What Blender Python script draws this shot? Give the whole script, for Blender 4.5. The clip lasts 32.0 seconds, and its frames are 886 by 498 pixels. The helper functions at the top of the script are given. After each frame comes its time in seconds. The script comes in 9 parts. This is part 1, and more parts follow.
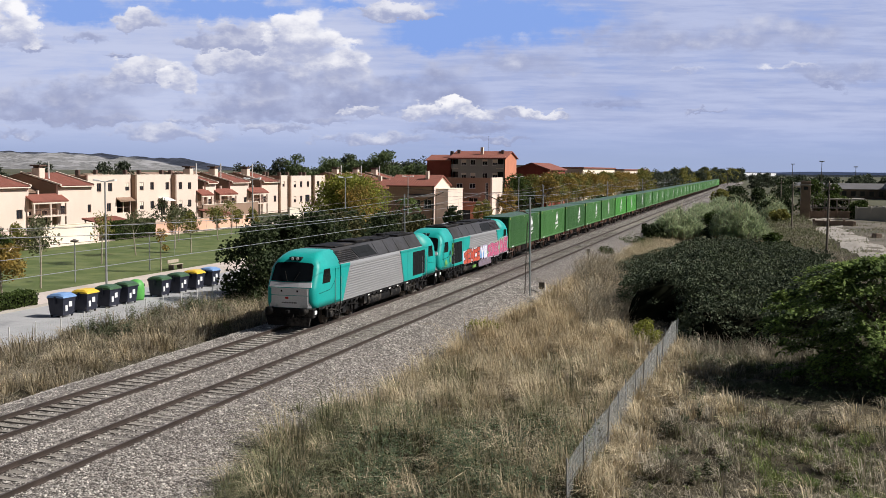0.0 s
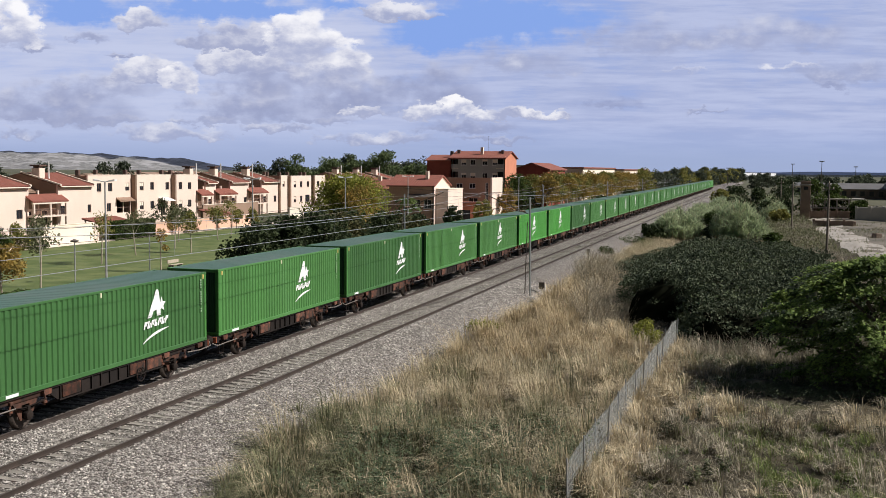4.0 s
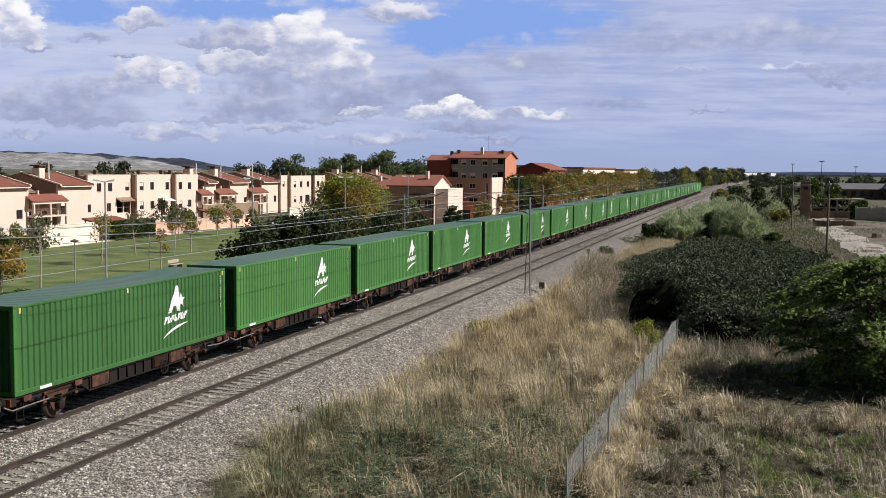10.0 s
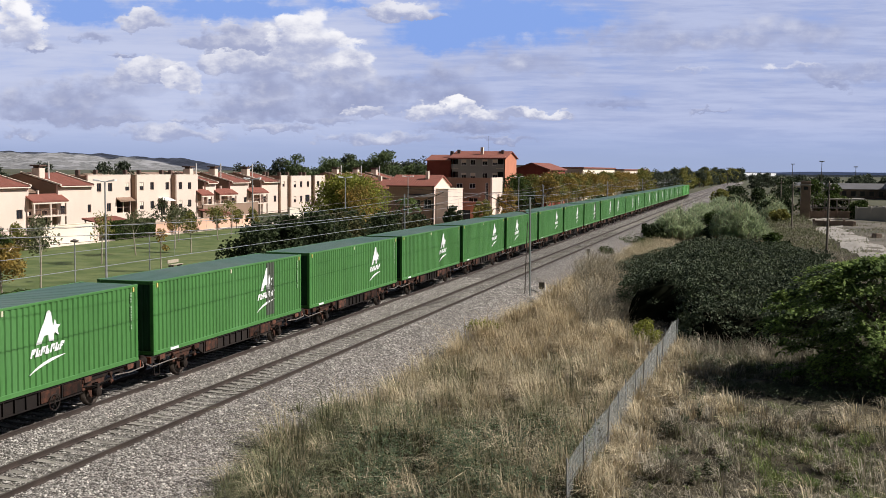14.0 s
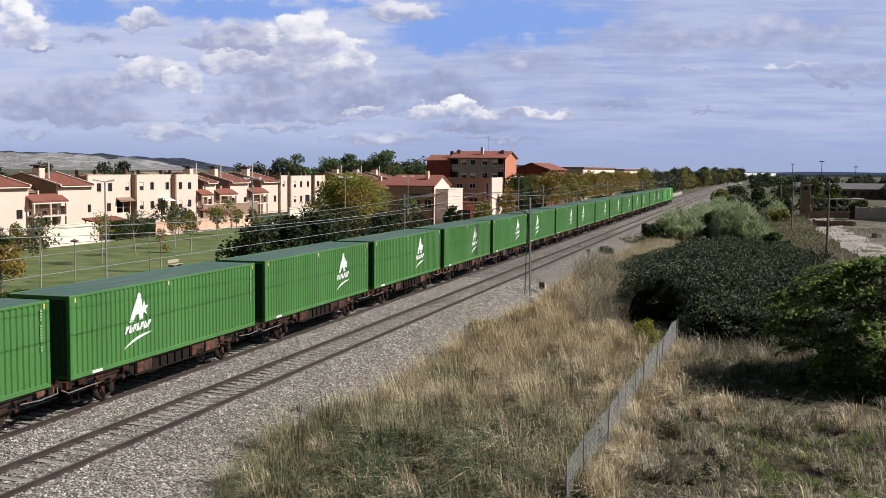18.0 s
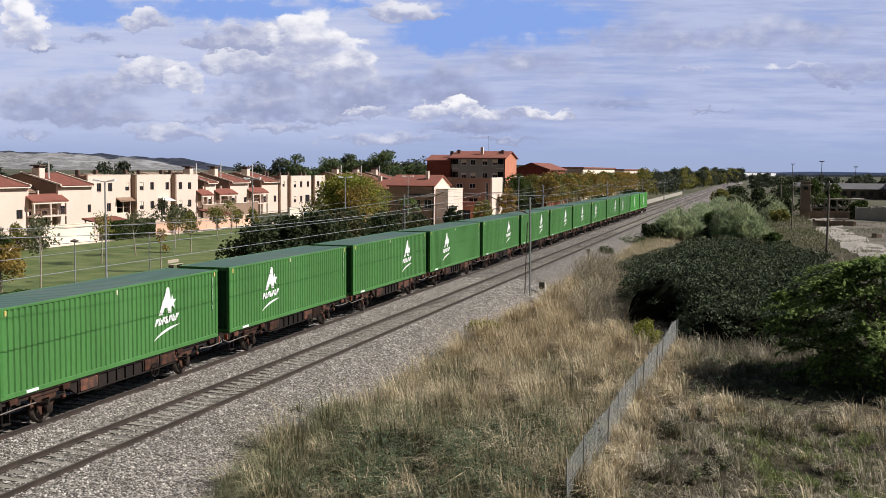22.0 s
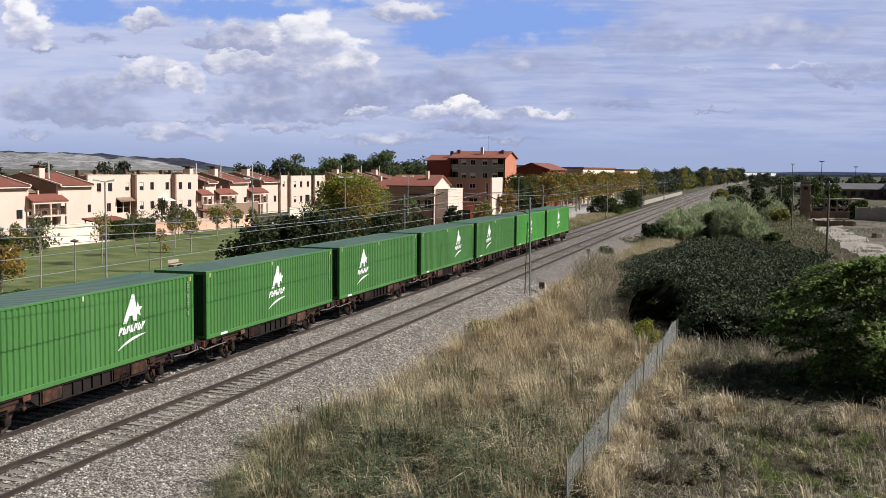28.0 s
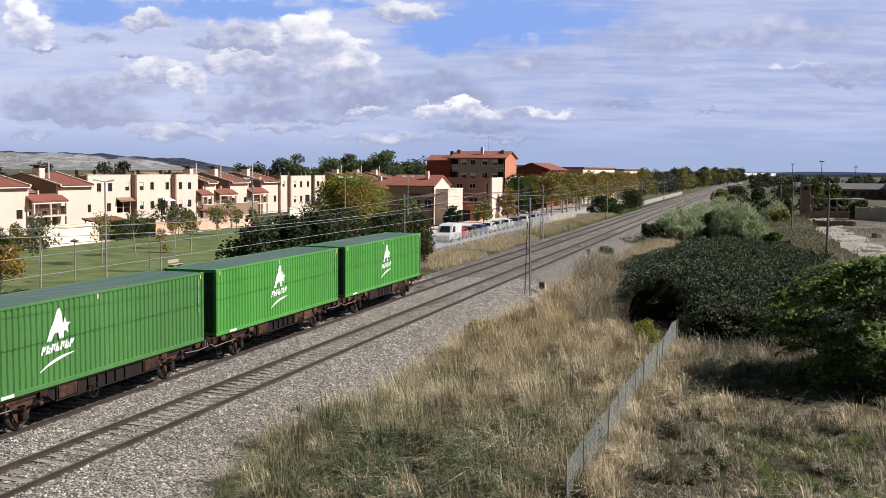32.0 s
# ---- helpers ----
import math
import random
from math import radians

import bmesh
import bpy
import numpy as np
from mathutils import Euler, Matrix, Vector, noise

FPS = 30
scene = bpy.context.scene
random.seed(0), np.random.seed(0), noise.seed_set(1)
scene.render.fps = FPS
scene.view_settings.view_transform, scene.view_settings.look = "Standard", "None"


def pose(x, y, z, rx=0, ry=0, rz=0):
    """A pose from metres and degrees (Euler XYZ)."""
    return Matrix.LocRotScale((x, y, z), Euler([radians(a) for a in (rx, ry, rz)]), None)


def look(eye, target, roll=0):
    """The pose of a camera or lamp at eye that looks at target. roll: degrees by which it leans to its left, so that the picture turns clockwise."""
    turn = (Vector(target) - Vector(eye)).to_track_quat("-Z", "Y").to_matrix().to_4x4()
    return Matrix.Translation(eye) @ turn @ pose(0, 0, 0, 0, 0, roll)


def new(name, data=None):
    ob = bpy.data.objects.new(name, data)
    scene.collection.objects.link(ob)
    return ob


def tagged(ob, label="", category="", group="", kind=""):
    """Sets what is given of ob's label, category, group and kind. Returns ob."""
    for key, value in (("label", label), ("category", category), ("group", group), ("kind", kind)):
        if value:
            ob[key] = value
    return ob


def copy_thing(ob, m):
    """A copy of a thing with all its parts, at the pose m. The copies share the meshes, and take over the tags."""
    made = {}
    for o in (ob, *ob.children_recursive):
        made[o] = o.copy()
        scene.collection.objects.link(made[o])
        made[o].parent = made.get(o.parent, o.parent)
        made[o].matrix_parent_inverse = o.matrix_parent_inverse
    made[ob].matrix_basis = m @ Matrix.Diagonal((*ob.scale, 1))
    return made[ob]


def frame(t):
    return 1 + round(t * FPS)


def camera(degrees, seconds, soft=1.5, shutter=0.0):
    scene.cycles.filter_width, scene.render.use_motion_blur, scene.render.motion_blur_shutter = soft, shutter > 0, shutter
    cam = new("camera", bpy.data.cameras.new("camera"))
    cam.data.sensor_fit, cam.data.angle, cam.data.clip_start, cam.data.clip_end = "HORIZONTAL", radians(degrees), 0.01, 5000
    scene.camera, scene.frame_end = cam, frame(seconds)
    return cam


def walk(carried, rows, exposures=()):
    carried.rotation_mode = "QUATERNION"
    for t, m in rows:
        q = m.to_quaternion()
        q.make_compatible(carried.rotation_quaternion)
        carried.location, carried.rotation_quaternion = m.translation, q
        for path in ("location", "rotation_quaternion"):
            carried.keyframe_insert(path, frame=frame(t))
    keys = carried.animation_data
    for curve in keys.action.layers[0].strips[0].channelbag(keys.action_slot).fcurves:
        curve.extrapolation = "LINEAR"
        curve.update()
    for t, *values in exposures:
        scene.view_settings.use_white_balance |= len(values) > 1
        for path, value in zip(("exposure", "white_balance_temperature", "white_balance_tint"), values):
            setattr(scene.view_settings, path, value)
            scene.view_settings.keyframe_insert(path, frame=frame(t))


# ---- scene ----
# ---------------------------------------------------------------- camera
cam = camera(45.22, 32.0, soft=0.6)
EYE = (0.0, 0.0, 8.442)
YAW, PITCH = radians(-16.704), radians(-4.306)
AIM = (math.sin(YAW) * math.cos(PITCH), EYE[1] + math.cos(YAW) * math.cos(PITCH), EYE[2] + math.sin(PITCH))
VIEW = look(EYE, AIM, 0.42)
walk(cam, [(0.0, VIEW), (32.0, VIEW)], [(0.0, -0.03), (25.0, -0.03), (28.0, -0.03), (30.0, 0.06), (32.0, 0.08)])

# ---------------------------------------------------------------- light
SUN_AZ, SUN_EL = 76.0, 41.0
world = bpy.data.worlds.new("world")
scene.world = world
world.use_nodes = True
wn = world.node_tree
wn.nodes.clear()
w_out = wn.nodes.new("ShaderNodeOutputWorld")
w_bg = wn.nodes.new("ShaderNodeBackground")
w_sky = wn.nodes.new("ShaderNodeTexSky")
w_sky.sky_type = "NISHITA"
w_sky.sun_disc = False
w_sky.sun_elevation = radians(SUN_EL)
w_sky.sun_rotation = radians(SUN_AZ)
w_sky.dust_density = 1.5
w_bg.inputs[1].default_value = 0.024
wn.links.new(w_sky.outputs[0], w_bg.inputs[0])
wn.links.new(w_bg.outputs[0], w_out.inputs[0])
sun = new("sun", bpy.data.lights.new("sun", "SUN"))
sun.data.energy = 5.8
sun.data.angle = radians(0.55)
sun.data.color = (1.0, 0.96, 0.905)
az, el = radians(SUN_AZ), radians(SUN_EL)
SUN_DIR = Vector((math.sin(az) * math.cos(el), math.cos(az) * math.cos(el), math.sin(el)))
sun.matrix_world = look(SUN_DIR * 200, (0, 0, 0))


# ---------------------------------------------------------------- materials
def tree_of(name):
    m = bpy.data.materials.new(name)
    m.use_nodes = True
    t = m.node_tree
    t.nodes.clear()
    out = t.nodes.new("ShaderNodeOutputMaterial")
    return m, t, out


def node(t, kind, **sets):
    n = t.nodes.new(kind)
    for k, v in sets.items():
        if k == "op":
            n.operation = v
        elif k == "blend":
            n.blend_type = v
        elif k == "data":
            n.data_type = v
    return n


def put(t, sock, v):
    if hasattr(v, "is_output"):
        t.links.new(v, sock)
    else:
        sock.default_value = v


def mth(t, op, a, b=0.0, c=0.0, clamp=False):
    n = node(t, "ShaderNodeMath", op=op)
    n.use_clamp = clamp
    put(t, n.inputs[0], a)
    put(t, n.inputs[1], b)
    put(t, n.inputs[2], c)
    return n.outputs[0]


def mixc(t, f, a, b, blend="MIX"):
    n = node(t, "ShaderNodeMix", data="RGBA", blend=blend)
    put(t, n.inputs[0], f)
    put(t, n.inputs[6], a if hasattr(a, "is_output") else (*a[:3], 1))
    put(t, n.inputs[7], b if hasattr(b, "is_output") else (*b[:3], 1))
    return n.outputs[2]


def noise_of(t, vec, scale, detail=4.0, rough=0.55):
    n = node(t, "ShaderNodeTexNoise")
    n.inputs["Scale"].default_value = scale
    n.inputs["Detail"].default_value = detail
    n.inputs["Roughness"].default_value = rough
    if vec is not None:
        t.links.new(vec, n.inputs["Vector"])
    return n.outputs[0]


def step(t, x, lo, hi):
    n = node(t, "ShaderNodeMapRange")
    n.interpolation_type = "SMOOTHSTEP"
    put(t, n.inputs[0], x)
    n.inputs[1].default_value = lo
    n.inputs[2].default_value = hi
    return n.outputs[0]


def surface(name, c1, c2, scale=3.0, rough=0.7, bump=0.15, metal=0.0, fine=40.0, island=0.0, obj=0.0,
            dirt=None, dirt_at=(0.55, 0.75), spec=0.4, stretch=(1, 1, 1), trans=0.0, bump_dist=0.02, mixed=False):
    """Two scales of colour variation, dirt patches, grain and relief."""
    m, t, out = tree_of(name)
    b = node(t, "ShaderNodeBsdfPrincipled")
    co = node(t, "ShaderNodeTexCoord").outputs["Object"]
    mp = node(t, "ShaderNodeMapping")
    mp.inputs["Scale"].default_value = stretch
    t.links.new(co, mp.inputs[0])
    v = mp.outputs[0]
    n1 = noise_of(t, v, scale, 5.0)
    n2 = noise_of(t, v, fine, 3.0, 0.6)
    if mixed:      # each piece its own hue
        rr = node(t, "ShaderNodeNewGeometry").outputs["Random Per Island"]
        own = mth(t, "FRACT", mth(t, "MULTIPLY", rr, 7.31))
        col = mixc(t, mth(t, "MULTIPLY_ADD", own, 0.55, mth(t, "MULTIPLY", step(t, n1, 0.36, 0.64), 0.45)), c1, c2)
    else:
        col = mixc(t, step(t, n1, 0.3, 0.7), c1, c2)
    g = mth(t, "MULTIPLY_ADD", n2, 0.5, 0.75)
    col = mixc(t, 1.0, col, g, "MULTIPLY")
    if dirt:
        n3 = noise_of(t, v, scale * 0.37, 6.0, 0.65)
        col = mixc(t, step(t, n3, *dirt_at), col, dirt)
    if island:
        r = node(t, "ShaderNodeNewGeometry").outputs["Random Per Island"]
        col = mixc(t, 1.0, col, mth(t, "MULTIPLY_ADD", r, 2 * island, 1 - island), "MULTIPLY")
    if obj:
        r = node(t, "ShaderNodeObjectInfo").outputs["Random"]
        col = mixc(t, 1.0, col, mth(t, "MULTIPLY_ADD", r, 2 * obj, 1 - obj), "MULTIPLY")
    t.links.new(col, b.inputs["Base Color"])
    t.links.new(mth(t, "MULTIPLY_ADD", n1, 0.25, rough - 0.12), b.inputs["Roughness"])
    b.inputs["Metallic"].default_value = metal
    b.inputs["Specular IOR Level"].default_value = spec
    if bump:
        bp = node(t, "ShaderNodeBump")
        bp.inputs["Strength"].default_value = bump
        bp.inputs["Distance"].default_value = bump_dist
        t.links.new(n2, bp.inputs["Height"])
        t.links.new(bp.outputs[0], b.inputs["Normal"])
    sh = b.outputs[0]
    if trans:
        tr = node(t, "ShaderNodeBsdfTranslucent")
        t.links.new(col, tr.inputs[0])
        mx = node(t, "ShaderNodeMixShader")
        mx.inputs[0].default_value = trans
        t.links.new(sh, mx.inputs[1])
        t.links.new(tr.outputs[0], mx.inputs[2])
        sh = mx.outputs[0]
    t.links.new(sh, out.inputs[0])
    return m


def glass_pane(name, tint=(0.02, 0.025, 0.03), rough=0.06, spec=0.35):
    m, t, out = tree_of(name)
    b = node(t, "ShaderNodeBsdfPrincipled")
    co = node(t, "ShaderNodeTexCoord").outputs["Object"]
    n1 = noise_of(t, co, 0.8, 2.0)
    t.links.new(mixc(t, n1, tint, tuple(c * 2.2 for c in tint)), b.inputs["Base Color"])
    b.inputs["Roughness"].default_value = rough
    b.inputs["Specular IOR Level"].default_value = spec
    t.links.new(b.outputs[0], out.inputs[0])
    return m


def sky_material():
    """Heaped autumn cumulus under a thin veil; coordinates are hundredths of the tangent, across and up."""
    m, t, out = tree_of("cloudy_sky")
    co = node(t, "ShaderNodeTexCoord").outputs["Object"]
    sp = node(t, "ShaderNodeSeparateXYZ")
    t.links.new(co, sp.inputs[0])
    A = mth(t, "DIVIDE", mth(t, "MULTIPLY", sp.outputs[0], 100), sp.outputs[1])
    B = mth(t, "DIVIDE", mth(t, "MULTIPLY", sp.outputs[2], 100), sp.outputs[1])

    def plane(ka, kb):
        cv = node(t, "ShaderNodeCombineXYZ")
        t.links.new(mth(t, "MULTIPLY", A, ka), cv.inputs[0])
        t.links.new(mth(t, "MULTIPLY", B, kb), cv.inputs[1])
        return cv.outputs[0]
    p = plane(1.0, 1.5)
    big = noise_of(t, p, 0.16, 8.0, 0.6)
    small = noise_of(t, p, 0.5, 8.0, 0.62)
    other = noise_of(t, plane(1.0, 1.7), 0.38, 8.0, 0.6)
    streak = noise_of(t, plane(0.25, 2.6), 0.4, 7.0, 0.62)
    vo = node(t, "ShaderNodeTexVoronoi")
    vo.feature = "SMOOTH_F1"
    vo.inputs["Scale"].default_value = 0.42
    vo.inputs["Smoothness"].default_value = 0.35
    t.links.new(p, vo.inputs["Vector"])
    puff = mth(t, "SUBTRACT", 0.42, vo.outputs["Distance"])
    # the forms' edges are torn by the noise
    wA = mth(t, "MULTIPLY_ADD", mth(t, "SUBTRACT", small, 0.5), 5.5, A)
    wB = mth(t, "MULTIPLY_ADD", mth(t, "SUBTRACT", other, 0.5), 3.2, B)
    blue = 0.0
    for a0, b0, ra, rb, k in BLUE_GAPS:
        da = mth(t, "MULTIPLY", mth(t, "SUBTRACT", wA, a0), 1 / ra)
        db = mth(t, "MULTIPLY", mth(t, "SUBTRACT", wB, b0), 1 / rb)
        d2 = mth(t, "ADD", mth(t, "MULTIPLY", da, da), mth(t, "MULTIPLY", db, db))
        blue = mth(t, "ADD", mth(t, "MULTIPLY", mth(t, "EXPONENT", mth(t, "MULTIPLY", d2, -1.0)), k), blue)
    base = mixc(t, step(t, B, 0.0, 9.0), (0.36, 0.435, 0.66), (0.25, 0.40, 0.83))
    veil = mth(t, "SUBTRACT", mth(t, "ADD", mth(t, "MULTIPLY", streak, 0.9), mth(t, "MULTIPLY", big, 0.7)), mth(t, "MULTIPLY", blue, 0.95))
    veil_m = mth(t, "MULTIPLY", step(t, veil, 0.12, 0.85), step(t, B, 0.3, 5.0))
    thin = mixc(t, step(t, streak, 0.36, 0.64), (0.40, 0.46, 0.70), (0.49, 0.55, 0.785))
    thin = mixc(t, mth(t, "MULTIPLY", step(t, A, 2.0, -12.0), 0.6), thin, (0.60, 0.65, 0.85))
    col = mixc(t, veil_m, base, thin)
    body = mth(t, "MULTIPLY_ADD", puff, 0.9, mth(t, "MULTIPLY", mth(t, "SUBTRACT", small, 0.5), 1.1))
    glow = mth(t, "MULTIPLY_ADD", puff, 0.7, mth(t, "MULTIPLY", mth(t, "SUBTRACT", other, 0.5), 1.2))

    def clouds(rows, edge, solid):
        """Flat-based heaps, the farther first: middle of the base, half width, height, brightness."""
        c = col
        for a0, b0, ra, h, w in rows:
            u = mth(t, "MULTIPLY", mth(t, "SUBTRACT", wA, a0), 1 / ra)
            v = mth(t, "MULTIPLY", mth(t, "SUBTRACT", wB, b0), 1 / h)
            vv = mth(t, "MAXIMUM", v, mth(t, "MULTIPLY", v, -2.2))
            d2 = mth(t, "MULTIPLY_ADD", u, u, mth(t, "MULTIPLY", vv, vv))
            cover = mth(t, "MULTIPLY", step(t, mth(t, "SUBTRACT", body, d2), -1.0, -1.0 + edge), solid)
            lit = step(t, mth(t, "MULTIPLY_ADD", glow, 0.9, mth(t, "MULTIPLY_ADD", v, 0.62, 0.55 * w)), 0.12, 1.02)
            low = tuple(x + (y - x) * w for x, y in zip((0.275, 0.315, 0.515), (0.43, 0.47, 0.665)))
            top = tuple(x + (y - x) * w for x, y in zip((0.40, 0.44, 0.64), (1.0, 0.99, 1.02)))
            c = mixc(t, cover, c, mixc(t, lit, low, top))
        return c
    col = clouds(VEILS, 1.1, 0.7)
    col = clouds(FAR_CLOUDS, 0.8, 0.8)
    col = clouds(GREY_HEAPS, 1.15, 0.95)
    col = clouds(WHITE_HEAPS, 0.42, 0.96)
    em = node(t, "ShaderNodeEmission")
    t.links.new(col, em.inputs[0])
    em.inputs[1].default_value = 1.0
    t.links.new(em.outputs[0], out.inputs[0])
    m.cycles.emission_sampling = "NONE"
    return m


# ---------------------------------------------------------------- mesh helpers
class Shape:
    """Vertices and faces of one part, gathered piece by piece."""

    def __init__(self):
        self.v, self.f = [], []

    def add(self, verts, faces):
        k = len(self.v)
        self.v += [tuple(q) for q in verts]
        self.f += [tuple(i + k for i in f) for f in faces]
        return self

    def box(self, x0, x1, y0, y1, z0, z1, c=0.0):
        """A box; c chamfers its edges."""
        if c <= 0:
            vs = [(x, y, z) for z in (z0, z1) for y in (y0, y1) for x in (x0, x1)]
            return self.add(vs, [(0, 2, 3, 1), (4, 5, 7, 6), (0, 1, 5, 4), (2, 6, 7, 3), (0, 4, 6, 2), (1, 3, 7, 5)])
        vs, idx = [], {}
        for sx in (0, 1):
            for sy in (0, 1):
                for sz in (0, 1):
                    px, py, pz = (x0, x1)[sx], (y0, y1)[sy], (z0, z1)[sz]
                    ix, iy, iz = px + (c if not sx else -c), py + (c if not sy else -c), pz + (c if not sz else -c)
                    for a, q in ((0, (px, iy, iz)), (1, (ix, py, iz)), (2, (ix, iy, pz))):
                        idx[sx, sy, sz, a] = len(vs)
                        vs.append(q)
        fs = []
        for s in (0, 1):
            fs.append([idx[s, 0, 0, 0], idx[s, 1, 0, 0], idx[s, 1, 1, 0], idx[s, 0, 1, 0]])
            fs.append([idx[0, s, 0, 1], idx[1, s, 0, 1], idx[1, s, 1, 1], idx[0, s, 1, 1]])
            fs.append([idx[0, 0, s, 2], idx[1, 0, s, 2], idx[1, 1, s, 2], idx[0, 1, s, 2]])
        for i in (0, 1):
            for j in (0, 1):
                fs.append([idx[i, j, 0, 0], idx[i, j, 1, 0], idx[i, j, 1, 1], idx[i, j, 0, 1]])
                fs.append([idx[i, 0, j, 0], idx[i, 1, j, 0], idx[i, 1, j, 2], idx[i, 0, j, 2]])
                fs.append([idx[0, i, j, 1], idx[1, i, j, 1], idx[1, i, j, 2], idx[0, i, j, 2]])
                for k in (0, 1):
                    fs.append([idx[i, j, k, 0], idx[i, j, k, 1], idx[i, j, k, 2]])
        mid = Vector(((x0 + x1) / 2, (y0 + y1) / 2, (z0 + z1) / 2))
        out = []
        for f in fs:
            p = [Vector(vs[i]) for i in f]
            n = (p[1] - p[0]).cross(p[2] - p[0])
            out.append(f if n.dot(sum(p, Vector()) / len(p) - mid) > 0 else f[::-1])
        return self.add(vs, out)

    def tube(self, p0, p1, r0, r1=None, n=8, caps=True):
        r1 = r0 if r1 is None else r1
        a, b = Vector(p0), Vector(p1)
        d = (b - a).normalized()
        u = d.orthogonal().normalized()
        w = d.cross(u)
        vs = []
        for p, r in ((a, r0), (b, r1)):
            for i in range(n):
                t = 2 * math.pi * i / n
                vs.append(p + u * (r * math.cos(t)) + w * (r * math.sin(t)))
        fs = [(i, (i + 1) % n, n + (i + 1) % n, n + i) for i in range(n)]
        if caps:
            fs += [tuple(range(n - 1, -1, -1)), tuple(range(n, 2 * n))]
        return self.add(vs, fs)

    def path(self, pts, r, n=5):
        for a, b in zip(pts[:-1], pts[1:]):
            self.tube(a, b, r, r, n, False)
        return self

    def prism(self, poly, axis, a0, a1):
        """A polygon, counted round, pushed along an axis from a0 to a1."""
        def at(q, a):
            return (a, q[0], q[1]) if axis == "x" else (q[0], a, q[1]) if axis == "y" else (q[0], q[1], a)
        n = len(poly)
        area = sum(poly[i][0] * poly[(i + 1) % n][1] - poly[(i + 1) % n][0] * poly[i][1] for i in range(n))
        if (area < 0) != (axis == "y"):
            poly = poly[::-1]
        vs = [at(q, a0) for q in poly] + [at(q, a1) for q in poly]
        fs = [(i, (i + 1) % n, n + (i + 1) % n, n + i) for i in range(n)] + [tuple(range(n - 1, -1, -1)), tuple(range(n, 2 * n))]
        return self.add(vs, fs)

    def loft(self, rings, closed=True, caps=True):
        n = len(rings[0])
        vs = [q for r in rings for q in r]
        fs = []
        for k in range(len(rings) - 1):
            for i in range(n if closed else n - 1):
                j = (i + 1) % n
                fs.append((k * n + i, k * n + j, (k + 1) * n + j, (k + 1) * n + i))
        if caps and closed:
            fs += [tuple(range(n - 1, -1, -1)), tuple((len(rings) - 1) * n + i for i in range(n))]
        return self.add(vs, fs)

    def spin(self, profile, centre, axis="z", n=12):
        """Radius and height pairs turned round an axis."""
        rings = []
        for r, h in profile:
            ring = []
            for i in range(n):
                t = 2 * math.pi * i / n
                a, b = r * math.cos(t), r * math.sin(t)
                q = (a, b, h) if axis == "z" else (h, a, b) if axis == "x" else (b, h, a)
                ring.append((centre[0] + q[0], centre[1] + q[1], centre[2] + q[2]))
            rings.append(ring)
        return self.loft(rings)

    def mesh(self, name, smooth=False):
        me = bpy.data.meshes.new(name)
        me.from_pydata(self.v, [], self.f)
        if smooth:
            me.shade_smooth()
        return me


def part(name, shape, material, parent=None, label="", smooth=False):
    """Links a shape (or a ready mesh) as one mesh object under a thing or a part."""
    me = shape.mesh(name, smooth) if isinstance(shape, Shape) else shape
    if not me.materials:
        me.materials.append(material)
    ob = new(name, me)
    if parent:
        ob.parent = parent
    if label:
        ob["label"] = label
    return ob


def thing(name, label, category, group="", at=(0, 0, 0), rz=0.0, kind=""):
    ob = new(name)
    ob.empty_display_size = 0.2
    ob.matrix_basis = pose(*at, 0, 0, rz)
    return tagged(ob, label, category, group, kind)


def fast_mesh(name, verts, faces4, material, smooth=False):
    """A mesh from numpy arrays of vertices and quads."""
    me = bpy.data.meshes.new(name)
    nv, nf = len(verts), len(faces4)
    k = faces4.shape[1]
    me.vertices.add(nv)
    me.vertices.foreach_set("co", np.asarray(verts, np.float32).ravel())
    me.loops.add(nf * k)
    me.loops.foreach_set("vertex_index", np.asarray(faces4, np.int32).ravel())
    me.polygons.add(nf)
    me.polygons.foreach_set("loop_start", np.arange(nf, dtype=np.int32) * k)
    me.update(calc_edges=True)
    me.materials.append(material)
    if smooth:
        me.shade_smooth()
    return me


def leaf_mesh(name, rng, centres, size, material, flat=0.0, aspect=0.6):
    """Leaves as small folded diamonds, each turned at random."""
    n = len(centres)
    d = rng.normal(size=(n, 3))
    d[:, 2] *= (1 - flat)
    d /= np.linalg.norm(d, axis=1)[:, None]
    e = rng.normal(size=(n, 3))
    e -= d * (d * e).sum(1)[:, None]
    e /= np.linalg.norm(e, axis=1)[:, None]
    s = size * rng.uniform(0.6, 1.4, n)[:, None]
    c = np.asarray(centres)
    nrm = np.cross(d, e)
    v = np.stack([c - d * s, c + e * s * aspect + nrm * s * 0.2, c + d * s, c - e * s * aspect + nrm * s * 0.2], 1).reshape(-1, 3)
    f = np.arange(4 * n).reshape(n, 4)
    return fast_mesh(name, v, f, material)


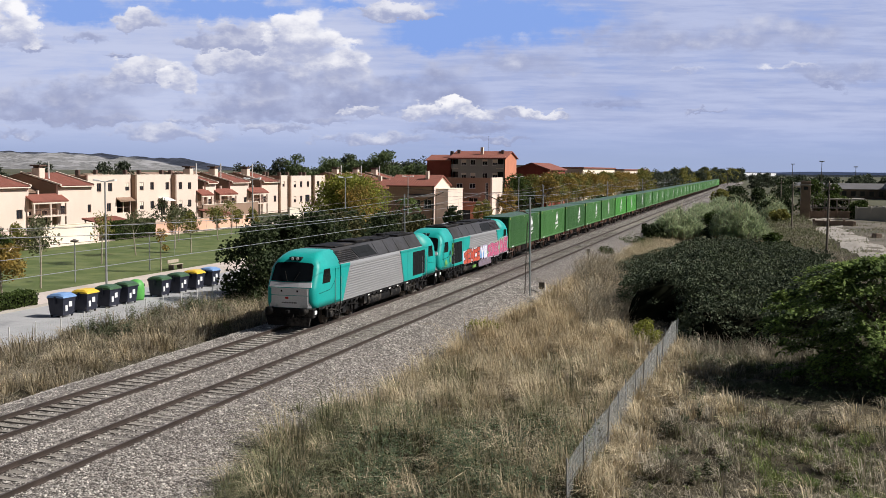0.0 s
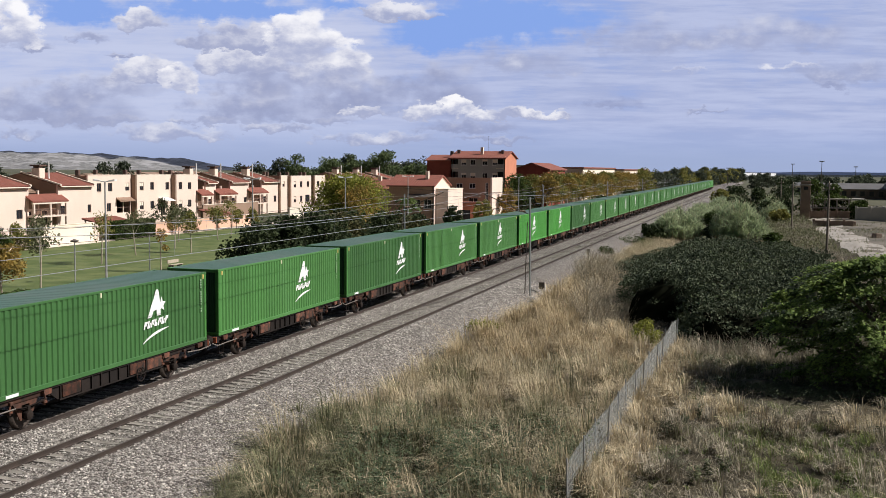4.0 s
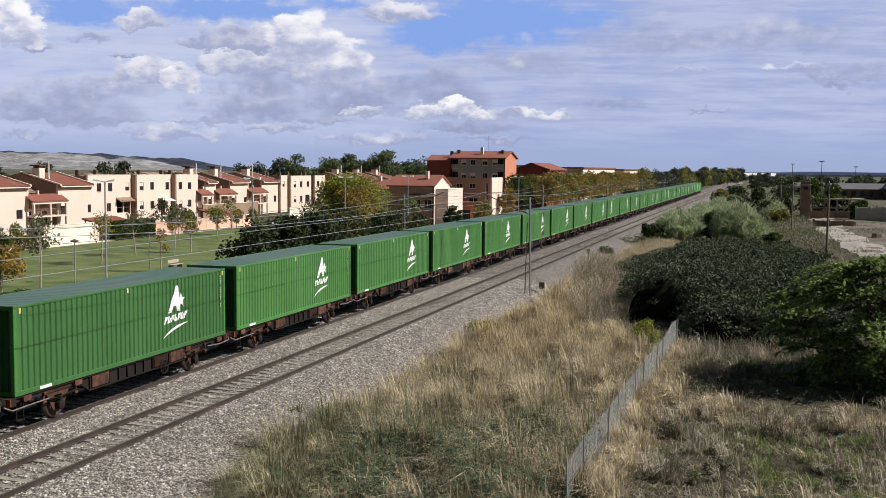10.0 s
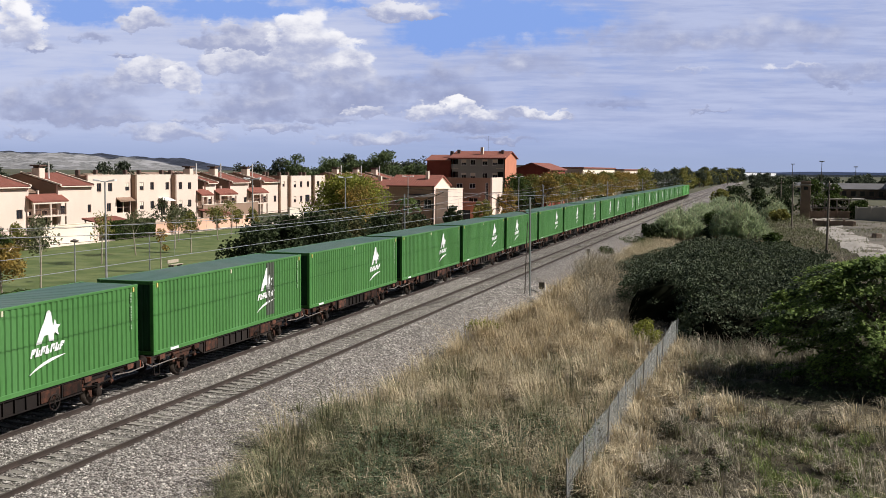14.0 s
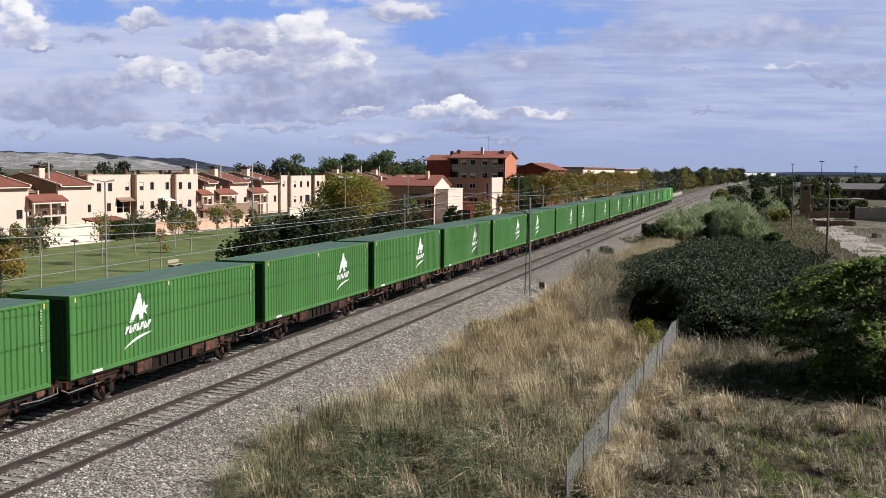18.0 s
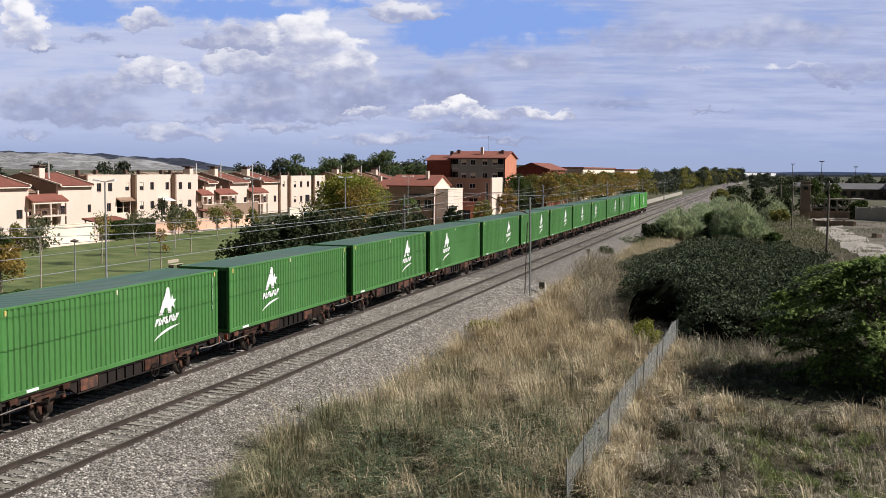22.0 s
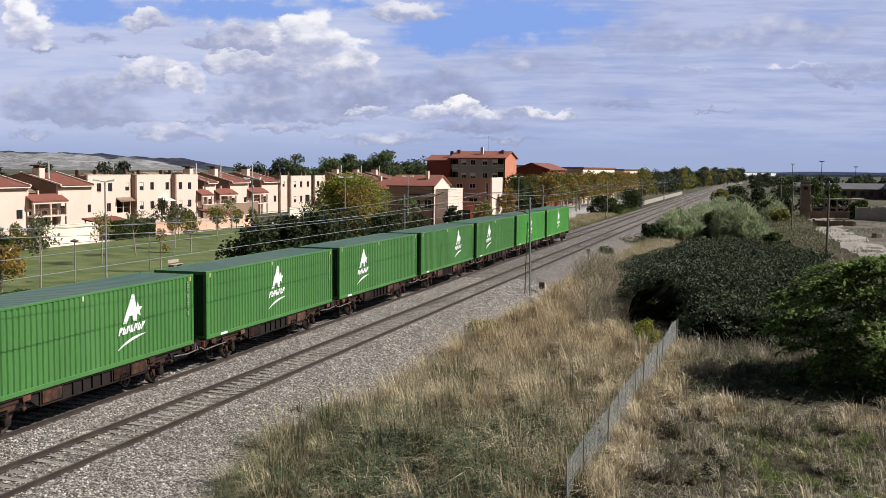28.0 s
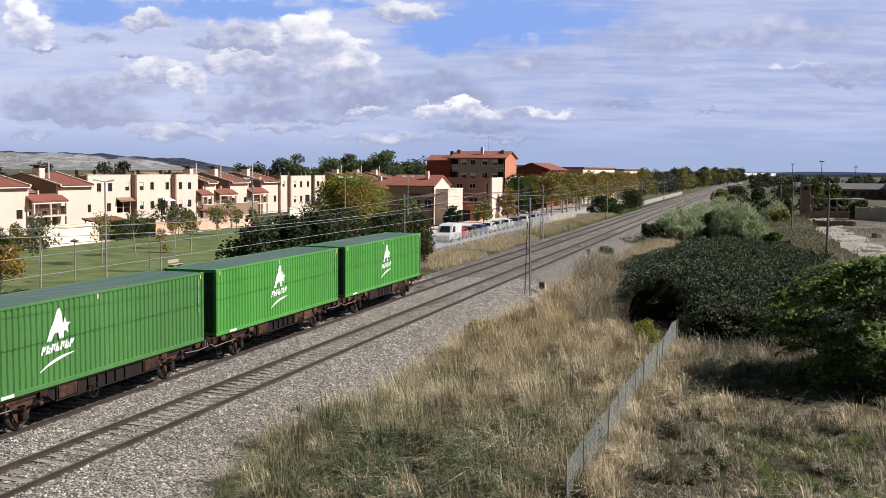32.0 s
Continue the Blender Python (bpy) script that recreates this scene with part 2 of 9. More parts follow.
def blade_mesh(name, rng, pts, height, width, material, lean=0.35, bent=True):
    """Grass blades: tapering strips, leaning at random, bent once or straight."""
    n = len(pts)
    a = rng.uniform(0, 2 * math.pi, n)
    w = width * rng.uniform(0.6, 1.4, n)
    h = height * rng.uniform(0.55, 1.35, n) if np.isscalar(height) else height
    side = np.stack([np.cos(a), np.sin(a), np.zeros(n)], 1) * w[:, None]
    b = rng.uniform(0, 2 * math.pi, n)
    ln = h * lean * rng.uniform(0.2, 1.6, n)
    off = np.stack([np.cos(b) * ln, np.sin(b) * ln, h], 1)
    mid = np.stack([np.cos(b) * ln * 0.3, np.sin(b) * ln * 0.3, h * 0.55], 1)
    p = np.asarray(pts)
    if not bent:
        v = np.stack([p - side, p + side, p + off + side * 0.3, p + off - side * 0.3], 1).reshape(-1, 3)
        return fast_mesh(name, v, np.arange(4 * n).reshape(n, 4), material)
    v = np.stack([p - side, p + side, p + mid + side * 0.7, p + mid - side * 0.7, p + off + side * 0.12, p + off - side * 0.12], 1).reshape(-1, 3)
    k = np.arange(n)[:, None] * 6
    f = np.concatenate([k + [0, 1, 2, 3], k + [3, 2, 4, 5]], 1).reshape(-1, 4)
    return fast_mesh(name, v, f, material)


def vnoise(x, y, s, seed=0.0):
    """Smooth numpy noise of about unit range, size s metres."""
    x, y = np.asarray(x) / s + seed * 17.3, np.asarray(y) / s + seed * 9.1
    return (np.sin(x * 1.7 + 1.3 * np.sin(y * 1.1 + seed)) + np.sin(y * 2.1 + 1.7 * np.sin(x * 0.9 - seed)) + np.sin((x + y) * 1.3 + 2 * np.sin((x - y) * 0.7))) / 3


# ---------------------------------------------------------------- colours of the place
M_DRY = surface("dry_ground", (0.080, 0.068, 0.046), (0.045, 0.039, 0.028), 0.9, 0.95, 0.8, fine=12.0, dirt=(0.085, 0.085, 0.05), dirt_at=(0.48, 0.64), spec=0.1, bump_dist=0.06)
M_FAR = surface("far_fields", (0.11, 0.105, 0.07), (0.07, 0.075, 0.045), 0.02, 0.95, 0.2, fine=0.4, dirt=(0.15, 0.135, 0.10), spec=0.1)
M_LAWN = surface("lawn_grass", (0.088, 0.120, 0.038), (0.160, 0.185, 0.074), 0.45, 0.9, 0.8, fine=3.0, dirt=(0.19, 0.20, 0.085), dirt_at=(0.55, 0.75), spec=0.15)
M_STREET = surface("asphalt", (0.35, 0.35, 0.36), (0.44, 0.435, 0.44), 0.35, 0.9, 0.3, fine=14.0, dirt=(0.20, 0.20, 0.205), spec=0.25)
M_PATH = surface("beige_paving", (0.62, 0.535, 0.48), (0.52, 0.45, 0.395), 0.4, 0.9, 0.2, fine=8.0, spec=0.2)
M_SAND = surface("sandy_yard", (0.20, 0.175, 0.145), (0.135, 0.122, 0.104), 0.12, 0.95, 0.3, fine=2.0, dirt=(0.09, 0.085, 0.06), dirt_at=(0.46, 0.6), spec=0.1)
M_RAIL = surface("rusty_rail", (0.045, 0.034, 0.029), (0.068, 0.050, 0.042), 1.5, 0.65, 0.2, metal=0.25, fine=30.0)
M_HEAD = surface("worn_rail_head", (0.075, 0.06, 0.053), (0.11, 0.09, 0.08), 0.8, 0.6, 0.05, metal=0.3, fine=20.0)
M_SLEEPER = surface("sleeper_concrete", (0.29, 0.265, 0.235), (0.22, 0.20, 0.175), 2.0, 0.95, 0.3, fine=25.0, obj=0.14, island=0.1, spec=0.2)
M_CREAM = surface("cream_render", (0.77, 0.625, 0.535), (0.72, 0.58, 0.495), 0.3, 0.9, 0.08, fine=12.0, spec=0.2)
M_PALE = surface("pale_render", (0.80, 0.71, 0.60), (0.74, 0.645, 0.535), 0.25, 0.9, 0.08, fine=12.0, spec=0.2)
M_BROWN = surface("brown_render", (0.33, 0.225, 0.165), (0.29, 0.195, 0.145), 0.3, 0.9, 0.08, fine=10.0, spec=0.2)
M_TAN = surface("tan_render", (0.54, 0.34, 0.24), (0.47, 0.295, 0.21), 0.3, 0.9, 0.08, fine=10.0, spec=0.2)
M_TERRA = surface("terracotta_tiles", (0.28, 0.105, 0.08), (0.22, 0.085, 0.065), 0.8, 0.85, 0.4, fine=6.0, dirt=(0.26, 0.13, 0.095), spec=0.2, stretch=(1, 4, 1))
M_SALMON = surface("salmon_brick", (0.58, 0.24, 0.15), (0.52, 0.21, 0.135), 0.5, 0.9, 0.15, fine=8.0, spec=0.2)
M_REDBRICK = surface("dark_red_brick", (0.27, 0.075, 0.055), (0.22, 0.06, 0.045), 0.6, 0.9, 0.2, fine=9.0, spec=0.2)
M_GREYWALL = surface("grey_render", (0.42, 0.40, 0.37), (0.37, 0.35, 0.33), 0.4, 0.9, 0.1, fine=9.0, spec=0.2)
M_PANE = glass_pane("dark_window_glass", (0.012, 0.014, 0.018), 0.12)
M_CABGLASS = glass_pane("cab_glass", (0.004, 0.005, 0.006), 0.10, 0.18)
M_FRAME = surface("dark_window_frame", (0.10, 0.06, 0.05), (0.13, 0.08, 0.06), 3.0, 0.6, 0.05)
M_WHITE = surface("white_paint", (0.75, 0.74, 0.72), (0.68, 0.67, 0.65), 1.0, 0.6, 0.05, fine=20.0)
M_STEEL = surface("galvanised_steel", (0.42, 0.43, 0.44), (0.34, 0.35, 0.36), 2.0, 0.5, 0.08, metal=0.6, fine=25.0)
M_DARKSTEEL = surface("weathered_dark_steel", (0.11, 0.095, 0.085), (0.16, 0.13, 0.11), 2.0, 0.7, 0.15, metal=0.3, fine=20.0)
M_BLACK = surface("black_underframe", (0.007, 0.007, 0.008), (0.014, 0.013, 0.013), 2.0, 0.8, 0.15, fine=15.0, dirt=(0.085, 0.076, 0.068), dirt_at=(0.52, 0.68), spec=0.15)
M_WOOD = surface("weathered_pole_wood", (0.15, 0.12, 0.10), (0.21, 0.18, 0.15), 1.0, 0.9, 0.3, fine=18.0, stretch=(6, 6, 1))
M_CONCRETE = surface("old_concrete", (0.40, 0.37, 0.33), (0.32, 0.295, 0.26), 0.5, 0.9, 0.2, fine=8.0, dirt=(0.22, 0.20, 0.17), spec=0.2)
M_BARK = surface("bark", (0.10, 0.075, 0.055), (0.15, 0.12, 0.09), 2.0, 0.95, 0.5, fine=14.0, stretch=(4, 4, 1))
M_PALEBARK = surface("pale_bark", (0.42, 0.36, 0.28), (0.30, 0.26, 0.20), 2.0, 0.9, 0.3, fine=14.0)


def leafy(name, c1, c2, trans=0.3, island=0.45, spec=0.15):
    return surface(name, c1, c2, 0.5, 0.75, 0.0, fine=3.0, island=island, trans=trans, spec=spec, mixed=True)


L_DARK = leafy("dark_leaves", (0.028, 0.044, 0.020), (0.072, 0.092, 0.040), 0.15)
L_GREEN = leafy("green_leaves", (0.045, 0.075, 0.018), (0.075, 0.10, 0.028))
L_LIME = leafy("bright_leaves", (0.04, 0.08, 0.02), (0.29, 0.38, 0.105), 0.42, 0.6, 0.35)
L_OLIVE = leafy("olive_leaves", (0.27, 0.235, 0.068), (0.125, 0.145, 0.045))
# leaves of far trees are lightened in colour to stand in for haze
L_FAR = leafy("hazed_green_leaves", (0.085, 0.12, 0.05), (0.15, 0.185, 0.085), 0.3, 0.3)
L_FARDARK = leafy("hazed_dark_leaves", (0.055, 0.07, 0.048), (0.105, 0.12, 0.08), 0.25, 0.3)
L_SHRUB = leafy("brownish_shrub_leaves", (0.11, 0.095, 0.038), (0.05, 0.058, 0.026), 0.15)
L_YELLOW = leafy("yellowing_leaves", (0.36, 0.235, 0.06), (0.17, 0.145, 0.045))
L_REED = leafy("reed_leaves", (0.15, 0.21, 0.11), (0.52, 0.58, 0.36), 0.35, 0.5)
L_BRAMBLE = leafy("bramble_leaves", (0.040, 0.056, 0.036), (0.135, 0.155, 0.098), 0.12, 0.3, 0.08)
G_STRAW = leafy("straw_blades", (0.72, 0.61, 0.43), (0.36, 0.30, 0.195), 0.25, 0.35)
G_GREY = leafy("grey_dry_blades", (0.52, 0.46, 0.36), (0.20, 0.175, 0.13), 0.2, 0.4)
G_OLIVE = leafy("olive_blades", (0.30, 0.275, 0.16), (0.13, 0.132, 0.075), 0.25, 0.4)
G_GREEN = leafy("green_blades", (0.10, 0.15, 0.05), (0.235, 0.255, 0.10), 0.3, 0.4)
G_WEED = leafy("weed_blades", (0.085, 0.098, 0.048), (0.27, 0.265, 0.155), 0.2, 0.5)
G_GOLD = leafy("golden_blades", (0.62, 0.50, 0.325), (0.34, 0.275, 0.175), 0.25, 0.3)
L_HERBDARK = leafy("shaded_herb_leaves", (0.045, 0.062, 0.032), (0.15, 0.185, 0.105), 0.15, 0.45)
L_HERB = leafy("dark_herb_leaves", (0.065, 0.082, 0.044), (0.19, 0.205, 0.12), 0.2, 0.4)
G_MAT = leafy("matted_straw", (0.58, 0.51, 0.40), (0.22, 0.195, 0.145), 0.2, 0.45)
G_BROWN = leafy("brown_weed_stalks", (0.40, 0.325, 0.22), (0.19, 0.168, 0.108), 0.2, 0.45)
# near-black colour holds the shade inside the thicket and the hedges
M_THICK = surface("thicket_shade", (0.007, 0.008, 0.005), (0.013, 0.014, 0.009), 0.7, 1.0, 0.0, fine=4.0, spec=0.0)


# ---------------------------------------------------------------- sky and distance
VEILS = [
    (7.7, 9.8, 6.8, 2.7, 0.55),
    (18.2, 11.8, 7.4, 3.2, 0.50),
    (29.8, 12.1, 11.6, 2.9, 0.50),
    (36.6, 8.9, 7.9, 1.6, 0.42),
    (32.4, 9.8, 3.2, 0.6, 0.90),
    (21.9, 9.3, 2.4, 0.4, 0.80),
    (15.8, 5.9, 3.7, 1.1, 0.10),
    (36.1, 7.8, 1.6, 0.6, 0.15),
    (24.5, 5.7, 2.1, 0.3, 0.25),
]
FAR_CLOUDS = [
    (-39.2, 2.9, 3.7, 0.8, 0.60),
    (-32.3, 4.2, 6.3, 0.8, 0.55),
    (-25.5, 2.9, 6.8, 1.1, 0.62),
    (-21.8, 4.2, 4.7, 0.7, 0.55),
    (-16.0, 3.5, 4.7, 0.7, 0.50),
    (-11.8, 4.3, 4.7, 0.7, 0.50),
    (-6.0, 2.6, 7.9, 0.9, 0.60),
    (5.1, 2.7, 5.3, 0.5, 0.40),
    (-38.1, 4.3, 3.2, 0.7, 0.50),
]
GREY_HEAPS = [
    (-36.0, 5.1, 10.5, 3.7, 0.38),
    (-16.0, 5.2, 10.0, 2.9, 0.34),
    (-31.8, 6.9, 7.4, 2.2, 0.50),
    (-0.7, 6.1, 6.8, 4.5, 0.22),
    (-7.6, 5.9, 6.3, 3.2, 0.30),
    (1.9, 3.7, 6.1, 1.2, 0.30),
    (-11.8, 7.8, 6.3, 2.9, 0.60),
    (-17.6, 7.7, 5.8, 2.6, 0.45),
    (-38.9, 11.0, 3.4, 0.8, 0.30),
    (-33.4, 11.7, 2.4, 0.9, 0.35),
    (-30.2, 10.2, 1.6, 0.5, 0.30),
]
WHITE_HEAPS = [
    (-2.1, 5.1, 2.9, 1.5, 0.95),
    (0.8, 5.6, 2.2, 1.3, 1.00),
    (4.5, 4.9, 4.2, 1.1, 0.85),
    (9.0, 4.9, 3.2, 0.7, 0.75),
    (-7.6, 5.1, 2.5, 0.8, 0.80),
    (-27.1, 8.4, 4.7, 1.9, 0.75),
    (-24.7, 7.9, 1.9, 2.7, 1.00),
    (-18.6, 9.5, 6.3, 2.2, 0.72),
    (-9.7, 9.5, 3.2, 2.7, 0.90),
    (-18.1, 11.6, 7.4, 2.1, 0.60),
    (-13.6, 11.3, 3.9, 3.8, 0.95),
    (-39.9, 12.2, 2.6, 3.3, 1.00),
    (-28.6, 13.2, 3.2, 1.6, 0.72),
    (-4.4, 14.2, 4.5, 1.4, 0.70),
]
BLUE_GAPS = [
    (4.9, 13.8, 8.0, 2.1, 1.2),
    (-21.3, 14.7, 8.0, 1.0, 1.0),
    (-34.4, 14.3, 3.7, 1.3, 0.9),
    (-1.4, 12.0, 3.7, 1.1, 0.8),
    (-9.8, 15.1, 2.1, 0.6, 0.7),
]

def build_sky():
    sh = Shape()
    R, cols, rows_n = 4300.0, 56, 20
    vs, fs = [], []
    for j in range(rows_n + 1):
        e = radians(-1.5 + 35.0 * j / rows_n)
        for i in range(cols + 1):
            a = radians(-58 + 116 * i / cols)
            vs.append((R * math.cos(e) * math.sin(a), R * math.cos(e) * math.cos(a), R * math.sin(e)))
    for j in range(rows_n):
        for i in range(cols):
            k = j * (cols + 1) + i
            fs.append((k, k + cols + 1, k + cols + 2, k + 1))
    sh.add(vs, fs)
    ob = part("backdrop", sh, sky_material(), None, smooth=True)
    ob.matrix_basis = pose(0, 0, EYE[2], 0, 0, 16.7)
    return tagged(ob, "cloudy autumn sky with white and grey cumulus", "sky", kind="structure")


SKY = build_sky()

# ---------------------------------------------------------------- ground
XL, XR = -23.59, -19.43      # centre lines of the two tracks
GAUGE = 1.735


def gz(x, y):
    """Height of the open ground."""
    x = np.asarray(x, float)
    y = np.asarray(y, float)
    z = np.interp(x, [-400, -95, -74, -34, -30, -27.4, -26, -17, -14.6, -11, -4, 6, 30, 400],
                  [-0.4, -0.5, -0.7, -0.62, -0.58, -0.85, -1.0, -1.1, -1.05, -1.15, -1.25, -1.35, -1.5, -1.8])
    near = np.clip((x + 14.4) / 3.0, 0, 1) * np.clip((40 - x) / 20, 0, 1)
    z = z + near * (0.20 * vnoise(x, y, 3.1, 1) + 0.15 * vnoise(x, y, 1.1, 2) + 0.12 * vnoise(x, y, 9.0, 3))
    return z


def lines(*spans):
    out = []
    for a, b, n in spans:
        out += list(np.linspace(a, b, n, endpoint=False))
    return np.array(out + [spans[-1][1]])


def sheet(name, xs, ys, zf, material, smooth=True):
    gx, gy = np.meshgrid(xs, ys)
    v = np.stack([gx, gy, zf(gx, gy)], -1).reshape(-1, 3)
    n = len(xs)
    i, j = np.meshgrid(np.arange(n - 1), np.arange(len(ys) - 1))
    k = (j * n + i).reshape(-1, 1)
    f = np.concatenate([k, k + 1, k + n + 1, k + n], 1)
    return fast_mesh(name, v, f, material, smooth)


def build_ground():
    xs = lines((-4200, -400, 12), (-400, -100, 10), (-100, -14.5, 60), (-14.5, 16, 76), (16, 60, 14), (60, 400, 10), (400, 4200, 12))
    ys = lines((-800, 0, 8), (0, 24, 12), (24, 90, 130), (90, 200, 70), (200, 600, 24), (600, 4250, 16))
    me = sheet("ground", xs, ys, gz, M_DRY)
    me.materials.append(M_FAR)
    c = np.zeros(len(me.polygons) * 3, np.float32)
    me.polygons.foreach_get("center", c)
    c = c.reshape(-1, 3)
    idx = ((c[:, 1] > 330) | (c[:, 0] < -76) | (c[:, 0] > 60) | (c[:, 1] < -5)).astype(np.int32)
    me.polygons.foreach_set("material_index", idx)
    tagged(part("ground", me, M_DRY), "dry grassy ground beside the railway", "ground", kind="structure")
    # street, promenade and lawn lie parallel to the line
    flat = lambda z: (lambda gx, gy: np.full_like(gx, z))
    ys2 = lines((-40, 330, 75))
    tagged(part("road", sheet("road", lines((-44.0, -35.0, 6)), ys2, flat(-0.535), M_STREET), M_STREET),
           "pale grey asphalt street beside the railway fence", "road", kind="structure")
    kerb = Shape()
    kerb.box(-44.18, -44.0, -40, 330, -0.8, -0.40, 0.02)
    tagged(part("kerb", kerb, M_CONCRETE), "concrete kerb along the street", "kerb", kind="structure")
    tagged(part("pavement", sheet("pavement", lines((-48.4, -44.18, 5)), ys2, flat(-0.42), M_PATH), M_PATH),
           "beige paved promenade beside the lawn", "pavement", kind="structure")
    tagged(part("lawn", sheet("lawn", lines((-74.0, -48.4, 14)), lines((-40, 150, 60)), lambda gx, gy: -0.44 + 0.05 * vnoise(gx, gy, 7), M_LAWN), M_LAWN),
           "mown green park lawn", "lawn", kind="structure")
    tagged(part("footpath", sheet("footpath", lines((-76.0, -74.0, 3)), lines((-40, 165, 40)), flat(-0.40), M_PALE), M_PALE),
           "pale footpath at the foot of the garden wall", "path", kind="structure")
    tagged(part("yard", sheet("yard", lines((12, 90, 30)), lines((112, 330, 60)), lambda gx, gy: gz(gx, gy) + 0.12, M_SAND), M_SAND),
           "bare sandy yard with dusty tracks", "yard", kind="structure")


build_ground()


# ---------------------------------------------------------------- railway
def ballast_material():
    m, t, out = tree_of("granite_ballast")
    b = node(t, "ShaderNodeBsdfPrincipled")
    co = node(t, "ShaderNodeTexCoord").outputs["Object"]
    vo = node(t, "ShaderNodeTexVoronoi")
    vo.inputs["Scale"].default_value = 16.0
    t.links.new(co, vo.inputs["Vector"])
    v2 = node(t, "ShaderNodeTexVoronoi")
    v2.inputs["Scale"].default_value = 7.0
    t.links.new(co, v2.inputs["Vector"])
    sp = node(t, "ShaderNodeSeparateColor")
    t.links.new(vo.outputs["Color"], sp.inputs[0])
    n1 = noise_of(t, co, 0.5, 5.0)
    col = mixc(t, step(t, sp.outputs[0], 0.1, 0.95), (0.115, 0.10, 0.09), (0.43, 0.385, 0.35))
    col = mixc(t, mth(t, "MULTIPLY", step(t, sp.outputs[1], 0.82, 0.95), 0.8), col, (0.66, 0.62, 0.585))
    col = mixc(t, mth(t, "MULTIPLY", step(t, n1, 0.45, 0.75), 0.5), col, (0.17, 0.148, 0.13))
    # shade in the crevices between stones is multiplied into the colour
    crevice_shade = mth(t, "MULTIPLY_ADD", step(t, vo.outputs["Distance"], 0.30, 0.62), -0.55, 1.0)
    col = mixc(t, 1.0, col, crevice_shade, "MULTIPLY")
    t.links.new(col, b.inputs["Base Color"])
    b.inputs["Roughness"].default_value = 0.9
    b.inputs["Specular IOR Level"].default_value = 0.25
    bp = node(t, "ShaderNodeBump")
    bp.inputs["Strength"].default_value = 0.9
    bp.inputs["Distance"].default_value = 0.06
    t.links.new(mth(t, "ADD", mth(t, "MULTIPLY", vo.outputs["Distance"], -1.0), mth(t, "MULTIPLY", v2.outputs["Distance"], -0.6)), bp.inputs["Height"])
    t.links.new(bp.outputs[0], b.inputs["Normal"])
    t.links.new(b.outputs[0], out.inputs[0])
    return m


M_BALLAST = ballast_material()


def bz(x, y):
    """Height of the ballast bed across the line."""
    x = np.asarray(x, float)
    z = np.interp(x, [-28.3, -26.2, -25.3, -24.62, -24.42, -24.3, -22.88, -22.76, -22.56, -21.5, -20.46, -20.26, -20.14, -18.72, -18.6, -18.4, -17.9, -16.9, -14.5],
                  [-1.0, -0.22, -0.145, -0.145, -0.2, -0.205, -0.205, -0.2, -0.145, -0.145, -0.145, -0.2, -0.205, -0.205, -0.2, -0.145, -0.145, -0.32, -1.14])
    return z + 0.018 * vnoise(x, y, 0.7, 4) + 0.02 * vnoise(x, y, 2.3, 5)


def build_ballast():
    xs = lines((-28.3, -14.5, 120))
    ys = lines((-30, 20, 12), (20, 70, 200), (70, 200, 130), (200, 900, 60))
    tagged(part("ballast", sheet("ballast", xs, ys, bz, M_BALLAST), M_BALLAST), "grey and pinkish crushed stone ballast bed", "ballast", kind="structure")
    # loose stones that stand proud near the camera
    rng = np.random.default_rng(5)
    n = 60000
    y = 19 + 62 * rng.random(n) ** 1.5
    x = rng.uniform(-27.5, -14.6, n)
    rails = [XL - GAUGE / 2, XL + GAUGE / 2, XR - GAUGE / 2, XR + GAUGE / 2]
    keep = np.ones(n, bool)
    for r in rails:
        keep &= np.abs(x - r) > 0.11
    for c in (XL, XR):
        keep &= ~((np.abs(x - c) < 0.8) & (np.abs(((y / 0.6) % 1) - 0.5) < 0.26))
    x, y = x[keep], y[keep]
    n = len(x)
    c = np.stack([x, y, bz(x, y) + 0.012], 1)
    s = rng.uniform(0.022, 0.056, n)
    base = np.array([[1, 0, 0], [0, 1, 0], [-1, 0, 0], [0, -1, 0], [0, 0, 0.8], [0, 0, -0.8]], float)
    v = base[None] * s[:, None, None] * rng.uniform(0.6, 1.3, (n, 6, 1))
    a = rng.uniform(0, 6.28, n)
    rx = v[:, :, 0] * np.cos(a)[:, None] - v[:, :, 1] * np.sin(a)[:, None]
    ry = v[:, :, 0] * np.sin(a)[:, None] + v[:, :, 1] * np.cos(a)[:, None]
    v = np.stack([rx, ry, v[:, :, 2]], -1) + c[:, None]
    f = np.array([[0, 1, 4], [1, 2, 4], [2, 3, 4], [3, 0, 4]])
    f = (f[None] + np.arange(n)[:, None, None] * 6).reshape(-1, 3)
    mat_stone = surface("loose_stone", (0.10, 0.09, 0.082), (0.66, 0.61, 0.56), 3.0, 0.9, 0.2, fine=20.0, island=0.3, mixed=True, spec=0.25)
    tagged(part("ballast_stones", fast_mesh("ballast_stones", v.reshape(-1, 3), f, mat_stone), mat_stone), "loose grey crushed stones on the track bed", "stones", kind="stuff")


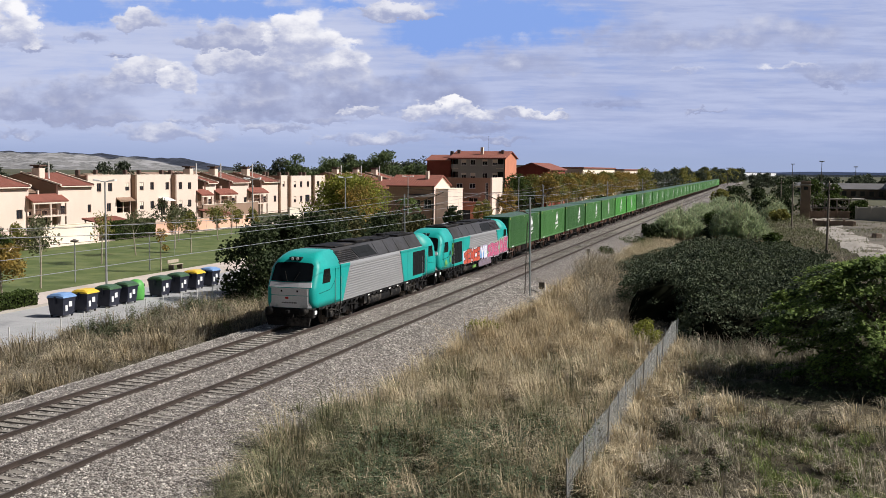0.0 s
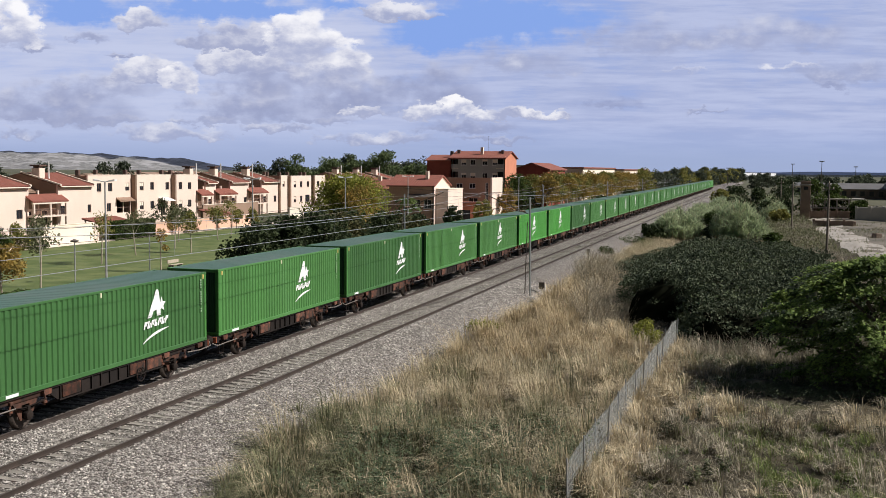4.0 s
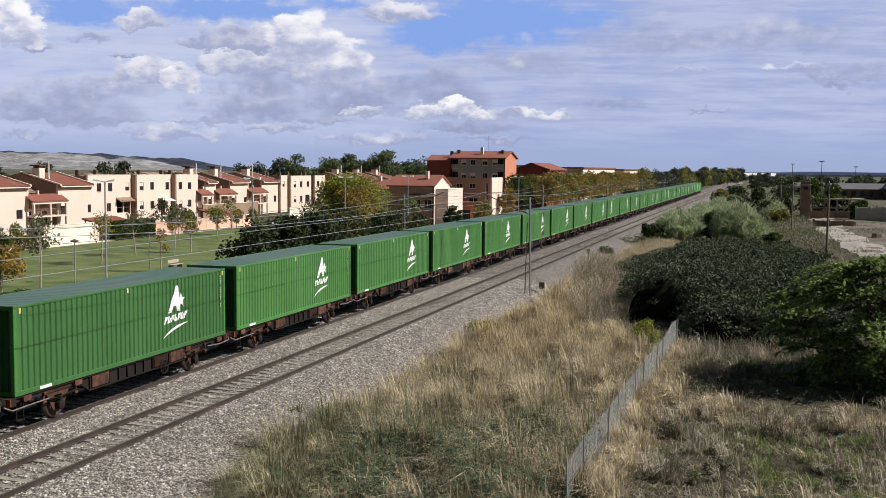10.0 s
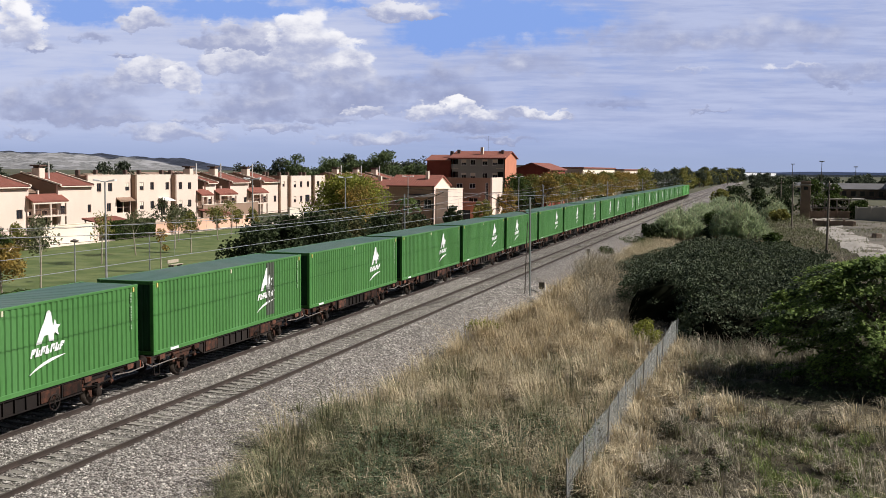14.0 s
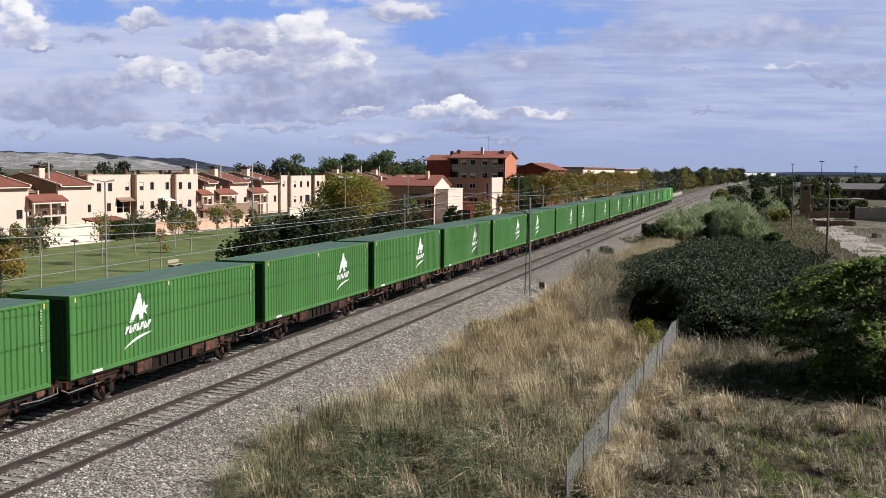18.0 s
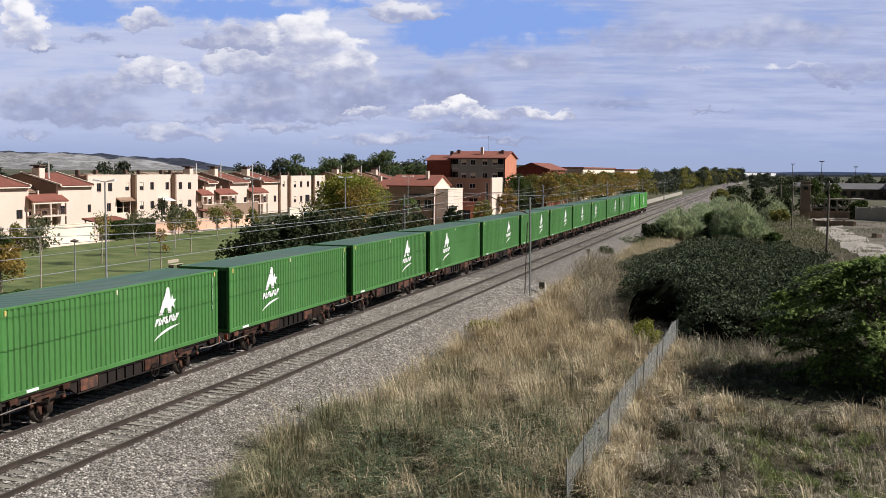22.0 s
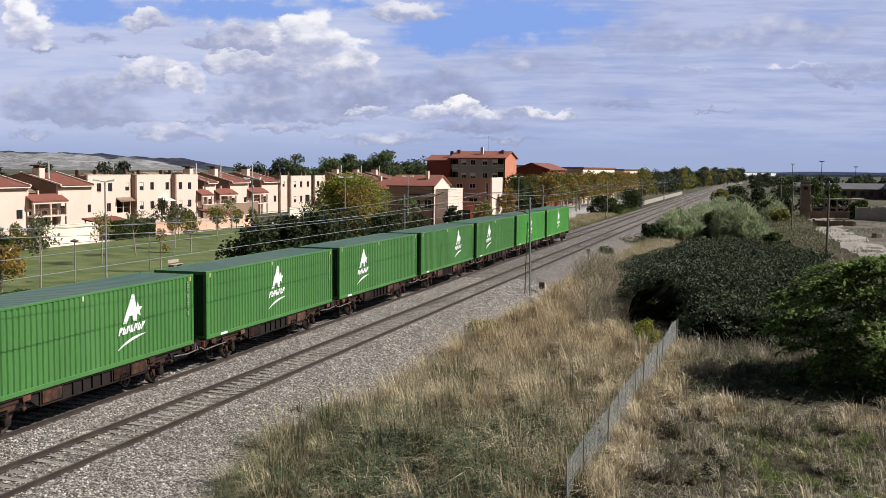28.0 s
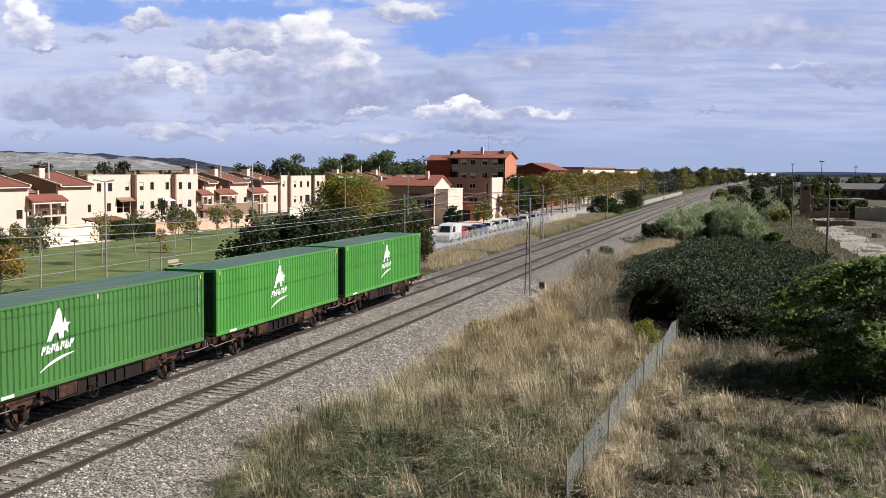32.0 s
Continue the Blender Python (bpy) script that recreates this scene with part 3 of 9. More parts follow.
def build_track(xc, name, phase, near):
    th = thing(name, "railway track with rusty rails on concrete sleepers", "railway track", "railway tracks", (xc, 0, 0), kind="structure")
    for s in (-1, 1):
        x = s * GAUGE / 2
        prof = [(-0.07, -0.165), (0.07, -0.165), (0.07, -0.15), (0.012, -0.125), (0.012, -0.045), (0.034, -0.035), (0.034, -0.004), (-0.034, -0.004), (-0.034, -0.035), (-0.012, -0.045), (-0.012, -0.125), (-0.07, -0.15)]
        sh = Shape()
        sh.prism([(x + a, b) for a, b in prof], "y", -30, 900)
        r = part("rail", sh, M_RAIL, th, "rust-brown steel rail")
        hd = Shape()
        hd.box(x - 0.03, x + 0.03, -30, 900, -0.004, 0.0)
        part("running_surface", hd, M_HEAD, r, "worn bright rail head")
    # one sleeper mesh, shared; rail seats slightly sunk, four clips
    sl = Shape()
    rings = []
    for x, zt, w in ((-1.3, -0.175, 0.13), (-1.25, -0.163, 0.14), (-0.5, -0.163, 0.135), (-0.35, -0.185, 0.115), (0.35, -0.185, 0.115), (0.5, -0.163, 0.135), (1.25, -0.163, 0.14), (1.3, -0.175, 0.13)):
        rings.append([(x, -w - 0.015, -0.34), (x, w + 0.015, -0.34), (x, w, zt), (x, -w, zt)])
    sl.loft(rings)
    for s in (-1, 1):
        for d in (-0.11, 0.11):
            x = s * GAUGE / 2 + d
            sl.box(x - 0.03, x + 0.03, -0.05, 0.05, -0.165, -0.13, 0.008)
    me = sl.mesh("sleeper")
    me.materials.append(M_SLEEPER)
    rng = random.Random(int(phase * 100) + 3)
    ys = [phase + 0.6 * k for k in range(-40, 1100)]
    first = [y for y in ys if 17 < y < near]
    for y in first:
        ob = part("sleeper", me, M_SLEEPER, th)
        ob.location = (0, y, rng.uniform(-0.008, 0.004))
        ob.rotation_euler[2] = radians(rng.uniform(-0.6, 0.6))
    rest = [y for y in ys if (y <= 17 or y >= near) and y < 280]
    bv = np.array(sl.v)
    v = np.concatenate([bv + [0, y, 0] for y in rest])
    flat4 = [f for f in sl.f if len(f) == 4]
    f0 = np.array(flat4)
    f = np.concatenate([f0 + k * len(bv) for k in range(len(rest))])
    tagged(part("far_sleepers", fast_mesh("far_sleepers", v, f, M_SLEEPER), M_SLEEPER, th), kind="stuff")


build_ballast()
build_track(XR, "railway_track", 0.17, 150)
build_track(XL, "railway_track", 0.41, 150)

# ---------------------------------------------------------------- train
TRAIN = []                   # thing and its place along the line at the start
FRONT = 95.756               # front of the first container at the start
PITCH_Y = 14.753

M_TEAL = surface("teal_paint", (0.010, 0.37, 0.335), (0.008, 0.32, 0.29), 0.5, 0.45, 0.03, fine=20.0, dirt=(0.04, 0.26, 0.235), dirt_at=(0.58, 0.8), spec=0.3)
M_SILVER = surface("silver_grey_paint", (0.36, 0.36, 0.37), (0.31, 0.31, 0.315), 0.5, 0.42, 0.04, metal=0.15, fine=18.0, dirt=(0.19, 0.18, 0.17), dirt_at=(0.55, 0.8), stretch=(1, 0.4, 3))
M_ROOFGREY = surface("sooty_roof_grey", (0.042, 0.042, 0.048), (0.064, 0.064, 0.071), 0.6, 0.7, 0.06, fine=14.0, dirt=(0.03, 0.028, 0.027), dirt_at=(0.45, 0.7), spec=0.2)
M_NOSE = surface("silver_nose_paint", (0.74, 0.74, 0.76), (0.66, 0.66, 0.68), 0.8, 0.4, 0.03, metal=0.1, fine=18.0, dirt=(0.45, 0.43, 0.41), dirt_at=(0.55, 0.75))
M_GRILLE = surface("dark_grille", (0.008, 0.009, 0.01), (0.016, 0.018, 0.02), 2.0, 0.75, 0.2, fine=12.0, spec=0.1)
M_LENS = surface("lamp_lens", (0.75, 0.76, 0.76), (0.6, 0.61, 0.61), 4.0, 0.15, 0.0)
M_RED = surface("red_enamel", (0.50, 0.03, 0.03), (0.42, 0.025, 0.025), 3.0, 0.5, 0.0)
M_WAGON = surface("rusty_brown_wagon", (0.030, 0.022, 0.019), (0.018, 0.015, 0.014), 1.2, 0.85, 0.2, fine=16.0, dirt=(0.085, 0.038, 0.025), dirt_at=(0.56, 0.7), obj=0.3, spec=0.15)
M_RUSTRED = surface("orange_red_wagon_plate", (0.185, 0.068, 0.042), (0.095, 0.043, 0.030), 2.6, 0.85, 0.15, fine=16.0, dirt=(0.035, 0.026, 0.022), dirt_at=(0.38, 0.56), obj=0.7, spec=0.15)
M_ORANGE = surface("orange_red_headstock", (0.30, 0.085, 0.045), (0.20, 0.06, 0.035), 2.5, 0.8, 0.1, fine=16.0, dirt=(0.05, 0.034, 0.028), dirt_at=(0.52, 0.66), obj=0.4, spec=0.15)
M_BOGIE = surface("rusty_black_bogie", (0.016, 0.013, 0.012), (0.03, 0.022, 0.018), 2.0, 0.85, 0.2, fine=16.0, dirt=(0.075, 0.042, 0.03), dirt_at=(0.52, 0.66), spec=0.12)
M_SHACKLE = surface("rusty_axle_guard", (0.085, 0.040, 0.028), (0.035, 0.024, 0.020), 2.5, 0.85, 0.2, fine=16.0, dirt=(0.17, 0.062, 0.036), dirt_at=(0.52, 0.66), obj=0.3, spec=0.15)
M_DUSTY = surface("dusty_brake_pipe", (0.22, 0.19, 0.165), (0.12, 0.10, 0.09), 3.0, 0.8, 0.1, fine=16.0)
M_POST = surface("rust_stained_green_post", (0.055, 0.20, 0.04), (0.045, 0.16, 0.035), 2.0, 0.6, 0.05, fine=12.0, dirt=(0.13, 0.075, 0.045), dirt_at=(0.55, 0.66))
M_WHEEL = surface("wheel_steel", (0.045, 0.034, 0.028), (0.075, 0.058, 0.048), 2.0, 0.75, 0.1, metal=0.2, fine=20.0)
M_MARK = surface("white_marking", (0.80, 0.80, 0.80), (0.74, 0.75, 0.75), 2.0, 0.6, 0.02, dirt=(0.55, 0.62, 0.55), dirt_at=(0.6, 0.8))


def green(name, c, fade):
    d = tuple(q * 0.82 for q in c)
    return surface(name, c, d, 0.35, 0.5, 0.04, fine=10.0, dirt=fade, dirt_at=(0.52, 0.78), spec=0.4, stretch=(1, 1.6, 0.35))


GREENS = [green("faded_green_paint", (0.074, 0.215, 0.057), (0.10, 0.24, 0.085)),
          green("bright_green_paint", (0.082, 0.325, 0.058), (0.11, 0.335, 0.093)),
          green("dark_green_paint", (0.050, 0.145, 0.042), (0.066, 0.165, 0.056))]
M_PRIMER = surface("grey_primer", (0.085, 0.095, 0.075), (0.062, 0.078, 0.055), 1.2, 0.7, 0.05, fine=10.0, dirt=(0.06, 0.13, 0.045), dirt_at=(0.56, 0.68))
M_CODE = surface("worn_marking", (0.30, 0.42, 0.28), (0.16, 0.30, 0.14), 3.0, 0.6, 0.0, fine=9.0)
M_PLATE = surface("pale_vent_cover", (0.62, 0.60, 0.42), (0.5, 0.5, 0.36), 4.0, 0.6, 0.0, fine=20.0)
M_HAZARD = surface("yellow_height_plate", (0.62, 0.50, 0.12), (0.45, 0.40, 0.20), 8.0, 0.6, 0.0, fine=20.0)
M_CROOF = surface("faded_roof_green", (0.052, 0.112, 0.078), (0.068, 0.13, 0.092), 0.5, 0.55, 0.05, fine=8.0, dirt=(0.09, 0.135, 0.108), dirt_at=(0.5, 0.7))
# green of the end walls, darkened: their shade is put into the colour
M_CDARK = surface("shaded_end_green", (0.013, 0.062, 0.026), (0.009, 0.044, 0.018), 0.8, 0.6, 0.05, fine=10.0)

C_L, C_H, C_W = 13.716, 2.896, 1.25


def corrugated(n_waves, a0, a1, base, depth):
    """The in-and-out line of a pressed steel wall, from a0 to a1."""
    pts, w = [], (a1 - a0) / n_waves
    for k in range(n_waves):
        s = a0 + k * w
        pts += [(s, base), (s + 0.42 * w, base), (s + 0.54 * w, base - depth), (s + 0.87 * w, base - depth)]
    return pts + [(a1, base)]


def container_meshes():
    out = {}
    for s, nm in ((1, "side_r"), (-1, "side_l")):
        pts = corrugated(47, 0.16, C_L - 0.16, C_W - 0.012, 0.042)
        lo = [(s * x, y, 0.16) for y, x in pts]
        hi = [(s * x, y, C_H - 0.10) for y, x in pts]
        out[nm] = Shape().loft([lo, hi] if s > 0 else [hi, lo], closed=False).mesh(nm)
    end = corrugated(9, -C_W + 0.15, C_W - 0.15, 0.03, -0.045)
    out["front_wall"] = Shape().loft([[(a, b, C_H - 0.1) for a, b in end], [(a, b, 0.16) for a, b in end]], closed=False).mesh("front_wall")
    rf = corrugated(34, 0.12, C_L - 0.12, C_H - 0.012, 0.009)
    out["roof"] = Shape().loft([[(C_W - 0.06, a, b) for a, b in rf], [(-C_W + 0.06, a, b) for a, b in rf]], closed=False).mesh("roof")
    fl = Shape()
    fl.box(-C_W + 0.05, C_W - 0.05, 0.1, C_L - 0.1, 0.09, 0.15)
    out["floor"] = fl.mesh("floor")
    for s, nm in ((1, "r"), (-1, "l")):
        x0, x1 = sorted((s * C_W, s * (C_W - 0.07)))
        out["bottom_" + nm] = Shape().box(x0, x1, 0.16, C_L - 0.16, 0.0, 0.16, 0.012).mesh("bottom_rail")
        out["top_" + nm] = Shape().box(x0, x1, 0.16, C_L - 0.16, C_H - 0.10, C_H - 0.01, 0.012).mesh("top_rail")
    out["end_beam"] = Shape().box(-C_W + 0.16, C_W - 0.16, 0, 0.11, 0.0, 0.14, 0.01).mesh("end_beam")
    out["post"] = Shape().box(-0.08, 0.08, -0.08, 0.08, 0.118, C_H - 0.118, 0.015).mesh("corner_post")
    c = Shape().box(-0.081, 0.081, -0.089, 0.089, 0, 0.118, 0.012)
    c.box(-0.0825, 0.0825, -0.03, 0.03, 0.03, 0.09)
    out["casting"] = c.mesh("corner_casting")
    d = Shape()
    d.box(-0.005 - 1.08, -0.005, C_L - 0.07, C_L - 0.02, 0.17, C_H - 0.14, 0.012)
    out["door"] = d.mesh("door")
    bars = Shape()
    for x in (0.0,):
        bars.tube((x, C_L - 0.005, 0.1), (x, C_L - 0.005, C_H - 0.08), 0.019, n=6)
        bars.box(x - 0.05, x + 0.18, C_L - 0.02, C_L + 0.01, 1.15, 1.19)
        for z in (0.3, 1.4, 2.5):
            bars.box(x - 0.04, x + 0.04, C_L - 0.02, C_L + 0.012, z, z + 0.07)
    out["bars"] = bars.mesh("locking_bar")
    # emblem: leaning figure, a row of letter-like strokes, a swoosh
    def flat(poly, x=0.0):
        sh = Shape()
        n = len(poly)
        sh.prism(poly, "x", x, x + 0.006)
        return sh
    e = flat([(-0.56, 1.50), (-0.30, 1.51), (-0.15, 1.74), (0.06, 1.76), (0.10, 1.53), (0.36, 1.52), (0.33, 1.95), (0.22, 2.48), (0.14, 2.56), (0.02, 2.53), (-0.14, 2.20), (-0.30, 1.98)])
    star = [(0.42 + r * math.sin(q * math.pi / 5), 1.93 + r * math.cos(q * math.pi / 5)) for q, r in ((k, 0.31 if k % 2 == 0 else 0.14) for k in range(10))]
    e.prism(star, "x", 0.001, 0.0075)
    out["emblem"] = e.mesh("emblem")
    b = Shape()
    rl = random.Random(3)
    for k in range(7):
        y, w = -0.86 + 0.245 * k, 0.205
        z0, z1 = 1.10 + 0.012 * k, 1.38 + 0.012 * k
        lean = 0.10
        at = lambda u, t: (y + u * w + lean * t, z0 + (z1 - z0) * t)
        # a heavy slanting block with one or two bites taken out of it
        for u0, u1, t0, t1 in ((0.0, 0.42, 0.0, 1.0), (0.42, 1.0, 0.0 if k % 2 else 0.62, 0.38 if k % 2 else 1.0), (0.62, 1.0, 0.30, 0.72) if k % 3 else (0.42, 0.8, 0.40, 0.58)):
            b.prism([at(u0, t0), at(u1, t0), at(u1, t1), at(u0, t1)], "x", 0, 0.006 - 0.001 * (u0 > 0))
    out["strokes"] = b.mesh("lettering")
    up = [(-0.90 + 1.85 * q, 0.58 + 0.42 * (1 - (1 - q) ** 2.6)) for q in np.linspace(0, 1, 9)]
    lo = [(y, z - 0.11 * math.sin(math.pi * (0.08 + 0.9 * i / 8))) for i, (y, z) in enumerate(up)]
    out["swoosh"] = flat(up + lo[::-1]).mesh("swoosh")
    v = Shape()
    for k in range(14):
        if k not in (4, 11):
            v.box(0, 0.006, -0.045, 0.045, 2.55 - 0.1 * k, 2.62 - 0.1 * k)
    out["code"] = v.mesh("code_bars")
    out["plate"] = Shape().box(-0.004, 0.004, -0.3, 0.3, 0.03, 0.13).mesh("data_plate")
    out["vent"] = Shape().box(-0.01, 0.03, -0.05, 0.05, 2.62, 2.80, 0.008).mesh("vent")
    return out


CM = container_meshes()


def container(tone, logo_y, label, patched=False):
    th = thing("shipping_container", label, "container", "containers on the train")
    g = GREENS[tone]

    def put_part(nm, key, loc=(0, 0, 0), m=None, rz=0.0, lb="", mirror=False, parent=None):
        me = CM[key]
        want = m or g
        cache = (key, want.name)
        if cache not in CM:
            k = me.copy()
            k.materials.clear()
            k.materials.append(want)
            CM[cache] = k
        ob = part(nm, CM[cache], want, parent or th, lb)
        ob.location = loc
        ob.rotation_euler[2] = radians(rz)
        return ob

    side_r = put_part("side_wall", "side_r", lb="corrugated green side wall")
    side_l = put_part("side_wall", "side_l", lb="corrugated green side wall")
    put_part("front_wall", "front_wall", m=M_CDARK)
    put_part("roof", "roof", m=M_CROOF, lb="weathered grey-green roof")
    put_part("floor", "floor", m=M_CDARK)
    put_part("bottom_rail", "bottom_r")
    put_part("bottom_rail", "bottom_l")
    put_part("top_rail", "top_r")
    put_part("top_rail", "top_l")
    for y in (0.02, C_L - 0.13):
        for z in (0.0, C_H - 0.152):
            put_part("end_beam", "end_beam", (0, y, z))
    for x in (-1, 1):
        for y in (0.09, C_L - 0.09):
            put_part("corner_post", "post", (x * (C_W - 0.082), y, 0), M_POST)
            for z in (0, C_H - 0.118):
                put_part("corner_casting", "casting", (x * (C_W - 0.081), y, z), lb="steel corner casting")
    d1 = put_part("door", "door")
    d2 = put_part("door", "door", (1.085, 0, 0))
    for d in (d1, d2):
        for x in (-0.85, -0.35):
            put_part("locking_bar", "bars", (x, 0, 0), m=M_CDARK, parent=d)
    for s, side in ((1, side_r), (-1, side_l)):
        rz = 0 if s > 0 else 180
        y = logo_y if s > 0 else C_L - logo_y
        for nm, key in (("emblem", "emblem"), ("lettering", "strokes"), ("swoosh", "swoosh")):
            ob = put_part(nm, key, (s * (C_W - 0.008), y, 0), M_MARK, rz, "white painted emblem", parent=side)
            if nm == "lettering":
                tagged(ob, kind="stuff")
        tagged(put_part("code_marks", "code", (s * (C_W - 0.008), C_L - 0.45, 0), M_CODE, rz, parent=side), kind="stuff")
        for q, mm in ((0.30, M_HAZARD), (C_L / 2 - 0.6, M_PLATE), (C_L - 0.30, M_HAZARD)):
            put_part("vent" if mm is M_PLATE else "height_plate", "vent", (s * (C_W - 0.01), q, 0), mm, rz, parent=side)
        if patched and s > 0:
            lo, hi = logo_y + 0.1, logo_y + 1.0
            line = [(y, x) for y, x in corrugated(47, 0.16, C_L - 0.16, C_W + 0.0015, 0.042) if lo < y < hi]
            strip = Shape().loft([[(x, y, 0.30) for y, x in line], [(x, y, C_H - 0.13) for y, x in line]], closed=False)
            part("repaired_panel", strip, M_PRIMER, side, "dull grey repainted panel")
        put_part("data_plate", "plate", (s * (C_W + 0.001), C_L - 12.2 if s > 0 else 12.2, 0), M_MARK, rz, parent=side)
    return th


def wheelset(sh, y, r, half=GAUGE / 2, n=18):
    for s in (-1, 1):
        x = s * half
        a, b = (x - 0.05, x + 0.09) if s > 0 else (x + 0.05, x - 0.09)
        prof = [(0.10, b + (0.015 if s > 0 else -0.015)), (r * 0.55, b - s * 0.05), (r * 0.80, b - s * 0.02), (r * 0.98, b), (r, a), (r + 0.028, a - s * 0.015), (r + 0.02, a - s * 0.045), (0.09, a - s * 0.03)]
        sh.spin(prof if s > 0 else prof, (0, y, r), "x", n)
    sh.tube((-half, y, r), (half, y, r), 0.085, n=8)


AXLES = (2.35, 11.2)


def wagon_meshes():
    """A two-axle container flat: deep-bellied sills, leaf springs in axle guards."""
    out = {}
    fr = Shape()
    for s in (-1, 1):
        poly = [(0.0, 1.12), (13.75, 1.12), (13.75, 0.95), (10.9, 0.93), (10.35, 0.62), (3.95, 0.62), (3.5, 0.93), (0.0, 0.95)]
        x0, x1 = sorted((s * 1.02, s * 1.12))
        fr.prism(poly, "x", x0, x1)
        fr.box(*sorted((s * 1.02, s * 1.20)), 0.0, 13.75, 1.10, 1.14)
        fr.box(*sorted((s * 1.02, s * 1.19)), 3.95, 10.35, 0.60, 0.64)
        for y in (4.0, 5.15, 5.75, 6.3, 6.85, 7.4, 8.0, 9.2, 10.25):
            fr.box(*sorted((s * 1.11, s * 1.18)), y, y + 0.05, 0.64, 1.10)
    fr.box(-1.2, 1.2, -0.12, 0.12, 0.86, 1.15, 0.02)
    fr.box(-1.2, 1.2, 13.63, 13.87, 0.86, 1.15, 0.02)
    fr.box(-0.25, 0.25, 0.1, 13.65, 0.75, 1.05)
    # unseen box between the sills, added to keep light out underneath
    fr.box(-1.0, 1.0, 4.0, 10.3, 0.66, 1.06)
    for y in (1.0, 3.6, 10.8, 12.8):
        fr.box(-1.1, 1.1, y - 0.12, y + 0.12, 0.84, 1.08)
    out["frame"] = fr.mesh("underframe")
    out["plate"] = Shape().box(-0.032, 0.032, 0, 1.0, 0.67, 1.07, 0.01).mesh("sill_plate")
    out["head"] = Shape().box(0.55, 1.21, -0.025, 0.025, 0.88, 1.13, 0.01).mesh("headstock_plate")
    out["bracket"] = Shape().prism([(0, 1.12), (0.42, 1.12), (0.40, 0.96), (0.04, 0.93)], "x", -0.07, 0.07).mesh("twistlock_bracket")
    # axle guard: a W of flat steel with the axle box between its legs, and a shackle at each end of the spring
    g = Shape()
    g.prism([(-0.62, 0.94), (-0.28, 0.34), (-0.19, 0.34), (-0.19, 0.80), (0.19, 0.80), (0.19, 0.34), (0.28, 0.34), (0.62, 0.94)], "x", -0.02, 0.02)
    g.box(-0.03, 0.03, -0.28, 0.28, 0.31, 0.36)
    for q in (-1, 1):
        g.path([(0.09, q * 0.80, 0.98), (0.11, q * 0.88, 0.80), (0.09, q * 0.84, 0.62)], 0.035, 6)
        g.box(0.02, 0.16, q * 0.84 - 0.09, q * 0.84 + 0.09, 0.66, 0.76, 0.02)
        g.box(0.0, 0.16, q * 0.80 - 0.08, q * 0.80 + 0.08, 0.92, 1.04, 0.02)
    out["guard"] = g.mesh("axle_guard")
    sp = Shape()
    for k in range(5):
        half, z = 0.86 - 0.15 * k, 0.80 - 0.027 * k
        arc = [(half * q, z - 0.10 * (1 - q * q) * (half / 0.86) ** 2 - (0.0 if k == 0 else 0.012)) for q in (-1, -0.6, -0.2, 0.2, 0.6, 1)]
        sp.prism(arc + [(y, c + 0.025) for y, c in arc[::-1]], "x", 0.04, 0.14)
    sp.box(0.02, 0.17, -0.07, 0.07, 0.55, 0.76, 0.015)
    sp.spin([(0.02, -0.10), (0.15, -0.10), (0.17, 0.02), (0.16, 0.10), (0.07, 0.13)], (0.09, 0, 0.46), "x", 12)
    out["spring"] = sp.mesh("leaf_spring")
    w = Shape()
    wheelset(w, 0, 0.47, n=20)
    out["wheels"] = w.mesh("wheelset", True)
    bu = Shape()
    bu.spin([(0.02, -0.62), (0.22, -0.61), (0.225, -0.585), (0.08, -0.56), (0.08, -0.3), (0.12, -0.28), (0.13, 0.0)], (0, 0, 0), "y", 12)
    out["buffer"] = bu.mesh("buffer", True)
    hw = Shape()
    ring = [(0.0, 0.27 * math.cos(k * math.pi / 8), 0.27 * math.sin(k * math.pi / 8)) for k in range(17)]
    hw.path(ring, 0.02)
    for k in range(3):
        a = k * math.pi / 3
        hw.tube((0, 0.27 * math.cos(a), 0.27 * math.sin(a)), (0, -0.27 * math.cos(a), -0.27 * math.sin(a)), 0.014, n=5)
    hw.tube((-0.12, 0, 0), (0.03, 0, 0), 0.03, n=6)
    out["handwheel"] = hw.mesh("brake_handwheel")
    out["tank"] = Shape().tube((0, -0.65, 0), (0, 0.65, 0), 0.17, n=12).mesh("air_tank")
    out["box"] = Shape().box(-0.2, 0.2, -0.5, 0.5, -0.15, 0.15, 0.03).mesh("equipment_box")
    out["pipe_a"] = Shape().path([(1.20, 12.2, 0.88), (1.22, 13.2, 0.82), (1.20, 14.1, 0.86), (1.0, 14.35, 0.98)], 0.024).mesh("brake_pipe")
    out["pipe_b"] = Shape().path([(1.22, 1.7, 0.80), (1.24, 0.9, 0.80), (1.22, -0.1, 0.76), (1.1, -0.35, 0.9)], 0.024).mesh("brake_pipe")
    out["step"] = Shape().box(-0.02, 0.02, -0.03, 0.0, 0.36, 0.95).box(-0.02, 0.02, 0.32, 0.35, 0.36, 0.95).box(-0.10, 0.06, -0.03, 0.35, 0.36, 0.39).mesh("step")
    co = Shape()
    co.tube((0, -0.62, 0.98), (0, -0.1, 0.98), 0.05, n=6)
    co.tube((0.12, -0.45, 0.9), (0.18, -0.35, 0.5), 0.03, n=6)
    co.box(-0.1, 0.1, -0.5, -0.12, 0.78, 0.9, 0.02)
    out["coupling"] = co.mesh("coupling")
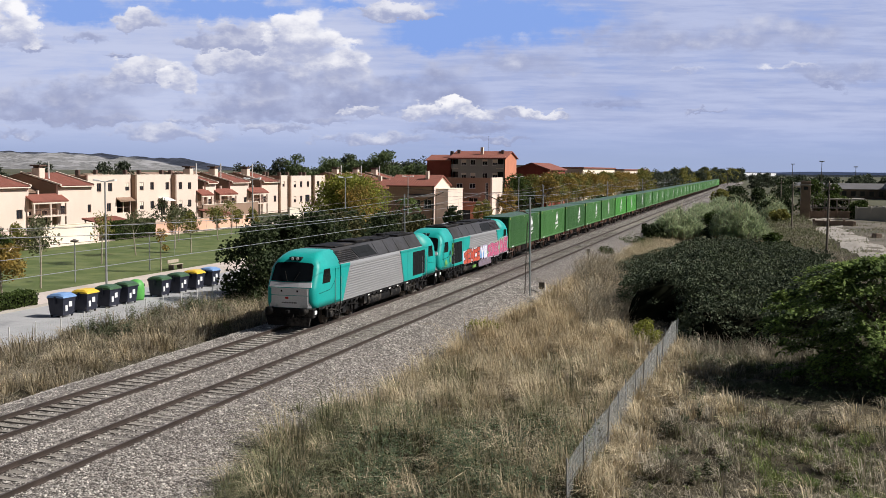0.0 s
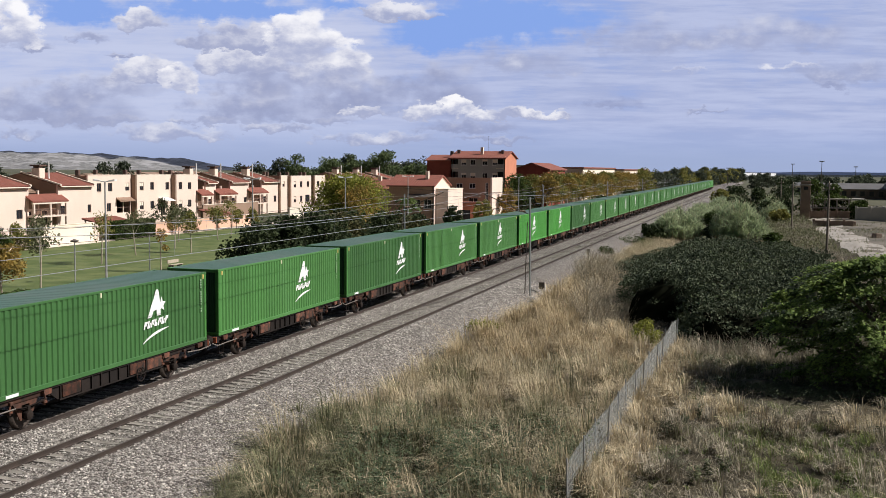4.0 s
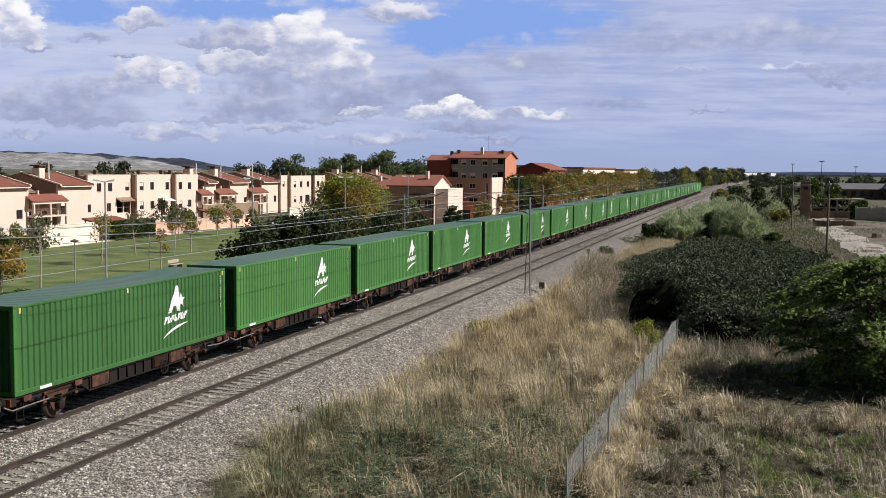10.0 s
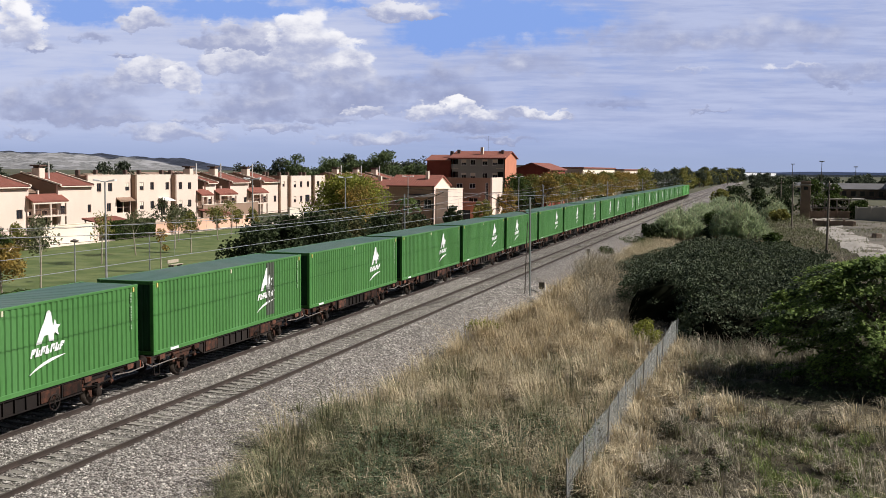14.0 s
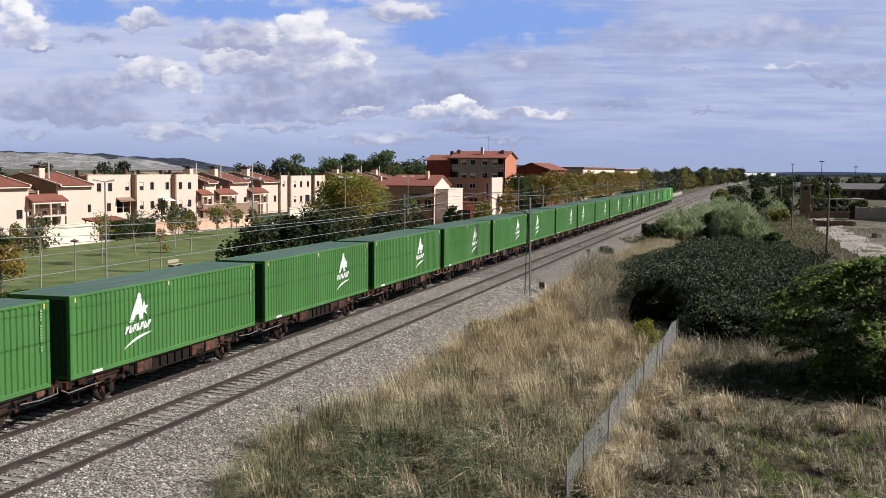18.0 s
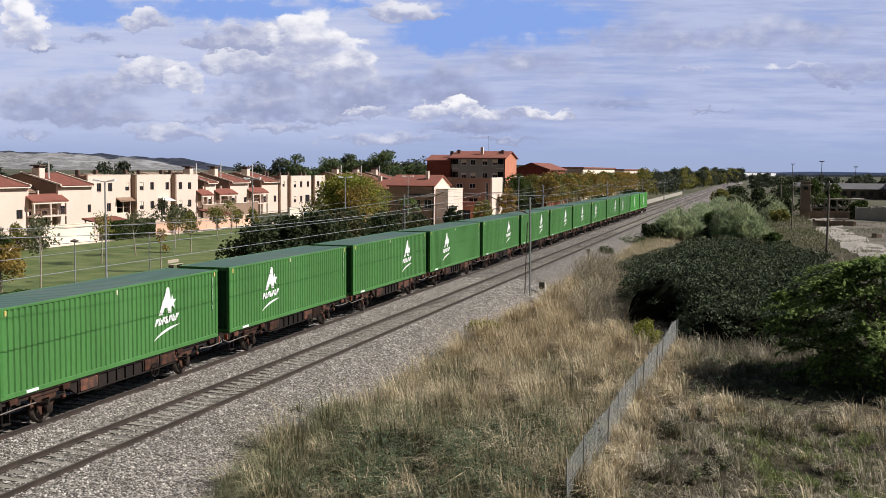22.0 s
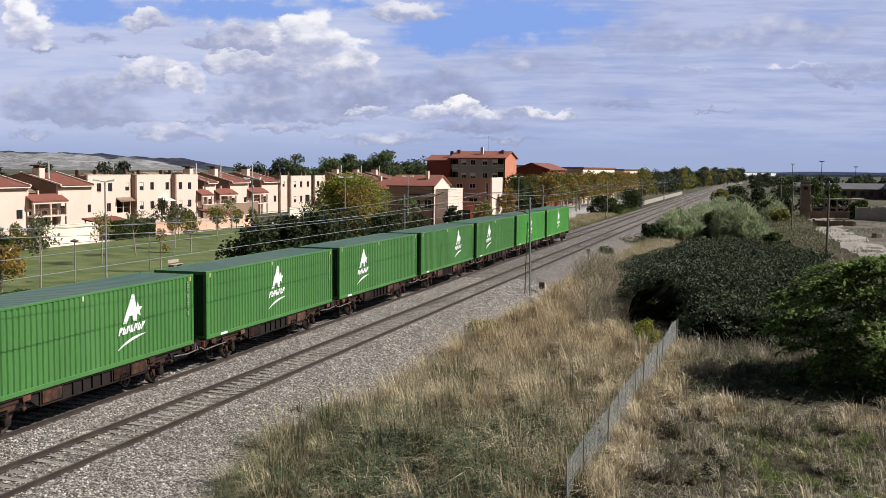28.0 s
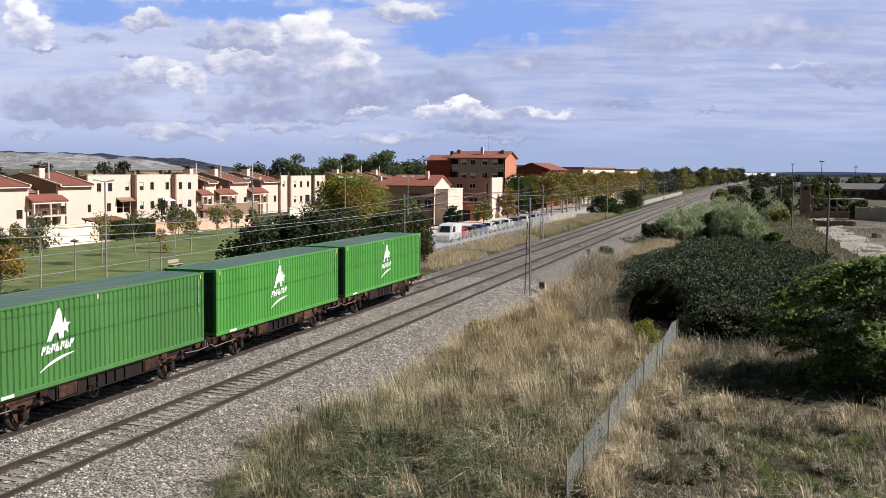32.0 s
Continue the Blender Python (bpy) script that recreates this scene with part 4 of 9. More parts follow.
    for k, me in out.items():
        me.materials.append({"plate": M_RUSTRED, "head": M_ORANGE, "guard": M_SHACKLE, "wheels": M_WHEEL, "spring": M_BOGIE, "tank": M_BLACK, "box": M_BLACK, "pipe_a": M_DUSTY, "pipe_b": M_DUSTY, "bracket": M_RUSTRED}.get(k, M_WAGON))
    return out


WM = wagon_meshes()


def wagon(label, turned=False):
    th = thing("flat_wagon", label, "railway wagon", "wagons of the train")

    def put_part(nm, key, loc=(0, 0, 0), rz=0.0, parent=None, lb=""):
        ob = part(nm, WM[key], None, parent or th, lb)
        ob.location = loc
        ob.rotation_euler[2] = radians(rz)
        return ob
    put_part("underframe", "frame", lb="rust-brown deep-bellied underframe")
    for sd in (-1, 1):
        for y in (4.12, 9.28) if turned else (4.12, 8.12, 9.28):
            put_part("sill_plate", "plate", (sd * 1.155, y, 0), lb="orange-red rusty plate")
        for y in (0.4, 3.05, 10.35, 12.95):
            put_part("twistlock_bracket", "bracket", (sd * 1.18, y, 0))
        for y in (-0.145, 13.895):
            put_part("headstock_plate", "head", (0, y, 0), 0 if sd > 0 else 180, lb="orange-red headstock plate")
        put_part("step", "step", (sd * 1.16, 0.15, 0))
        for y in AXLES:
            gd = put_part("axle_guard", "guard", (sd * 1.06, y, 0), 0 if sd > 0 else 180, lb="rusty axle guard with spring shackles")
            put_part("leaf_spring", "spring", parent=gd, lb="black leaf spring and axle box")
    put_part("air_tank", "tank", (0.55, 6.3, 0.48))
    put_part("equipment_box", "box", (-0.68, 6.7, 0.5))
    put_part("brake_pipe", "pipe_a")
    put_part("brake_pipe", "pipe_b")
    for y in AXLES:
        put_part("wheelset", "wheels", (0, y, 0))
    for x in (-0.9, 0.9):
        put_part("buffer", "buffer", (x, -0.13, 1.0))
        put_part("buffer", "buffer", (x, 13.88, 1.0), 180)
    put_part("coupling", "coupling")
    put_part("coupling", "coupling", (0, 13.75, 0), 180)
    put_part("brake_handwheel", "handwheel", (1.25, 5.95 if turned else 8.72, 0.62))
    put_part("brake_handwheel", "handwheel", (-1.25, 8.72 if turned else 5.95, 0.62), 180)
    return th


# tone of paint and place of the emblem for the 33 containers
TONES = [2, 0, 2, 0, 0, 1, 1, 2, 0, 0, 0, 0, 0, 0, 0, 0, 0, 0, 0, 0, 0, 0, 0, 0, 0, 0, 0, 0, 0, 0, 0, 1, 1]
LOGOS = [9.8, 8.8, 9.4, 9.3, 6.9, 6.9, 6.9, 9.6, 9.5, 9.9, 8.9, 8.4, 9.7, 9.7, 9.2, 10.0, 4.1, 9.7, 8.9, 8.6, 9.6, 4.1, 9.6, 4.0, 9.3, 9.6, 9.2, 6.8, 3.6, 9.2, 4.0, 6.2, 6.8]
TONE_WORDS = ["faded mid-green", "bright lime-green", "dark green"]


def build_train():
    first = {}
    w0 = wagon("rusty brown two-axle flat wagon under a green container")
    w1 = wagon("rusty two-axle flat wagon with few orange plates under a container", True)
    for n in range(33):
        y = FRONT + n * PITCH_Y
        key = (TONES[n], LOGOS[n], n in (12, 19))
        if key not in first:
            c = container(TONES[n], LOGOS[n], TONE_WORDS[TONES[n]] + " corrugated steel container with a " + ("grey repainted panel" if key[2] else "white emblem"), key[2])
            first[key] = c
        else:
            c = copy_thing(first[key], pose(0, 0, 0))
        c.location.z = 1.165
        TRAIN.append((c, y))
        w = w0 if n == 0 else w1 if n == 18 else copy_thing(w1 if n in (5, 9, 24, 30) else w0, pose(0, 0, 0))
        TRAIN.append((w, y))


build_train()


# ---------------------------------------------------------------- locomotives
HALF_L = 10.33


def cab_rings():
    rings = []
    for z, yf, yc, hw, yb in ((1.12, -0.46, 0.02, 1.40, 3.0), (1.45, -0.52, 0.0, 1.42, 3.0), (2.12, -0.52, 0.0, 1.42, 3.0), (2.2, -0.47, 0.03, 1.42, 3.0),
                              (3.14, 0.0, 0.30, 1.40, 3.0), (3.36, 0.11, 0.44, 1.31, 3.0), (3.56, 0.22, 0.60, 1.20, 3.0), (3.74, 0.50, 0.84, 1.08, 3.0), (3.92, 0.98, 1.26, 0.95, 3.0), (4.0, 1.5, 1.6, 0.84, 3.0)):
        r = []
        for s in (-1, 1):
            pts = [(s * hw, yb), (s * hw, yf + 0.46), (s * (hw - 0.02), yf + 0.30), (s * (hw - 0.09), yf + 0.15), (s * (hw - 0.2), yf + 0.06), (s * (hw - 0.42), yf + 0.015), (s * 0.3 * hw, yf)]
            r += pts if s < 0 else pts[::-1]
        rings.append([(x, y, z) for x, y in r])
    return rings


def slab_yz(poly, x0, x1):
    return Shape().prism(poly, "x", *sorted((x0, x1)))


def slope_panel(y0, y1, t0, t1, s, lift=0.012, thick=0.03, skew=0.0):
    """A panel on the sloping roof flank, between the shares t0 and t1 of its height."""
    def at(t, y, o):
        return (s * (1.40 - 0.52 * t + o * 0.84), y, 3.2 + 0.80 * t + o * 0.54)
    r0 = [at(t0, y0, lift), at(t0, y1, lift), at(t1, y1 - skew, lift), at(t1, y0 - skew, lift)]
    r1 = [at(t0, y0, lift + thick), at(t0, y1, lift + thick), at(t1, y1 - skew, lift + thick), at(t1, y0 - skew, lift + thick)]
    return Shape().loft([r0, r1] if s > 0 else [r1, r0])


def locomotive(label, painted):
    """Built about its middle; its own front looks to -y."""
    th = thing("diesel_locomotive", label, "locomotive", "locomotives of the train")
    H = HALF_L
    body = Shape()
    cross = [(-1.42, 1.12), (1.42, 1.12), (1.42, 3.08), (1.40, 3.2), (-1.40, 3.2), (-1.42, 3.08)]
    body.prism(cross, "y", -H + 2.95, H - 2.95)
    body_ob = part("body", body, M_SILVER, th, "ribbed silver-grey engine room wall")
    for s in (-1, 1):
        for k in range(13):
            z = 1.28 + 0.138 * k
            a = -H + 3.2 + 0.075 * k
            b = H - 6.8 - 0.045 * k
            part("rib", Shape().prism([(a, z), (b, z), (b, z + 0.05), (a, z + 0.05)], "x", *sorted((s * 1.422, s * 1.462))), M_SILVER, body_ob)
    roof = Shape()
    roof.loft([[(s * 1.40 if a else s * 0.88, y, 3.2 if a else 4.0) for s, a in ((-1, 1), (-1, 0), (1, 0), (1, 1))][::-1] for y in (-H + 2.9, H - 2.9)])
    roof_ob = part("roof", roof, M_ROOFGREY, th, "sooty dark grey roof")
    for s in (-1, 1):
        for y0, y1 in ((-1.2, 0.6), (0.7, 2.5), (2.6, 4.6), (4.8, 7.2)):
            part("roof_panel", slope_panel(y0, y1, 0.06, 0.94, s, 0.004, 0.018), M_ROOFGREY, roof_ob)
        part("roof_window", slope_panel(-4.3, -1.35, 0.12, 0.86, s, 0.006, 0.02, 0.5), M_GRILLE, roof_ob, "dark intake window")
        for k in range(6):
            t = 0.10 + 0.125 * k
            part("louvre", slope_panel(-7.2 - 0.25 * t, -4.55 - 0.25 * t, t, t + 0.07, s, 0.004, 0.035, 0.05), M_BLACK, roof_ob)
    top = Shape()
    top.box(-0.8, 0.8, -6.6, -3.4, 4.0, 4.09, 0.03)
    top.box(-0.62, 0.62, -2.9, -0.6, 4.0, 4.18, 0.05)
    top.box(-0.7, 0.7, -0.3, 2.2, 4.0, 4.12, 0.04)
    top.tube((0.0, 2.9, 3.98), (0.0, 2.9, 4.26), 0.34, 0.30, n=14)
    top.box(-0.5, 0.5, 2.45, 3.35, 4.0, 4.14, 0.04)
    top.box(-0.85, 0.85, 3.9, 7.3, 4.0, 4.13, 0.04)
    for y in (4.6, 5.6, 6.6):
        top.tube((0, y, 4.1), (0, y, 4.17), 0.42, n=16)
    part("roof_equipment", top, M_BLACK, roof_ob, "black roof fans and exhaust")
    for end in (-1, 1):
        def put_end(ob):
            ob.matrix_basis = pose(0, 0, 0, 0, 0, 0 if end < 0 else 180) @ Matrix.Translation((0, -H, 0))
            return ob
        cab = put_end(part("cab", Shape().loft(cab_rings()), M_TEAL, th, "teal painted driver's cab", smooth=True))
        def slope_y(z):
            return -0.50 + (z - 2.2) * 0.525
        ws = Shape()
        pts = [(-1.15, 2.52), (-0.5, 2.48), (0.5, 2.48), (1.15, 2.52), (1.09, 3.30), (0.98, 3.42), (0.4, 3.46), (-0.4, 3.46), (-0.98, 3.42), (-1.09, 3.30)]
        bend = lambda x: 0.02 * x * x + 0.10 * max(0.0, abs(x) - 0.9)
        ws.loft([[(x, slope_y(z) + 0.16 + bend(x), z) for x, z in pts], [(x, slope_y(z) - 0.045 + bend(x), z + 0.012) for x, z in pts]][::-1])
        part("windscreen", ws, M_CABGLASS, cab, "large dark windscreen")
        brow = Shape()
        pts2 = [(-1.20, 2.20), (-0.5, 2.20), (0.5, 2.20), (1.20, 2.20), (1.17, 2.46), (0.5, 2.44), (-0.5, 2.44), (-1.17, 2.46)]
        brow.loft([[(x, slope_y(z) + 0.14 + bend(x), z) for x, z in pts2], [(x, slope_y(z) - 0.035 + bend(x), z + 0.01) for x, z in pts2]][::-1])
        part("windscreen_apron", brow, M_NOSE, cab, "silver panel below the windscreen")
        nose = Shape()
        nose.prism([(-1.2, -0.42), (-1.0, -0.525), (-0.5, -0.555), (0.5, -0.555), (1.0, -0.525), (1.2, -0.42), (0.9, -0.2), (-0.9, -0.2)], "z", 1.14, 1.76)
        nose.prism([(-1.2, -0.42), (-1.0, -0.525), (-0.5, -0.555), (0.5, -0.555), (1.0, -0.525), (1.2, -0.42), (0.9, -0.2), (-0.9, -0.2)], "z", 1.79, 2.16)
        part("nose_panel", nose, M_NOSE, cab, "grey nose panel")
        for s in (-1, 1):
            lp = Shape()
            lp.spin([(0.01, -0.05), (0.09, -0.05), (0.11, -0.02), (0.11, 0.1)], (s * 0.98, -0.46, 1.28), "y", 12)
            part("headlight", lp, M_LENS, cab, "round headlight")
            l2 = Shape()
            l2.spin([(0.01, -0.05), (0.06, -0.05), (0.08, -0.02), (0.08, 0.1)], (s * 0.72, -0.53, 1.24), "y", 10)
            part("marker_light", l2, M_LENS, cab)
            l3 = Shape()
            l3.box(s * 0.45 - 0.05, s * 0.45 + 0.05, -0.575, -0.5, 1.96, 2.06, 0.01)
            part("tail_light", l3, M_BLACK, cab)
            w = slab_yz([(0.50, 2.34), (1.50, 2.34), (1.62, 2.58), (1.50, 3.08), (0.74, 3.08)], s * 1.405, s * 1.428)
            part("side_window", w, M_CABGLASS, cab, "dark side window")
            d = slab_yz([(2.30, 1.25), (2.92, 1.25), (2.92, 3.04), (2.30, 3.04)], s * 1.40, s * 1.43)
            part("cab_door", d, M_TEAL, cab, "teal cab door")
            for y in (2.2, 3.02):
                part("handrail", Shape().tube((s * 1.47, y, 1.0), (s * 1.47, y, 2.5), 0.018, n=6), M_STEEL, cab)
            sk = slab_yz([(0.05, 1.86), (1.6, 1.95), (2.2, 2.35), (2.2, 2.33), (1.6, 1.93), (0.05, 1.84)], s * 1.41, s * 1.427)
            part("body_seam", sk, M_BLACK, cab)
            wp = Shape()
            wp.tube((s * 0.18, slope_y(2.5) - 0.065, 2.5), (s * 0.42, slope_y(3.0) - 0.075, 3.0), 0.014, n=5)
            part("wiper", wp, M_BLACK, cab)
        tl = Shape()
        tl.box(-0.34, 0.34, 0.16, 0.75, 3.55, 3.74, 0.03)
        part("roof_lamp_box", tl, M_GRILLE, cab, "dark top lamp cluster")
        l4 = Shape()
        for x in (-0.15, 0.15):
            l4.spin([(0.01, -0.03), (0.08, -0.03), (0.09, 0.05)], (x, 0.16, 3.65), "y", 10)
        part("top_lamp", l4, M_LENS, cab)
        em = Shape()
        em.box(-0.32, 0.12, -0.562, -0.54, 1.56, 1.73)
        part("emblem_plate", em, M_MARK, cab)
        e2 = Shape()
        e2.box(-0.24, -0.06, -0.567, -0.55, 1.59, 1.70)
        part("emblem", e2, M_RED, cab)
        e3 = Shape()
        for k in range(9):
            e3.box(-0.42 + 0.095 * k, -0.36 + 0.095 * k, -0.56, -0.54, 1.36, 1.43)
        tagged(part("lettering", e3, M_BLACK, cab), kind="stuff")
        bm = Shape()
        bm.box(-1.38, 1.38, -0.62, -0.2, 0.62, 1.12, 0.04)
        bm.prism([(-1.25, 0.62), (1.25, 0.62), (1.15, 0.2), (-1.15, 0.2)], "y", -0.72, -0.60)
        beam = put_end(part("buffer_beam", bm, M_BLACK, th, "black buffer beam and snowplough"))
        for x in (-0.95, 0.95):
            bu = Shape()
            bu.spin([(0.02, -1.06), (0.21, -1.04), (0.215, -1.0), (0.12, -0.96), (0.12, -0.75), (0.17, -0.72), (0.18, -0.6)], (x, 0, 1.0), "y", 14)
            part("buffer", bu, M_BLACK, beam, smooth=True)
        ho = Shape()
        ho.box(-0.1, 0.1, -0.9, -0.6, 0.86, 1.04, 0.03)
        for x in (-0.5, -0.3, 0.3, 0.5):
            ho.path([(x, -0.6, 0.9), (x, -0.78, 0.72), (x * 0.9, -0.72, 0.45)], 0.025)
        part("coupling", ho, M_BLACK, beam)
        for s in (-1, 1):
            part("white_plate", Shape().box(*sorted((s * 1.375, s * 1.395)), -0.45, -0.15, 0.80, 1.0), M_MARK, beam)
    # teal flanks beside the cabs with slanting ends, doors and the large grille
    for s in (-1, 1):
        part("side_panel", slab_yz([(-H + 2.95, 1.14), (-H + 3.25, 1.14), (-H + 4.35, 3.16), (-H + 2.95, 3.16)], s * 1.40, s * 1.472), M_TEAL, th, "teal flank panel")
        part("side_panel", slab_yz([(H - 2.95, 1.14), (H - 6.9, 1.14), (H - 7.6, 3.16), (H - 2.95, 3.16)], s * 1.40, s * 1.472), M_TEAL, th, "teal flank panel")
        gr = slab_yz([(H - 5.15, 1.34), (H - 2.55, 1.34), (H - 2.55, 2.92), (H - 5.15, 2.92)], s * 1.42, s * 1.478)
        grille = part("grille", gr, M_GRILLE, th, "large dark grille door")
        sl = Shape()
        for k in range(17):
            y = H - 5.08 + 0.148 * k
            sl.box(*sorted((s * 1.477, s * 1.484)), y, y + 0.05, 1.38, 2.88)
        part("slat", sl, M_GRILLE, grille)
        dr = slab_yz([(H - 6.3, 1.3), (H - 5.6, 1.3), (H - 5.6, 2.9), (H - 6.3, 2.9)], s * 1.44, s * 1.480)
        part("door", dr, M_TEAL, th, "teal engine room door")
        dr = slab_yz([(-H + 2.98, 1.3), (-H + 3.3, 1.3), (-H + 3.6, 2.9), (-H + 2.98, 2.9)], s * 1.44, s * 1.480)
        part("door", dr, M_TEAL, th, "teal engine room door")
    fr = Shape()
    fr.box(-1.40, 1.40, -H + 0.1, H - 0.1, 0.98, 1.13, 0.02)
    for k in range(26):
        y = -H + 0.9 + 0.72 * k
        for s in (-1, 1):
            fr.box(*sorted((s * 1.36, s * 1.43)), y, y + 0.34, 0.92, 1.06)
    part("underframe", fr, M_BLACK, th, "black underframe")
    tk = Shape()
    tk.tube((0.95, -2.6, 0.62), (0.95, 3.4, 0.62), 0.34, n=16)
    tk.tube((-0.95, -2.6, 0.62), (-0.95, 3.4, 0.62), 0.34, n=16)
    tk.box(-0.95, 0.95, -2.8, 3.6, 0.25, 0.98, 0.05)
    part("fuel_tank", tk, M_BLACK, th, "black cylindrical fuel tank")
    for y in (-3.1, -1.0, 0.6, 2.1, 4.0):
        for s in (-1, 1):
            part("marking_plate", Shape().box(*sorted((s * 1.425, s * 1.436)), y, y + 0.28, 0.96, 1.03), M_MARK, th)
    for s in (-1, 1):
        for y in (-H + 2.3, -H + 3.0, H - 3.0, H - 2.3):
            part("step", Shape().box(*sorted((s * 1.28, s * 1.40)), y, y + 0.42, 0.42, 0.46).box(*sorted((s * 1.28, s * 1.40)), y, y + 0.42, 0.68, 0.72).box(*sorted((s * 1.36, s * 1.39)), y, y + 0.03, 0.42, 1.0), M_BLACK, th, "black steel cab step")
        for y, w in ((-3.5, 0.5), (3.75, 0.6), (1.2, 0.35)):
            part("equipment_box", Shape().box(*sorted((s * 1.0, s * 1.37)), y, y + w, 0.5, 0.95, 0.03), M_BLACK, th)
        for y in (-2.4, -0.6, 1.4, 3.2):
            part("tank_strap", Shape().tube((s * 0.95, y, 0.62), (s * 0.95, y + 0.06, 0.62), 0.352, n=16), M_DARKSTEEL, th)
    for c in (-6.55, 6.55):
        b = Shape()
        for s in (-1, 1):
            b.prism([(-2.3, 0.86), (2.3, 0.86), (2.3, 0.62), (1.9, 0.46), (-1.9, 0.46), (-2.3, 0.62)], "x", *sorted((s * 1.05, s * 1.22)))
            for y in (-1.8, 0.0, 1.8):
                b.box(*sorted((s * 1.1, s * 1.34)), y - 0.22, y + 0.22, 0.36, 0.72, 0.04)
                for q in (-0.42, 0.42):
                    b.tube((s * 1.2, y + q, 0.42), (s * 1.2, y + q, 0.84), 0.10, n=8)
            b.path([(s * 1.34, -2.2, 0.9), (s * 1.38, -1.0, 0.62), (s * 1.36, 0.4, 0.86), (s * 1.38, 2.1, 0.66)], 0.03)
            b.tube((s * 1.3, -0.95, 0.95), (s * 1.34, -0.8, 0.3), 0.06, n=6)
            b.tube((s * 1.3, 0.95, 0.95), (s * 1.34, 1.1, 0.3), 0.06, n=6)
        b.box(-1.0, 1.0, -2.2, 2.2, 0.5, 0.8)
        bo = part("bogie", b, M_BLACK, th, "black three-axle bogie")
        bo.location.y = c
        for y in (-1.8, 0.0, 1.8):
            w = Shape()
            wheelset(w, 0, 0.53)
            wo = part("wheelset", w, M_WHEEL, bo, smooth=True)
            wo.location.y = y
    if painted:
        spray_paint(th, H)
    return th


def blob(rng, cy, cz, w, h, n=15, rough=0.16):
    return [(cy + w / 2 * math.copysign(abs(math.cos(a)) ** 0.6, math.cos(a)) * (1 + rng.uniform(-rough, rough)),
             cz + h / 2 * math.copysign(abs(math.sin(a)) ** 0.6, math.sin(a)) * (1 + rng.uniform(-rough, rough))) for a in [2 * math.pi * k / n for k in range(n)]]


